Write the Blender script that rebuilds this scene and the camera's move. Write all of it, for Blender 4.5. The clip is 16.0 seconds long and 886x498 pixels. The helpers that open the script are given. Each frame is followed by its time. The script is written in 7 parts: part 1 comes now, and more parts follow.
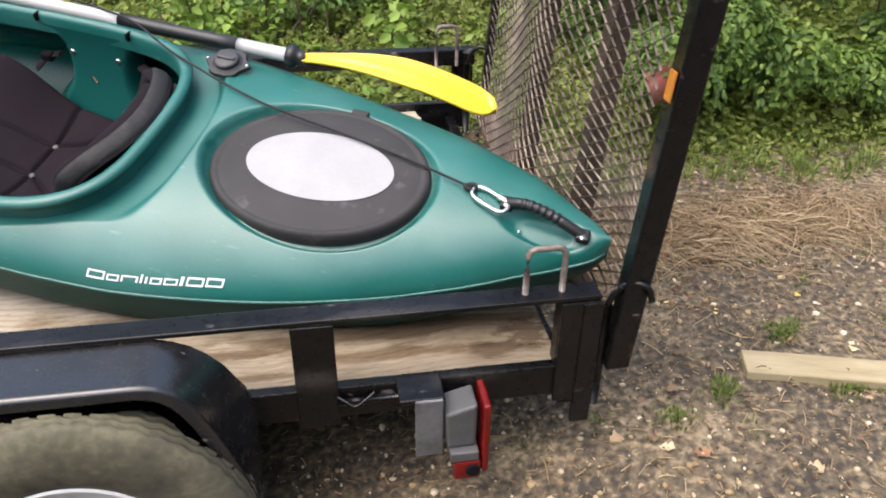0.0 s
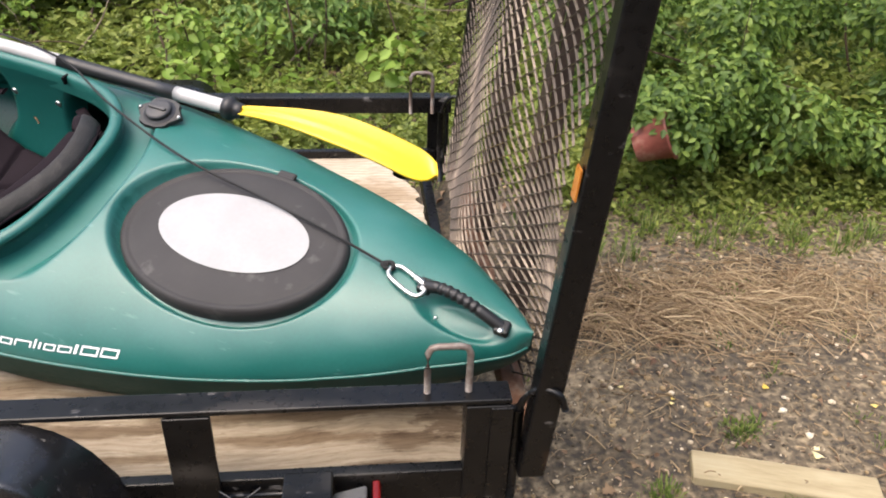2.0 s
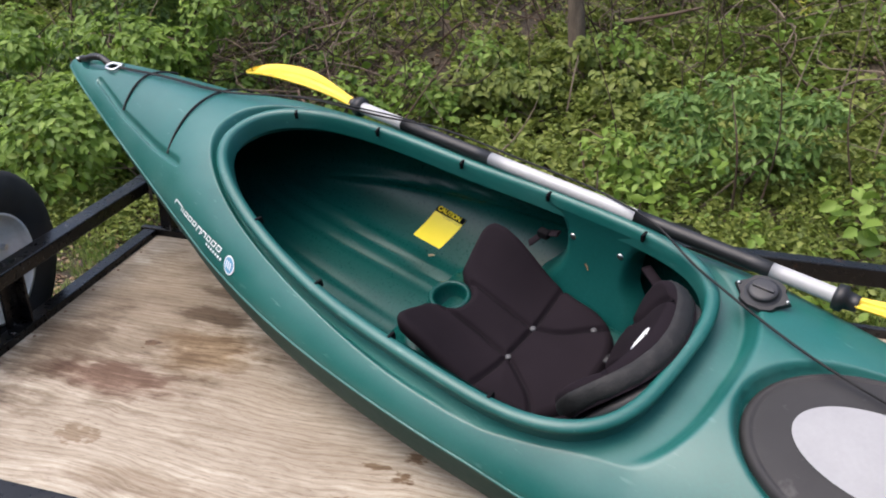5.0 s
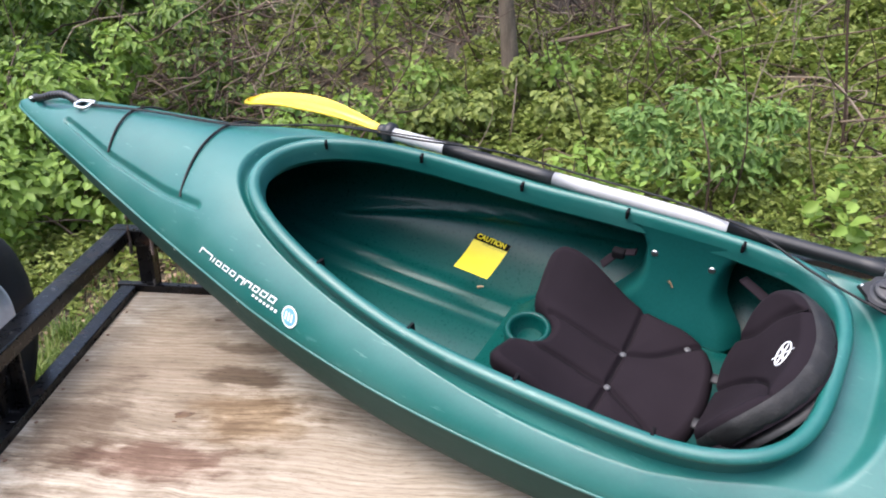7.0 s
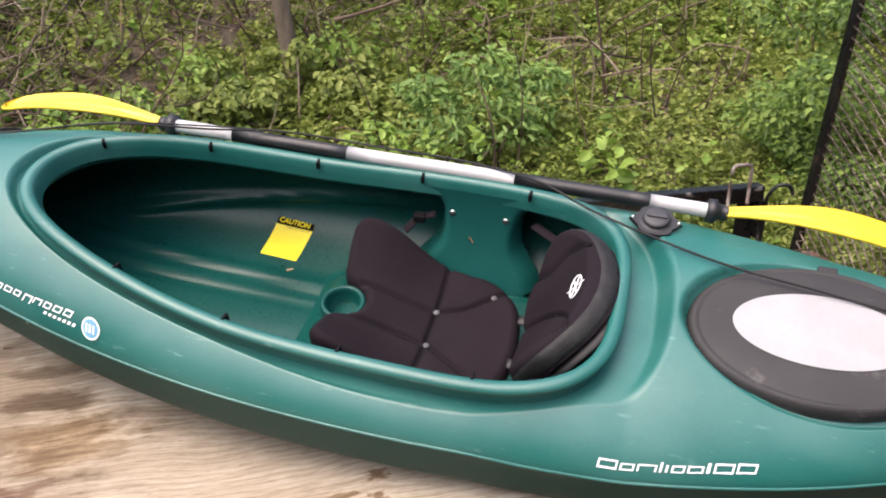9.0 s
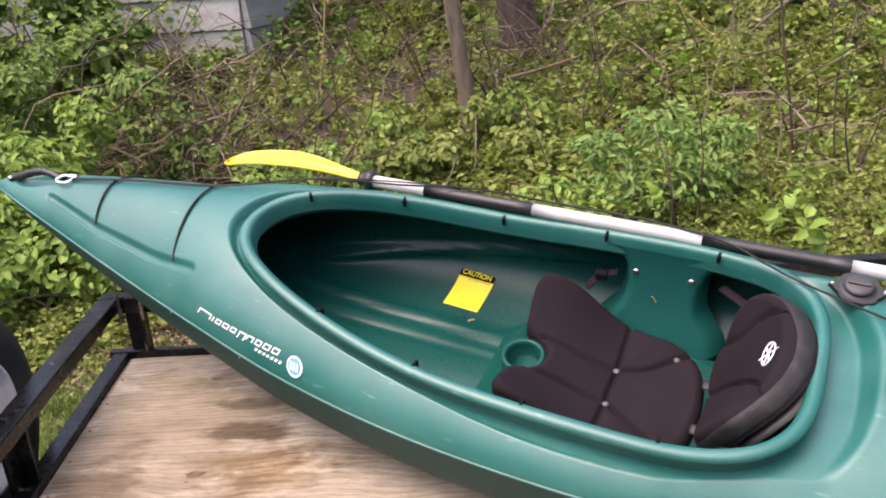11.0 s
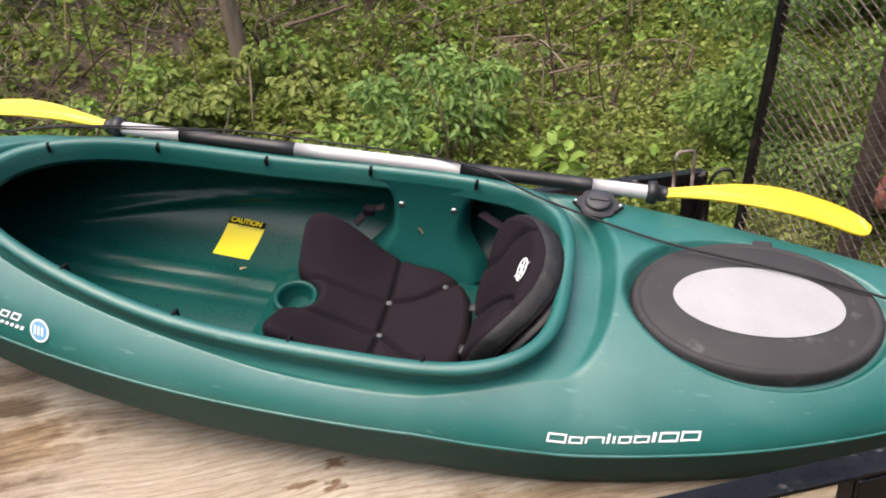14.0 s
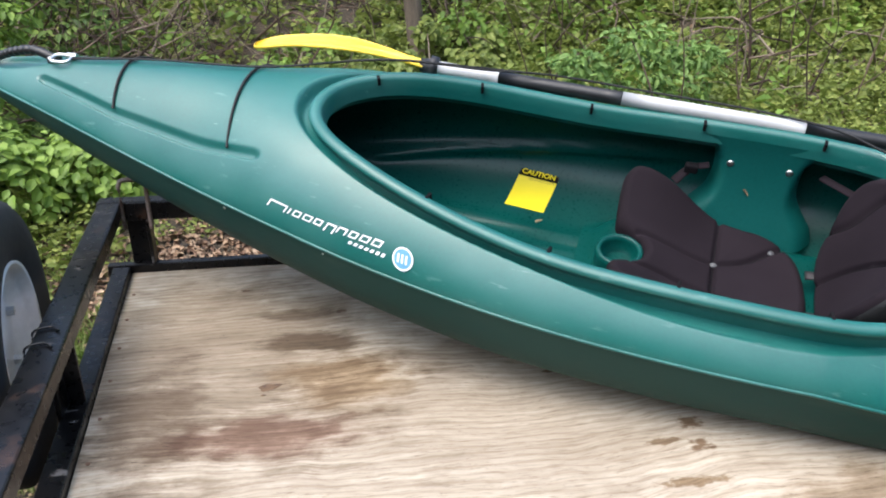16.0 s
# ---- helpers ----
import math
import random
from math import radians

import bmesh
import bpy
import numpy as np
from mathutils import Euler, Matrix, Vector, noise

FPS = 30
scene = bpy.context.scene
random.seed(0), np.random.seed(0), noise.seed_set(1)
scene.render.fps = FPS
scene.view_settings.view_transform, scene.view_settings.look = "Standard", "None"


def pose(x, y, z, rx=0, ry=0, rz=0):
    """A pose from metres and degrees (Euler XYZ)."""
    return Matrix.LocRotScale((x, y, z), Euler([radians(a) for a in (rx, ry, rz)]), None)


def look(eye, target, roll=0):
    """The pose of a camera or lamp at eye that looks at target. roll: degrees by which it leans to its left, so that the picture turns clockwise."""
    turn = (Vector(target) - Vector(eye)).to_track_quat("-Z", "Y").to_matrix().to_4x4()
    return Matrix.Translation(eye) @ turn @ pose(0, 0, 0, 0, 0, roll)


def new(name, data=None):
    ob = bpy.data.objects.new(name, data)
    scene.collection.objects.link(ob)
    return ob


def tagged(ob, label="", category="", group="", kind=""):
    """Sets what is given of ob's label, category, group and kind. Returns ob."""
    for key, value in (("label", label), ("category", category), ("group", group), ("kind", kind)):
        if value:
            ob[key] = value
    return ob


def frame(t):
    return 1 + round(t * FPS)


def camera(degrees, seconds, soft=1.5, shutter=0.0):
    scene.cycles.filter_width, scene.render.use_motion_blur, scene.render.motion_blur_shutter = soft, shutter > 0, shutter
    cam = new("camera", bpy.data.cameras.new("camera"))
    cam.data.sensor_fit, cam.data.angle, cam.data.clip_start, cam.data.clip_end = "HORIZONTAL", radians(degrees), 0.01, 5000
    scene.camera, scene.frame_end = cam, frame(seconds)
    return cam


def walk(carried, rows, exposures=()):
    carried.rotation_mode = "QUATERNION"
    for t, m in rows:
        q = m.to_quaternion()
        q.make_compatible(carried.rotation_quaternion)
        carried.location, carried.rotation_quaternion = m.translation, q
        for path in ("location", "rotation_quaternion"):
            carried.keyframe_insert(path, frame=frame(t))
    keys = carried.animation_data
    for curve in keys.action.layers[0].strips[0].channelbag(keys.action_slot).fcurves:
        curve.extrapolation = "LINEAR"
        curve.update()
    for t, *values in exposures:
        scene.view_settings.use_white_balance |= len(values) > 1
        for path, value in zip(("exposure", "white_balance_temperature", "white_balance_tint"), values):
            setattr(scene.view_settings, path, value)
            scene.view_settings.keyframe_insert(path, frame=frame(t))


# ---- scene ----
cam = camera(59.4, 16.0, 1.9)
PATH = [
    (0, (-0.422, -0.998, 1.47), (-0.133, 0.67, 0.405), 0.8),
    (0.5, (-0.211, -0.92, 1.464), (0.027, 0.74, 0.374), 0.6),
    (1, (-0.149, -0.87, 1.484), (0.104, 0.786, 0.392), -0.2),
    (1.5, (-0.178, -0.867, 1.506), (0.043, 0.83, 0.472), 0.8),
    (2, (-0.199, -0.878, 1.512), (-0.001, 0.826, 0.483), 2.2),
    (2.5, (-0.233, -0.892, 1.519), (-0.057, 0.819, 0.5), 2.0),
    (3, (-0.326, -0.909, 1.54), (-0.274, 0.809, 0.518), 2.6),
    (3.1, (-0.383, -0.905, 1.559), (-0.346, 0.806, 0.524), 4.0),
    (3.5, (-0.47, -0.948, 1.57), (-0.608, 0.809, 0.625), 5.5),
    (4, (-0.597, -0.966, 1.554), (-0.867, 0.758, 0.578), 6.0),
    (4.5, (-0.74, -0.796, 1.581), (-1.092, 0.944, 0.66), 3.9),
    (4.7, (-0.776, -0.751, 1.587), (-1.235, 0.988, 0.713), 1.2),
    (6.8, (-1.29, -0.656, 1.521), (-1.586, 1.159, 0.734), 1.1),
    (7, (-1.283, -0.662, 1.523), (-1.435, 1.177, 0.751), 0.7),
    (7.5, (-1.283, -0.677, 1.518), (-1.091, 1.163, 0.756), 1.8),
    (8, (-1.247, -0.689, 1.508), (-0.818, 1.112, 0.75), 2.2),
    (8.5, (-1.236, -0.685, 1.507), (-0.704, 1.072, 0.713), 1.1),
    (9, (-1.284, -0.695, 1.517), (-0.944, 1.1, 0.702), -1.1),
    (9.5, (-1.327, -0.703, 1.548), (-1.165, 1.14, 0.789), -1.4),
    (9.7, (-1.34, -0.703, 1.549), (-1.245, 1.159, 0.826), -1.4),
    (11.8, (-1.309, -0.736, 1.537), (-1.383, 1.144, 0.859), -3.9),
    (12, (-1.281, -0.73, 1.532), (-1.229, 1.141, 0.828), -4.1),
    (12.5, (-1.25, -0.73, 1.524), (-0.995, 1.112, 0.788), -3.3),
    (13, (-1.229, -0.726, 1.515), (-0.858, 1.085, 0.751), -2.7),
    (13.5, (-1.238, -0.729, 1.508), (-0.806, 1.053, 0.711), -2.5),
    (14, (-1.261, -0.74, 1.494), (-0.832, 1.041, 0.693), -2.2),
    (14.5, (-1.367, -0.775, 1.48), (-0.99, 1.007, 0.653), -1.4),
    (15, (-1.485, -0.75, 1.454), (-1.234, 1.049, 0.617), -1.2),
    (15.5, (-1.617, -0.623, 1.411), (-1.37, 1.182, 0.586), -1.9),
    (16, (-1.806, -0.609, 1.391), (-1.53, 1.201, 0.585), 0.1),
]
walk(cam, [(t, look(eye, target, roll)) for t, eye, target, roll in PATH], [(0, 1.43, 6300, 11), (1.5, 1.48, 6600, 11), (2.2, 1.47, 6600, 12), (3.0, 1.50, 6400, 14), (3.5, 1.31, 6330, 12), (4.0, 1.12, 6280, 12), (4.5, 0.98, 6220, 13), (7, 1.67, 5950, 13), (7.5, 1.78, 6450, 22), (8.0, 1.50, 6500, 17), (8.5, 1.47, 6600, 16), (9.5, 1.61, 6650, 18), (12.0, 1.66, 6750, 26), (12.5, 1.57, 6800, 27), (13.0, 1.47, 6850, 20), (14.0, 1.39, 6650, 14), (14.5, 1.45, 6450, 12), (15.5, 1.50, 6050, 10), (16, 1.46, 5900, 8)])

# ---- light ----
SUN_EL, SUN_AZ = 66.0, 240.0
world = bpy.data.worlds.new("sky")
scene.world = world
world.use_nodes = True
wn = world.node_tree
sky = wn.nodes.new("ShaderNodeTexSky")
sky.sky_type, sky.sun_disc = "NISHITA", False
sky.sun_elevation, sky.sun_rotation = radians(SUN_EL), radians(SUN_AZ)
sky.air_density, sky.dust_density = 1.0, 6.0
wn.links.new(sky.outputs[0], wn.nodes["Background"].inputs[0])
wn.nodes["Background"].inputs[1].default_value = 0.15
sun = new("sun", bpy.data.lights.new("sun", "SUN"))
sun.data.energy, sun.data.angle, sun.data.color = 0.65, radians(90), (1.0, 0.97, 0.93)
sd = Vector((math.sin(radians(SUN_AZ)) * math.cos(radians(SUN_EL)), math.cos(radians(SUN_AZ)) * math.cos(radians(SUN_EL)), math.sin(radians(SUN_EL))))
sun.matrix_world = look(tuple(sd * 30), (0, 0, 0))


# ---- materials ----
def nodes_of(m):
    m.use_nodes = True
    nt = m.node_tree
    return nt, nt.nodes["Principled BSDF"]


def make(name, colours, rough=0.5, metal=0.0, scale=6.0, fine=60.0, stretch=(1, 1, 1), bump=0.15, bump_dist=0.002,
         rough_var=0.1, spec=0.5, contrast=(0.3, 0.7), island=0.0, obj_random=0.0, detail=5.0, fine_mix=0.35):
    """A surface with colour that wanders between the given colours at two scales, with relief and uneven gloss."""
    m = bpy.data.materials.new(name)
    nt, b = nodes_of(m)
    N, Lk = nt.nodes.new, nt.links.new
    tc = N("ShaderNodeTexCoord")
    mp = N("ShaderNodeMapping")
    mp.inputs["Scale"].default_value = stretch
    Lk(tc.outputs["Object"], mp.inputs["Vector"])
    n1, n2 = N("ShaderNodeTexNoise"), N("ShaderNodeTexNoise")
    for n, s in ((n1, scale), (n2, fine)):
        n.inputs["Scale"].default_value, n.inputs["Detail"].default_value = s, detail
        Lk(mp.outputs[0], n.inputs["Vector"])
    mix = N("ShaderNodeMix")
    mix.data_type = "FLOAT"
    mix.inputs[0].default_value = fine_mix
    Lk(n1.outputs["Fac"], mix.inputs[2])
    Lk(n2.outputs["Fac"], mix.inputs[3])
    fac = mix.outputs[0]
    if island or obj_random:
        if island:
            g = N("ShaderNodeNewGeometry")
            rnd, amount = g.outputs["Random Per Island"], island
        else:
            g = N("ShaderNodeObjectInfo")
            rnd, amount = g.outputs["Random"], obj_random
        mm = N("ShaderNodeMix")
        mm.data_type = "FLOAT"
        mm.inputs[0].default_value = amount
        Lk(fac, mm.inputs[2])
        Lk(rnd, mm.inputs[3])
        fac = mm.outputs[0]
    ramp = N("ShaderNodeValToRGB")
    e = ramp.color_ramp.elements
    lo, hi = contrast
    e[0].position, e[1].position = lo, hi
    e[0].color, e[1].color = (*colours[0], 1), (*colours[-1], 1)
    for i, c in enumerate(colours[1:-1], 1):
        k = e.new(lo + (hi - lo) * i / (len(colours) - 1))
        k.color = (*c, 1)
    Lk(fac, ramp.inputs[0])
    Lk(ramp.outputs[0], b.inputs["Base Color"])
    mr = N("ShaderNodeMapRange")
    mr.inputs["To Min"].default_value, mr.inputs["To Max"].default_value = max(0.02, rough - rough_var), min(1, rough + rough_var)
    Lk(n2.outputs["Fac"], mr.inputs["Value"])
    Lk(mr.outputs[0], b.inputs["Roughness"])
    b.inputs["Metallic"].default_value = metal
    b.inputs["Specular IOR Level"].default_value = spec
    if bump:
        bp = N("ShaderNodeBump")
        bp.inputs["Strength"].default_value, bp.inputs["Distance"].default_value = bump, bump_dist
        Lk(mix.outputs[0], bp.inputs["Height"])
        Lk(bp.outputs[0], b.inputs["Normal"])
    return m


def leafy(name, colours, rough=0.5, light=0.4):
    """A leaf: colour by leaf, some light passing through."""
    m = make(name, colours, rough=rough, scale=1.2, fine=30, island=0.55, bump=0.0, contrast=(0.2, 0.8), spec=0.35)
    nt, b = nodes_of(m)
    out = nt.nodes["Material Output"]
    tr, mx = nt.nodes.new("ShaderNodeBsdfTranslucent"), nt.nodes.new("ShaderNodeMixShader")
    mx.inputs[0].default_value = light
    nt.links.new(b.inputs["Base Color"].links[0].from_socket, tr.inputs["Color"])
    nt.links.new(b.outputs[0], mx.inputs[1])
    nt.links.new(tr.outputs[0], mx.inputs[2])
    nt.links.new(mx.outputs[0], out.inputs["Surface"])
    return m


M_GREEN = make("green_polyethylene", [(0.0045, 0.078, 0.066), (0.007, 0.097, 0.083), (0.011, 0.115, 0.099)], spec=0.62, rough=0.39, scale=4, fine=170, bump=0.22, bump_dist=0.0006, rough_var=0.12, detail=6)
# Lower hull: same plastic darkened for shade below the seam, with dirt and scuffs.
M_HULL = make("shaded_dirty_hull_bottom", [(0.003, 0.027, 0.022), (0.006, 0.039, 0.032), (0.015, 0.047, 0.038)], rough=0.60, spec=0.28, scale=5, fine=120, stretch=(0.5, 1, 1), bump=0.3, bump_dist=0.0008, rough_var=0.12)
# Deck green darkened here and in the next line for the cockpit's shade.
M_INNER = make("shaded_inner_polyethylene", [(0.002, 0.037, 0.031), (0.003, 0.050, 0.042), (0.005, 0.063, 0.053)], spec=0.22, rough=0.30, scale=5, fine=150, bump=0.3, bump_dist=0.0008, rough_var=0.1, detail=6)
M_PANEL = make("moulded_side_panel", [(0.0036, 0.055, 0.047), (0.005, 0.071, 0.062), (0.008, 0.087, 0.076)], rough=0.36, scale=4, fine=170, bump=0.22, bump_dist=0.0006, rough_var=0.09, detail=6)
M_CAP = make("dark_cap_plastic", [(0.022, 0.022, 0.024), (0.042, 0.042, 0.045)], rough=0.5, scale=25, fine=160, bump=0.2, bump_dist=0.0006)
M_BIND = make("worn_binding", [(0.003, 0.003, 0.003), (0.007, 0.0065, 0.0065), (0.026, 0.024, 0.023)], rough=0.7, scale=45, fine=240, bump=0.8, bump_dist=0.003, contrast=(0.38, 0.72))
M_RUBBER = make("hatch_rubber", [(0.012, 0.0112, 0.012), (0.018, 0.017, 0.0178), (0.028, 0.026, 0.026)], rough=0.72, scale=9, fine=120, bump=0.3, bump_dist=0.0008)
M_DISC = make("pale_vinyl", [(0.25, 0.25, 0.255), (0.30, 0.30, 0.305)], rough=0.55, scale=14, fine=120, bump=0.1, bump_dist=0.0005)
M_BLACKP = make("black_plastic", [(0.005, 0.005, 0.0055), (0.013, 0.013, 0.014)], rough=0.45, scale=20, fine=200, bump=0.1, bump_dist=0.0005)
M_ROPE = make("black_cord", [(0.003, 0.003, 0.003), (0.011, 0.011, 0.011)], rough=0.8, scale=200, fine=600, bump=0.6, bump_dist=0.001)
M_FABRIC = make("seat_fabric", [(0.0108, 0.0080, 0.0102), (0.0172, 0.0130, 0.0162)], rough=0.9, scale=8, fine=500, bump=0.35, bump_dist=0.0008, spec=0.07)
M_PIPING = make("seat_binding", [(0.008, 0.008, 0.009), (0.03, 0.028, 0.028)], rough=0.6, scale=60, fine=300, bump=0.6, bump_dist=0.002)
M_SEAM = make("dark_seam", [(0.004, 0.004, 0.005), (0.009, 0.008, 0.009)], rough=0.95, scale=60, fine=300, bump=0, spec=0.1)
M_YELLOW = make("yellow_blade", [(0.69, 0.485, 0.022), (0.77, 0.56, 0.034)], rough=0.34, scale=7, fine=90, bump=0.05, bump_dist=0.0005)
M_LABEL = make("yellow_label", [(0.80, 0.66, 0.0), (0.84, 0.70, 0.01)], rough=0.4, scale=30, fine=200, bump=0)
M_WHITE = make("white_shaft", [(0.36, 0.36, 0.36), (0.45, 0.45, 0.445)], rough=0.35, scale=12, fine=140, bump=0.05, bump_dist=0.0004)
M_PRINT = make("white_print", [(0.70, 0.72, 0.72), (0.80, 0.82, 0.82)], rough=0.5, scale=60, fine=300, bump=0)
M_BLUE = make("blue_print", [(0.10, 0.27, 0.42), (0.14, 0.33, 0.50)], rough=0.45, scale=60, fine=300, bump=0)
M_STEEL = make("zinc_steel", [(0.55, 0.55, 0.53), (0.72, 0.72, 0.70)], rough=0.3, metal=1.0, scale=40, fine=300, bump=0.1, bump_dist=0.0004)
M_FRAME = make("black_painted_steel", [(0.002, 0.002, 0.0023), (0.0035, 0.0034, 0.0037), (0.009, 0.0085, 0.0085)], spec=0.34, rough=0.30, scale=7, fine=70, bump=0.35, bump_dist=0.0012, rough_var=0.14)
M_RUST = make("rusty_steel", [(0.06, 0.028, 0.014), (0.12, 0.055, 0.028), (0.20, 0.15, 0.11)], rough=0.75, scale=30, fine=160, bump=0.5, bump_dist=0.0015, metal=0.2)
M_RUST2 = make("dark_rusty_bar", [(0.03, 0.02, 0.016), (0.06, 0.040, 0.030), (0.12, 0.085, 0.065)], rough=0.75, scale=14, fine=100, bump=0.5, bump_dist=0.0015, metal=0.2)
M_MESH = make("mesh_steel", [(0.020, 0.015, 0.012), (0.065, 0.050, 0.038), (0.28, 0.225, 0.175)], rough=0.42, scale=4, fine=30, bump=0.3, bump_dist=0.001, metal=0.5)
M_HOOK = make("worn_rod_steel", [(0.07, 0.038, 0.024), (0.16, 0.125, 0.105), (0.29, 0.27, 0.25)], rough=0.6, scale=26, fine=140, bump=0.4, bump_dist=0.001, metal=0.4)
M_ORANGE = make("orange_reflector", [(0.34, 0.115, 0.014), (0.44, 0.165, 0.024)], rough=0.3, scale=40, fine=200, bump=0.1, bump_dist=0.0006)
M_REDLENS = make("red_lens", [(0.09, 0.003, 0.003), (0.16, 0.005, 0.004)], rough=0.22, scale=60, fine=300, bump=0.3, bump_dist=0.001)
M_GREY = make("dull_grey_plastic", [(0.05, 0.05, 0.052), (0.09, 0.09, 0.092)], rough=0.55, scale=25, fine=160, bump=0.2, bump_dist=0.0006)
M_ZINC = make("dull_zinc_plate", [(0.06, 0.062, 0.066), (0.13, 0.132, 0.138), (0.20, 0.20, 0.205)], rough=0.45, metal=0.35, scale=14, fine=90, bump=0.2)
M_TYRE = make("muddy_tyre", [(0.032, 0.030, 0.023), (0.085, 0.079, 0.050), (0.17, 0.158, 0.10)], rough=0.9, scale=9, fine=70, bump=0.5, bump_dist=0.002)
M_TYRE2 = make("dark_tyre", [(0.010, 0.010, 0.011), (0.024, 0.024, 0.025)], rough=0.75, scale=12, fine=90, bump=0.4, bump_dist=0.0015)
M_RIM = make("white_wheel_rim", [(0.55, 0.55, 0.53), (0.75, 0.75, 0.74)], rough=0.4, scale=14, fine=90, bump=0.1, bump_dist=0.0006)
M_BARK = make("bark", [(0.055, 0.041, 0.028), (0.115, 0.088, 0.062), (0.19, 0.150, 0.11)], rough=0.9, scale=7, fine=50, stretch=(3, 3, 0.7), bump=0.9, bump_dist=0.012)
M_DARKBARK = make("dark_bark", [(0.014, 0.010, 0.008), (0.036, 0.027, 0.020), (0.075, 0.058, 0.044)], rough=0.9, scale=7, fine=50, stretch=(3, 3, 0.7), bump=0.9, bump_dist=0.012)
M_TWIG = make("dead_twig", [(0.035, 0.021, 0.014), (0.085, 0.052, 0.034), (0.21, 0.165, 0.12)], rough=0.9, scale=4, fine=40, bump=0.4, island=0.5)
M_STRAW = make("dry_straw", [(0.13, 0.082, 0.042), (0.26, 0.180, 0.098), (0.44, 0.34, 0.20)], rough=0.85, scale=3, fine=40, bump=0, island=0.6, contrast=(0.15, 0.85))
M_STONE = make("pale_pebbles", [(0.11, 0.075, 0.045), (0.36, 0.26, 0.13), (0.66, 0.58, 0.44)], rough=0.8, scale=12, fine=80, bump=0.3, island=0.7, contrast=(0.15, 0.85))
M_CRUMB = make("earth_crumbs", [(0.045, 0.034, 0.022), (0.095, 0.074, 0.048), (0.20, 0.155, 0.10)], rough=0.95, scale=14, fine=90, bump=0.2, island=0.7, contrast=(0.15, 0.85))
M_LITTER = make("leaf_litter", [(0.08, 0.042, 0.024), (0.19, 0.115, 0.065), (0.36, 0.26, 0.17)], rough=0.85, scale=6, fine=60, bump=0, island=0.7, contrast=(0.15, 0.85))
M_DEADLEAF = make("dead_leaf", [(0.20, 0.13, 0.07), (0.36, 0.26, 0.15), (0.50, 0.39, 0.25)], rough=0.8, scale=30, fine=160, bump=0.4, obj_random=0.5)
M_RUSTLEAF = make("rusty_leaf", [(0.20, 0.095, 0.045), (0.34, 0.19, 0.10)], rough=0.75, scale=30, fine=160, bump=0.4)
M_YELLOWLEAF = make("yellow_leaf", [(0.52, 0.36, 0.05), (0.70, 0.55, 0.16), (0.74, 0.64, 0.36)], rough=0.7, scale=40, fine=160, bump=0.3, obj_random=0.5)
M_PLANK = make("pale_board", [(0.24, 0.19, 0.105), (0.32, 0.265, 0.155), (0.38, 0.33, 0.21)], rough=0.8, scale=7, fine=40, stretch=(1, 9, 9), bump=0.4, bump_dist=0.0015)
M_GREYWOOD = make("weathered_grey_board", [(0.10, 0.088, 0.072), (0.20, 0.178, 0.15)], rough=0.85, scale=7, fine=40, stretch=(1, 9, 9), bump=0.5, bump_dist=0.002)
M_SHED = make("grey_sheet_metal", [(0.20, 0.195, 0.185), (0.33, 0.325, 0.315), (0.42, 0.415, 0.40)], rough=0.55, metal=0.1, scale=3, fine=25, stretch=(1, 0.4, 3), bump=0.15)
M_REDTHING = make("faded_red_plastic", [(0.16, 0.042, 0.030), (0.23, 0.066, 0.048), (0.33, 0.20, 0.15)], rough=0.6, scale=8, fine=60, bump=0.2)
M_LEAF = leafy("ground_cover_leaf", [(0.100, 0.138, 0.026), (0.185, 0.235, 0.046), (0.315, 0.355, 0.088)])
M_LEAF2 = leafy("shrub_leaf", [(0.045, 0.090, 0.017), (0.115, 0.195, 0.034), (0.25, 0.345, 0.070)])
M_LEAF3 = leafy("bright_leaf", [(0.098, 0.172, 0.026), (0.18, 0.285, 0.042), (0.29, 0.41, 0.080)])
M_GRASS = leafy("grass_blade", [(0.07, 0.12, 0.02), (0.14, 0.21, 0.04), (0.28, 0.31, 0.10)])
M_LEAF4 = leafy("blue_green_leaf", [(0.095, 0.175, 0.042), (0.165, 0.275, 0.066), (0.25, 0.37, 0.10)])
M_YLEAF = leafy("young_yellow_leaf", [(0.25, 0.26, 0.03), (0.42, 0.42, 0.06)])


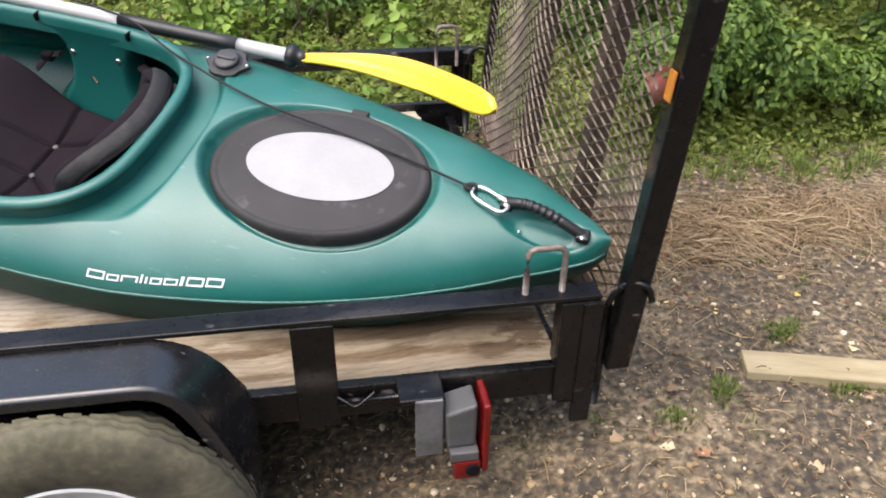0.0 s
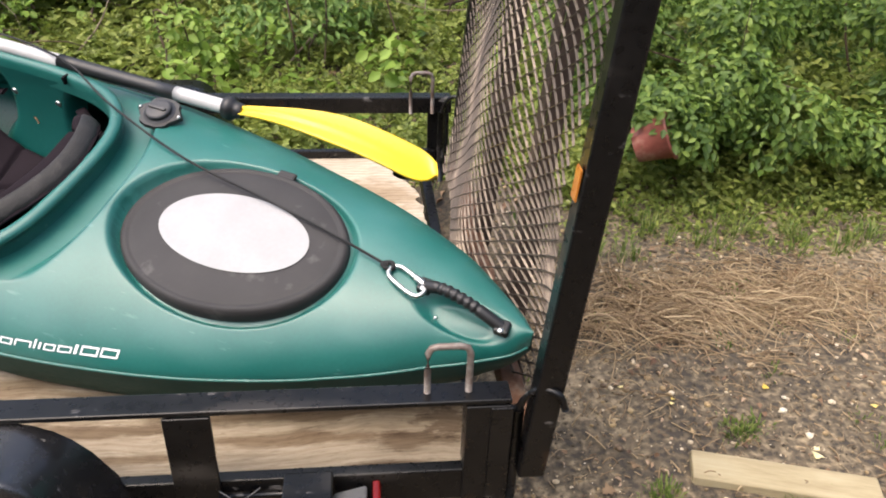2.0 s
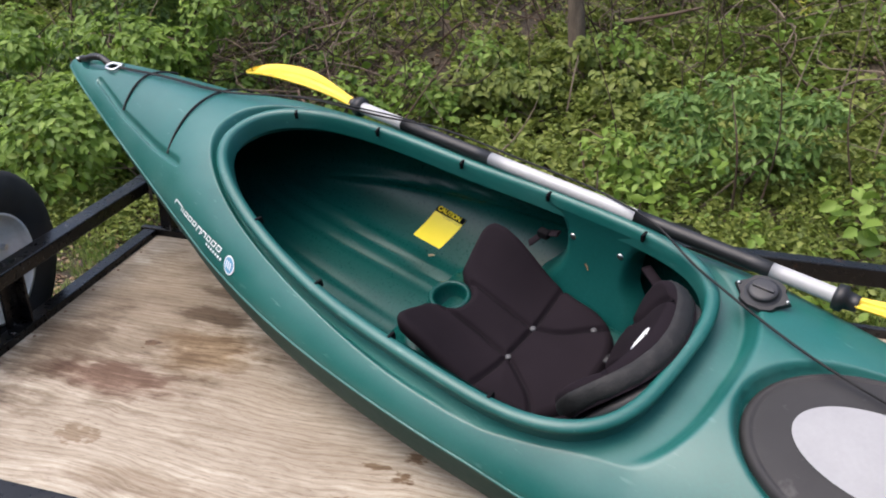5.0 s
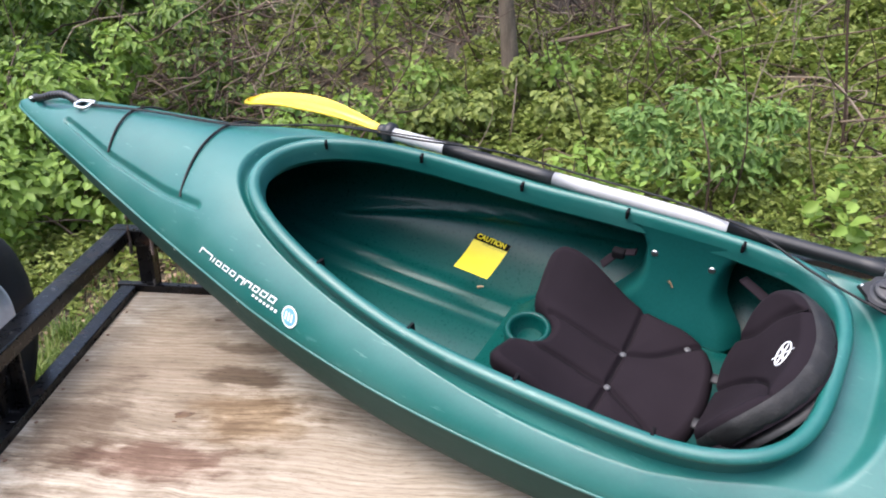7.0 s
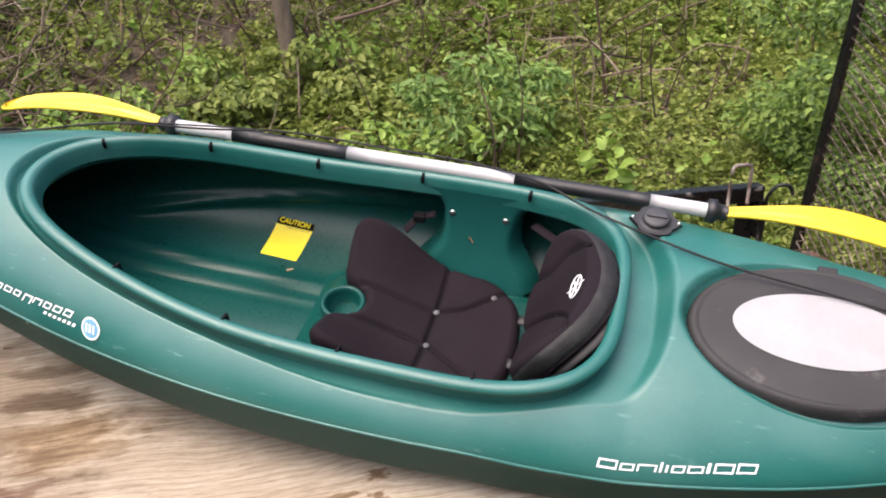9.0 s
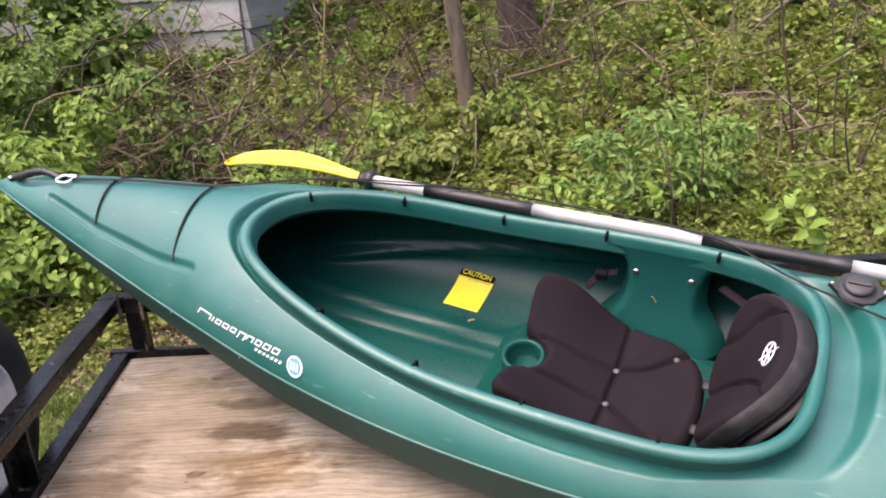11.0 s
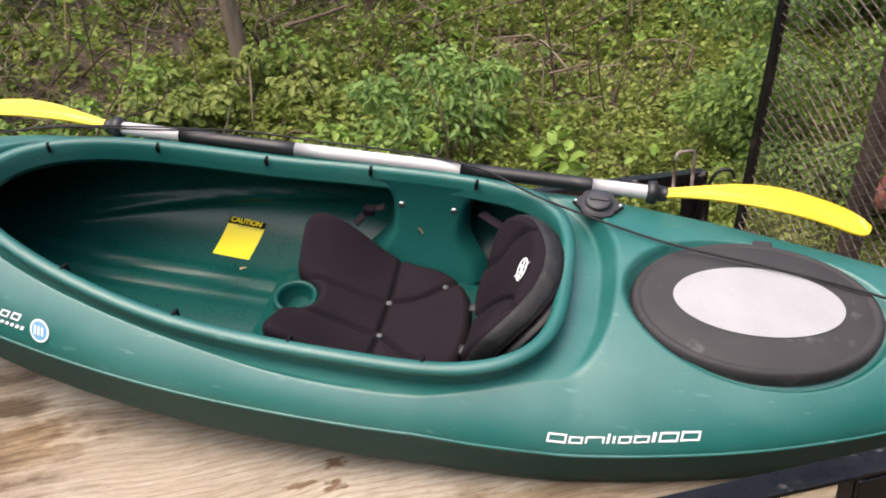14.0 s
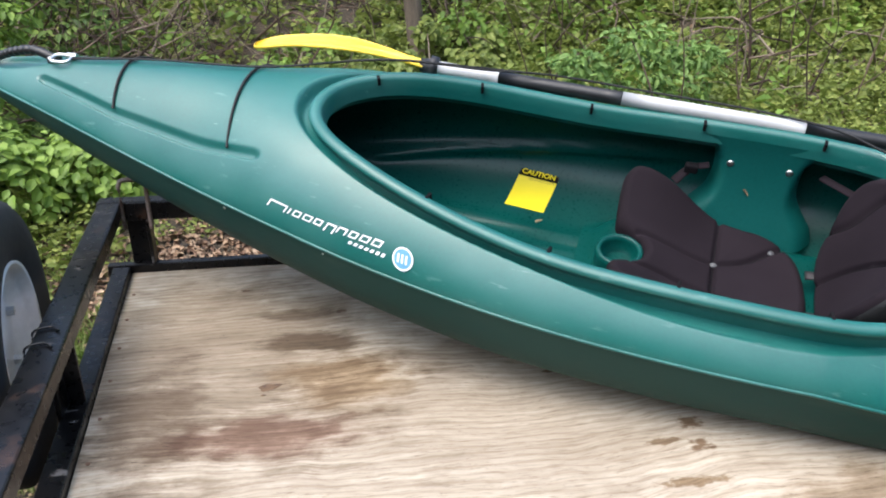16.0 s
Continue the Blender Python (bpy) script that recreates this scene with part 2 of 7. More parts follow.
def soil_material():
    """Earth with shade painted in towards the front and bank, paler behind the trailer."""
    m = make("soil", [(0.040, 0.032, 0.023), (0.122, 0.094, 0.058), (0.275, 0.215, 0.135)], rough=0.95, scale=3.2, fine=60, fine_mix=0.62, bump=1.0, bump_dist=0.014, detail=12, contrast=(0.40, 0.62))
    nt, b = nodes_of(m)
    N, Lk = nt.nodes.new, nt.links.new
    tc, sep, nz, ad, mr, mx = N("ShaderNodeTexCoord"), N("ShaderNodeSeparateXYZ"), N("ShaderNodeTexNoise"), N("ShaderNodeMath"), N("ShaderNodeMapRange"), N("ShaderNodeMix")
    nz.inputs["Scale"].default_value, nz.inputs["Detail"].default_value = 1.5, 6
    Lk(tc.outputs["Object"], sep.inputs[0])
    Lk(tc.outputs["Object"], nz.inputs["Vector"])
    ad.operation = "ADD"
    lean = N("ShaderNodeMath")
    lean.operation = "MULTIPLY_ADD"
    # distance either way darkens, so the unseen yard bounces less light up
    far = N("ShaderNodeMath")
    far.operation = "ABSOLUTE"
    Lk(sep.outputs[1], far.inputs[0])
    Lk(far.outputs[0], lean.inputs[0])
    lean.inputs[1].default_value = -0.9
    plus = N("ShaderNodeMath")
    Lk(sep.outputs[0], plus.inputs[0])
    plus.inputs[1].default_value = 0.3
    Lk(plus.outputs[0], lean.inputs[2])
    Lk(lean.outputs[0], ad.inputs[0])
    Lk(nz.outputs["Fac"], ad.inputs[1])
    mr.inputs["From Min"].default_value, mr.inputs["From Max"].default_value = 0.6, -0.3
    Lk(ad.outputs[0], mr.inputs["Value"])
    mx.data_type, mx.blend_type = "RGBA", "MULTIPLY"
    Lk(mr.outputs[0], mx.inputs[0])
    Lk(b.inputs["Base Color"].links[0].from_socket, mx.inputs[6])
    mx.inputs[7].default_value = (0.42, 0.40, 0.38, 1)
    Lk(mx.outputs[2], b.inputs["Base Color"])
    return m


def deck_wood_material():
    """Weathered plywood: long grain, grey wash, stains, a broad darker patch at the rear."""
    m = bpy.data.materials.new("weathered_plywood")
    nt, b = nodes_of(m)
    N, Lk = nt.nodes.new, nt.links.new
    tc = N("ShaderNodeTexCoord")

    def noise_at(stretch, scale, detail=6, dist=0.0, turn=0.0):
        mp, n = N("ShaderNodeMapping"), N("ShaderNodeTexNoise")
        mp.inputs["Scale"].default_value = stretch
        mp.inputs["Rotation"].default_value = (0, 0, turn)
        n.inputs["Scale"].default_value, n.inputs["Detail"].default_value, n.inputs["Distortion"].default_value = scale, detail, dist
        n.inputs["Roughness"].default_value = 0.62
        Lk(tc.outputs["Object"], mp.inputs[0])
        Lk(mp.outputs[0], n.inputs["Vector"])
        return n.outputs["Fac"]

    def ramp(fac, stops):
        r = N("ShaderNodeValToRGB")
        e = r.color_ramp.elements
        e[0].position, e[0].color = stops[0][0], (*stops[0][1], 1)
        e[1].position, e[1].color = stops[-1][0], (*stops[-1][1], 1)
        for p, c in stops[1:-1]:
            k = e.new(p)
            k.color = (*c, 1)
        Lk(fac, r.inputs[0])
        return r.outputs[0]

    def mixc(kind, fac, a, c):
        x = N("ShaderNodeMix")
        x.data_type, x.blend_type = "RGBA", kind
        if isinstance(fac, float):
            x.inputs[0].default_value = fac
        else:
            Lk(fac, x.inputs[0])
        Lk(a, x.inputs[6])
        Lk(c, x.inputs[7])
        return x.outputs[2]

    def maths(op, a, c):
        x = N("ShaderNodeMath")
        x.operation = op
        for i, q in enumerate((a, c)):
            if isinstance(q, (int, float)):
                x.inputs[i].default_value = q
            else:
                Lk(q, x.inputs[i])
        return x.outputs[0]
    wobble = noise_at((1, 1.6, 1), 9, 5)
    ragged_small = noise_at((1, 1.6, 1), 42, 5)

    def spot(cx, cy, rx, ry, ragged=0.9):
        """An uneven patch: 1 inside, 0 outside."""
        mp = N("ShaderNodeMapping")
        mp.vector_type = "POINT"
        mp.inputs["Location"].default_value = (-cx / rx, -cy / ry, 0)
        mp.inputs["Scale"].default_value = (1 / rx, 1 / ry, 0)
        Lk(tc.outputs["Object"], mp.inputs[0])
        ln = N("ShaderNodeVectorMath")
        ln.operation = "LENGTH"
        Lk(mp.outputs[0], ln.inputs[0])
        d = maths("ADD", maths("ADD", ln.outputs["Value"], maths("MULTIPLY", maths("SUBTRACT", mid, 0.5), 0.8)), maths("MULTIPLY", maths("SUBTRACT", ragged_small if rx < 0.06 else wobble, 0.5), ragged * (3.6 if rx < 0.06 else 2.2)))
        mr = N("ShaderNodeMapRange")
        mr.interpolation_type = "SMOOTHSTEP"
        mr.inputs["From Min"].default_value, mr.inputs["From Max"].default_value = 1.25, 0.55
        Lk(d, mr.inputs["Value"])
        return mr.outputs[0]
    # warped coordinates, so that the grain wanders and closes round itself
    bend = N("ShaderNodeTexNoise")
    bend.inputs["Scale"].default_value, bend.inputs["Detail"].default_value = 2.2, 3
    Lk(tc.outputs["Object"], bend.inputs["Vector"])
    off = N("ShaderNodeVectorMath")
    off.operation = "MULTIPLY_ADD"
    Lk(bend.outputs["Color"], off.inputs[0])
    off.inputs[1].default_value = (0.0, 0.13, 0.0)
    Lk(tc.outputs["Object"], off.inputs[2])

    def grain(stretch, scale, detail, dist=0.0):
        mp, n = N("ShaderNodeMapping"), N("ShaderNodeTexNoise")
        mp.inputs["Scale"].default_value = stretch
        n.inputs["Scale"].default_value, n.inputs["Detail"].default_value, n.inputs["Distortion"].default_value = scale, detail, dist
        n.inputs["Roughness"].default_value = 0.62
        Lk(off.outputs[0], mp.inputs[0])
        Lk(mp.outputs[0], n.inputs["Vector"])
        return n.outputs["Fac"]
    fine = grain((6.5, 62, 20), 4, 9, 0.3)
    mid = grain((1.8, 16, 8), 4, 7, 0.5)
    mpw, wave = N("ShaderNodeMapping"), N("ShaderNodeTexWave")
    mpw.inputs["Scale"].default_value = (0.45, 9.5, 1)
    wave.bands_direction, wave.wave_profile = "Y", "SIN"
    wave.inputs["Scale"].default_value, wave.inputs["Distortion"].default_value = 2.0, 2.4
    wave.inputs["Detail"].default_value, wave.inputs["Detail Scale"].default_value = 3.0, 1.1
    Lk(off.outputs[0], mpw.inputs[0])
    Lk(mpw.outputs[0], wave.inputs["Vector"])
    col = ramp(mid, [(0.28, (0.375, 0.325, 0.25)), (0.48, (0.445, 0.392, 0.308)), (0.68, (0.515, 0.462, 0.375))])
    col = mixc("MULTIPLY", 0.42, col, ramp(wave.outputs["Fac"], [(0.05, (0.66, 0.585, 0.51)), (0.32, (0.94, 0.92, 0.90)), (1.0, (1, 1, 1))]))
    col = mixc("MULTIPLY", 0.55, col, ramp(fine, [(0.34, (0.48, 0.43, 0.38)), (0.50, (1, 1, 1))]))
    # short dark flecks, gathered in places
    flecks = ramp(grain((10, 58, 10), 5, 4, 0.5), [(0.30, (1, 1, 1)), (0.37, (0, 0, 0))])
    where = ramp(noise_at((1, 1.6, 1), 3.0, 4), [(0.36, (0, 0, 0)), (0.56, (1, 1, 1))])
    dark = N("ShaderNodeRGB")
    dark.outputs[0].default_value = (0.40, 0.34, 0.29, 1)
    col = mixc("MULTIPLY", maths("MULTIPLY", flecks, where), col, dark.outputs[0])
    # broad grey weathering and soft dirty drifts along the grain
    col = mixc("MULTIPLY", 0.85, col, ramp(noise_at((1, 1.5, 1), 1.8, 6), [(0.44, (1, 1, 1)), (0.66, (0.68, 0.645, 0.61))]))
    col = mixc("MULTIPLY", 0.50, col, ramp(noise_at((1.2, 3.6, 1), 4.5, 8, 0.5), [(0.54, (1, 1, 1)), (0.72, (0.46, 0.395, 0.34))]))
    for cx, cy, rx, ry, tint, strength in ((-2.06, 0.82, 0.36, 0.40, (0.56, 0.52, 0.475), 0.9), (-1.95, 0.525, 0.17, 0.060, (0.60, 0.46, 0.43), 0.95), (-1.865, 0.835, 0.11, 0.045, (0.34, 0.29, 0.24), 0.9), (-1.90, 0.97, 0.10, 0.03, (0.45, 0.39, 0.33), 0.8), (-1.80, 0.68, 0.12, 0.09, (0.72, 0.60, 0.44), 0.8), (-2.15, 0.60, 0.10, 0.20, (0.55, 0.50, 0.46), 0.8), (-1.75, 0.45, 0.55, 0.30, (0.83, 0.81, 0.79), 0.9), (-1.55, 0.75, 0.20, 0.05, (0.62, 0.57, 0.52), 0.7), (-1.70, 0.24, 0.16, 0.035, (0.66, 0.60, 0.54), 0.7), (-1.20, 0.455, 0.022, 0.016, (0.35, 0.24, 0.15), 0.9), (-1.205, 0.392, 0.022, 0.015, (0.30, 0.20, 0.12), 0.9), (-1.262, 0.412, 0.030, 0.010, (0.40, 0.30, 0.20), 0.85), (-1.26, 0.308, 0.055, 0.012, (0.42, 0.31, 0.19), 0.85), (-1.89, 0.33, 0.05, 0.03, (0.5, 0.40, 0.30), 0.7), (-0.35, 0.12, 0.75, 0.30, (0.58, 0.535, 0.47), 0.9), (-0.35, 0.17, 0.34, 0.030, (0.42, 0.36, 0.30), 0.95), (-0.30, 0.10, 0.20, 0.016, (0.52, 0.44, 0.36), 0.9), (-0.12, 0.09, 0.10, 0.022, (0.40, 0.345, 0.29), 0.95), (-0.16, 0.03, 0.09, 0.012, (0.36, 0.30, 0.25), 0.9), (-0.65, 0.14, 0.16, 0.02, (0.46, 0.39, 0.32), 0.9), (-0.60, 0.07, 0.14, 0.012, (0.55, 0.47, 0.38), 0.9), (-0.06, 0.13, 0.05, 0.04, (0.36, 0.30, 0.25), 0.85), (-0.20, 1.0, 0.16, 0.10, (0.66, 0.55, 0.44), 0.8), (-0.9, 0.25, 0.25, 0.05, (0.75, 0.68, 0.60), 0.7)):
        white = N("ShaderNodeRGB")
        white.outputs[0].default_value = (*tint, 1)
        col = mixc("MULTIPLY", maths("MULTIPLY", spot(cx, cy, rx, ry), strength), col, white.outputs[0])
    Lk(col, b.inputs["Base Color"])
    b.inputs["Roughness"].default_value = 0.8
    b.inputs["Specular IOR Level"].default_value = 0.3
    bp = N("ShaderNodeBump")
    bp.inputs["Strength"].default_value, bp.inputs["Distance"].default_value = 0.5, 0.0015
    Lk(fine, bp.inputs["Height"])
    Lk(bp.outputs[0], b.inputs["Normal"])
    return m


def scuffed(m, colour, scale=26.0, stretch=(0.35, 1, 1), lo=0.66, hi=0.74, amount=0.6):
    """Adds thin pale rub marks to a material."""
    nt, b = nodes_of(m)
    N, Lk = nt.nodes.new, nt.links.new
    tc, mp, n, r, x = N("ShaderNodeTexCoord"), N("ShaderNodeMapping"), N("ShaderNodeTexNoise"), N("ShaderNodeMapRange"), N("ShaderNodeMix")
    mp.inputs["Scale"].default_value = stretch
    n.inputs["Scale"].default_value, n.inputs["Detail"].default_value = scale, 9
    r.inputs["From Min"].default_value, r.inputs["From Max"].default_value, r.inputs["To Max"].default_value = lo, hi, amount
    x.data_type = "RGBA"
    x.inputs[7].default_value = (*colour, 1)
    Lk(tc.outputs["Object"], mp.inputs[0])
    Lk(mp.outputs[0], n.inputs["Vector"])
    Lk(n.outputs["Fac"], r.inputs["Value"])
    Lk(r.outputs[0], x.inputs[0])
    Lk(b.inputs["Base Color"].links[0].from_socket, x.inputs[6])
    Lk(x.outputs[2], b.inputs["Base Color"])
    return m


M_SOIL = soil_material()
M_WOOD = deck_wood_material()
scuffed(M_GREEN, (0.10, 0.22, 0.20), 60, (0.3, 1, 1), 0.66, 0.74, 0.55)
scuffed(M_GREEN, (0.060, 0.165, 0.148), 7, (0.6, 1, 1), 0.46, 0.74, 0.45)
scuffed(M_GREEN, (0.17, 0.29, 0.27), 130, (0.12, 1, 1), 0.70, 0.75, 0.5)
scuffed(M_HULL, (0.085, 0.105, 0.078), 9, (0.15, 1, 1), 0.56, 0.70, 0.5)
scuffed(M_FRAME, (0.16, 0.15, 0.145), 34, (0.5, 1, 1), 0.66, 0.72, 0.7)
scuffed(M_FRAME, (0.10, 0.050, 0.028), 9, (1, 1, 1), 0.62, 0.74, 0.6)
scuffed(M_FRAME, (0.13, 0.115, 0.10), 5, (0.6, 2, 2), 0.60, 0.80, 0.35)
scuffed(M_RUBBER, (0.16, 0.15, 0.145), 22, (1, 1, 1), 0.62, 0.80, 0.5)
M_FENDER = make("glossy_black_paint", [(0.006, 0.006, 0.007), (0.011, 0.011, 0.012), (0.020, 0.019, 0.02)], spec=0.8, rough=0.26, scale=6, fine=60, bump=0.10, bump_dist=0.001, rough_var=0.08)
scuffed(M_FENDER, (0.22, 0.21, 0.20), 60, (0.6, 1, 1), 0.70, 0.74, 0.6)
M_HOLE = make("dark_knot", [(0.05, 0.03, 0.018), (0.16, 0.10, 0.055)], rough=0.85, scale=40, fine=160, bump=0.5)


# ---- mesh helpers ----
def mesh_ob(name, verts, faces, material, parent=None, smooth=False, label=""):
    me = bpy.data.meshes.new(name)
    me.from_pydata([tuple(v) for v in verts], [], [tuple(f) for f in faces])
    me.materials.append(material)
    if smooth:
        me.shade_smooth()
    ob = new(name, me)
    if parent:
        ob.parent = parent
    if label:
        tagged(ob, label=label)
    return ob


def part(name, bm, material, parent=None, label="", smooth=False):
    me = bpy.data.meshes.new(name)
    bmesh.ops.recalc_face_normals(bm, faces=bm.faces)
    bm.to_mesh(me)
    bm.free()
    me.materials.append(material)
    if smooth:
        me.shade_smooth()
    ob = new(name, me)
    if parent:
        ob.parent = parent
    if label:
        tagged(ob, label=label)
    return ob


def thing(name, m=None, label="", category="", group="", kind=""):
    ob = new(name)
    ob.empty_display_size = 0.1
    if m is not None:
        ob.matrix_basis = m
    return tagged(ob, label, category, group, kind)


def box(lo, hi, bevel=0.003, bm=None):
    bm = bm or bmesh.new()
    c = [(a + b) / 2 for a, b in zip(lo, hi)]
    s = [abs(b - a) for a, b in zip(lo, hi)]
    made = bmesh.ops.create_cube(bm, size=1, matrix=Matrix.Translation(c) @ Matrix.Diagonal((*s, 1)))
    if bevel:
        edges = list({e for v in made["verts"] for e in v.link_edges})
        bmesh.ops.bevel(bm, geom=edges, offset=min(bevel, min(s) * 0.45), segments=2, affect="EDGES", profile=0.5)
    return bm


def grid_faces(nu, nv, close_u=False, close_v=False):
    out = []
    for i in range(nu if close_u else nu - 1):
        for j in range(nv if close_v else nv - 1):
            a, b = i, (i + 1) % nu
            c, d = j, (j + 1) % nv
            out.append((a * nv + c, b * nv + c, b * nv + d, a * nv + d))
    return out


def tube(points, radius, sides=8, closed=False, flat=1.0):
    """Vertices and faces of a round bar along points; radius may be a list."""
    pts = [Vector([float(c) for c in p]) for p in points]
    n = len(pts)
    radii = [float(r) for r in radius] if isinstance(radius, (list, tuple)) else [radius] * n
    verts, up = [], Vector((0.013, 0.021, 1)).normalized()
    for i, p in enumerate(pts):
        a, b = pts[(i - 1) % n if closed else max(i - 1, 0)], pts[(i + 1) % n if closed else min(i + 1, n - 1)]
        t = (b - a).normalized()
        s = t.cross(up)
        if s.length < 0.05:
            s = t.cross(Vector((1, 0, 0)))
        s.normalize()
        q = s.cross(t)
        for k in range(sides):
            an = 2 * math.pi * k / sides
            verts.append(p + radii[i] * (math.cos(an) * s + flat * math.sin(an) * q))
    faces = grid_faces(n, sides, closed, True)
    if not closed:
        faces += [tuple(range(sides - 1, -1, -1)), tuple(range((n - 1) * sides, n * sides))]
    return verts, faces


def bar(name, points, radius, material, parent=None, sides=8, closed=False, label="", flat=1.0):
    v, f = tube(points, radius, sides, closed, flat)
    return mesh_ob(name, v, f, material, parent, True, label)


def spline(points, n):
    """n points on a smooth curve through the given ones."""
    p = np.array(points, float)
    d = np.r_[0, np.cumsum(np.linalg.norm(np.diff(p, axis=0), axis=1))]
    t = np.linspace(0, d[-1], n)
    m = np.gradient(p, d, axis=0)
    i = np.clip(np.searchsorted(d, t, side="right") - 1, 0, len(d) - 2)
    h = (d[i + 1] - d[i])[:, None]
    s = ((t - d[i]) / (d[i + 1] - d[i]))[:, None]
    return ((2 * s**3 - 3 * s**2 + 1) * p[i] + (s**3 - 2 * s**2 + s) * h * m[i] + (-2 * s**3 + 3 * s**2) * p[i + 1] + (s**3 - s**2) * h * m[i + 1])


def sstep(a, b, x):
    t = np.clip((np.asarray(x, float) - a) / (b - a), 0, 1)
    return t * t * (3 - 2 * t)


# ---- ground ----
def hnoise(x, y, k=1.0, seed=0.0):
    """Cheap smooth unevenness, about -1 to 1."""
    x, y = np.asarray(x, float) * k + seed, np.asarray(y, float) * k - seed * 0.7
    return (np.sin(1.7 * x + 0.6 * np.sin(2.3 * y)) + np.sin(2.1 * y + 0.9 * np.sin(1.3 * x + 1.0)) + 0.5 * np.sin(4.3 * x - 3.1 * y + 0.5) + 0.4 * np.sin(5.7 * y + 4.9 * x)) / 2.9


def ground_z(x, y):
    x, y = np.asarray(x, float), np.asarray(y, float)
    base = 0.13 + 0.28 * sstep(-1.4, 0.50, x) + 0.08 * sstep(0.9, 3.0, x)
    bank = 0.14 * np.clip(y - 1.7, 0, 30) * sstep(1.4, 2.6, y)
    bank = bank + 0.20 * np.clip(y - 3.3, 0, 4) * sstep(3.2, 4.0, y)
    return base + np.minimum(bank, 1.9) + 0.012 * hnoise(x, y, 1.6) * sstep(-30, 0, y) + 0.006 * hnoise(x, y, 7, 3)


def build_ground():
    xs = np.concatenate([np.linspace(-400, -9, 14), np.linspace(-8, 6, 240), np.linspace(7, 400, 14)])
    ys = np.concatenate([np.linspace(-400, -5, 12), np.linspace(-4, 9, 220), np.linspace(10, 400, 14)])
    X, Y = np.meshgrid(xs, ys, indexing="ij")
    Z = ground_z(X, Y)
    v = np.stack([X, Y, Z], -1).reshape(-1, 3)
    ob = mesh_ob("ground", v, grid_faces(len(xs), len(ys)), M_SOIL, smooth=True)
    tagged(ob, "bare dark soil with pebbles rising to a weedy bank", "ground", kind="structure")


build_ground()


# ---- kayak ----
from mathutils.bvhtree import BVHTree

# local frame: u from stern to bow, v to the side that faces the yard, w up
STERN, BOW, ROLL = Vector((0.062, 0.087, 0.772)), Vector((-2.664, 1.424, 1.049)), radians(18.5)
KU = (BOW - STERN).normalized()
kv0 = Vector((0, 0, 1)).cross(KU).normalized()
kw0 = KU.cross(kv0)
KV = kv0 * math.cos(ROLL) - kw0 * math.sin(ROLL)
KW = kw0 * math.cos(ROLL) + kv0 * math.sin(ROLL)
KM = Matrix(((KU.x, KV.x, KW.x, STERN.x), (KU.y, KV.y, KW.y, STERN.y), (KU.z, KV.z, KW.z, STERN.z), (0, 0, 0, 1)))
LEN = 3.05
ST_U = [0, 0.02, 0.06, 0.15, 0.3, 0.5, 0.75, 1.0, 1.3, 1.6, 1.9, 2.1, 2.3, 2.5, 2.7, 2.88, 2.98, 3.03, 3.05]
ST_B = [0.006, 0.031, 0.060, 0.113, 0.182, 0.244, 0.296, 0.327, 0.345, 0.338, 0.297, 0.252, 0.206, 0.160, 0.112, 0.066, 0.036, 0.018, 0.004]
ST_S = [-0.03, -0.036, -0.046, -0.060, -0.074, -0.082, -0.086, -0.085, -0.078, -0.070, -0.064, -0.060, -0.050, -0.032, -0.014, -0.004, -0.004, -0.006, -0.008]
ST_K = [-0.05, -0.085, -0.125, -0.185, -0.238, -0.262, -0.275, -0.283, -0.287, -0.285, -0.272, -0.254, -0.222, -0.180, -0.128, -0.074, -0.040, -0.022, -0.012]
ST_C = [0.0, 0.002, 0.003, 0.007, 0.011, 0.012, 0.012, 0.014, 0.028, 0.055, 0.078, 0.088, 0.086, 0.076, 0.060, 0.036, 0.018, 0.006, -0.002]


def bow_out(u):
    """How far the stern's middle lies off the straight line, away from the yard."""
    return np.interp(u, [0, 0.06, 0.15, 0.3, 0.5, 0.75, 1.0], [0, 0.013, 0.026, 0.025, 0.014, 0.006, 0])


def lean(u):
    return 0.08 * np.interp(u, [0, 0.15, 0.6, 0.85, 1.1], [0, 0.6, 1, 1, 0])


def st(values, u):
    """Smooth value along the hull."""
    x, y = np.array(ST_U), np.array(values)
    m = np.gradient(y, x)
    u = np.clip(np.asarray(u, float), 0, LEN)
    i = np.clip(np.searchsorted(x, u, side="right") - 1, 0, len(x) - 2)
    h = x[i + 1] - x[i]
    s = (u - x[i]) / h
    return (2 * s**3 - 3 * s**2 + 1) * y[i] + (s**3 - 2 * s**2 + s) * h * m[i] + (-2 * s**3 + 3 * s**2) * y[i + 1] + (s**3 - s**2) * h * m[i + 1]


CK_U, CK_A, CK_F, CK_W, CK_V = 1.25, 0.360, 0.845, 0.262, 0.004


def cockpit_r(u, v):
    """1 on the cockpit's rim, less inside."""
    du = np.asarray(u, float) - CK_U
    aft = du < 0
    a = np.where(aft, CK_A, CK_F)
    n = np.where(aft, 3.4, 2.15)
    return (np.abs(du / a) ** n + np.abs((np.asarray(v, float) - CK_V) / CK_W) ** n) ** (1 / n)


def cockpit_point(th):
    c, s = math.cos(th), math.sin(th)
    a, n = (CK_F, 2.15) if c >= 0 else (CK_A, 3.4)
    return CK_U + a * math.copysign(abs(c) ** (2 / n), c), CK_V + CK_W * math.copysign(abs(s) ** (2 / n), s)


def rim_w(u):
    return 0.013 + 0.072 * sstep(1.45, 2.10, u) ** 1.15 + 0.006 * (1 - sstep(0.9, 1.1, u))


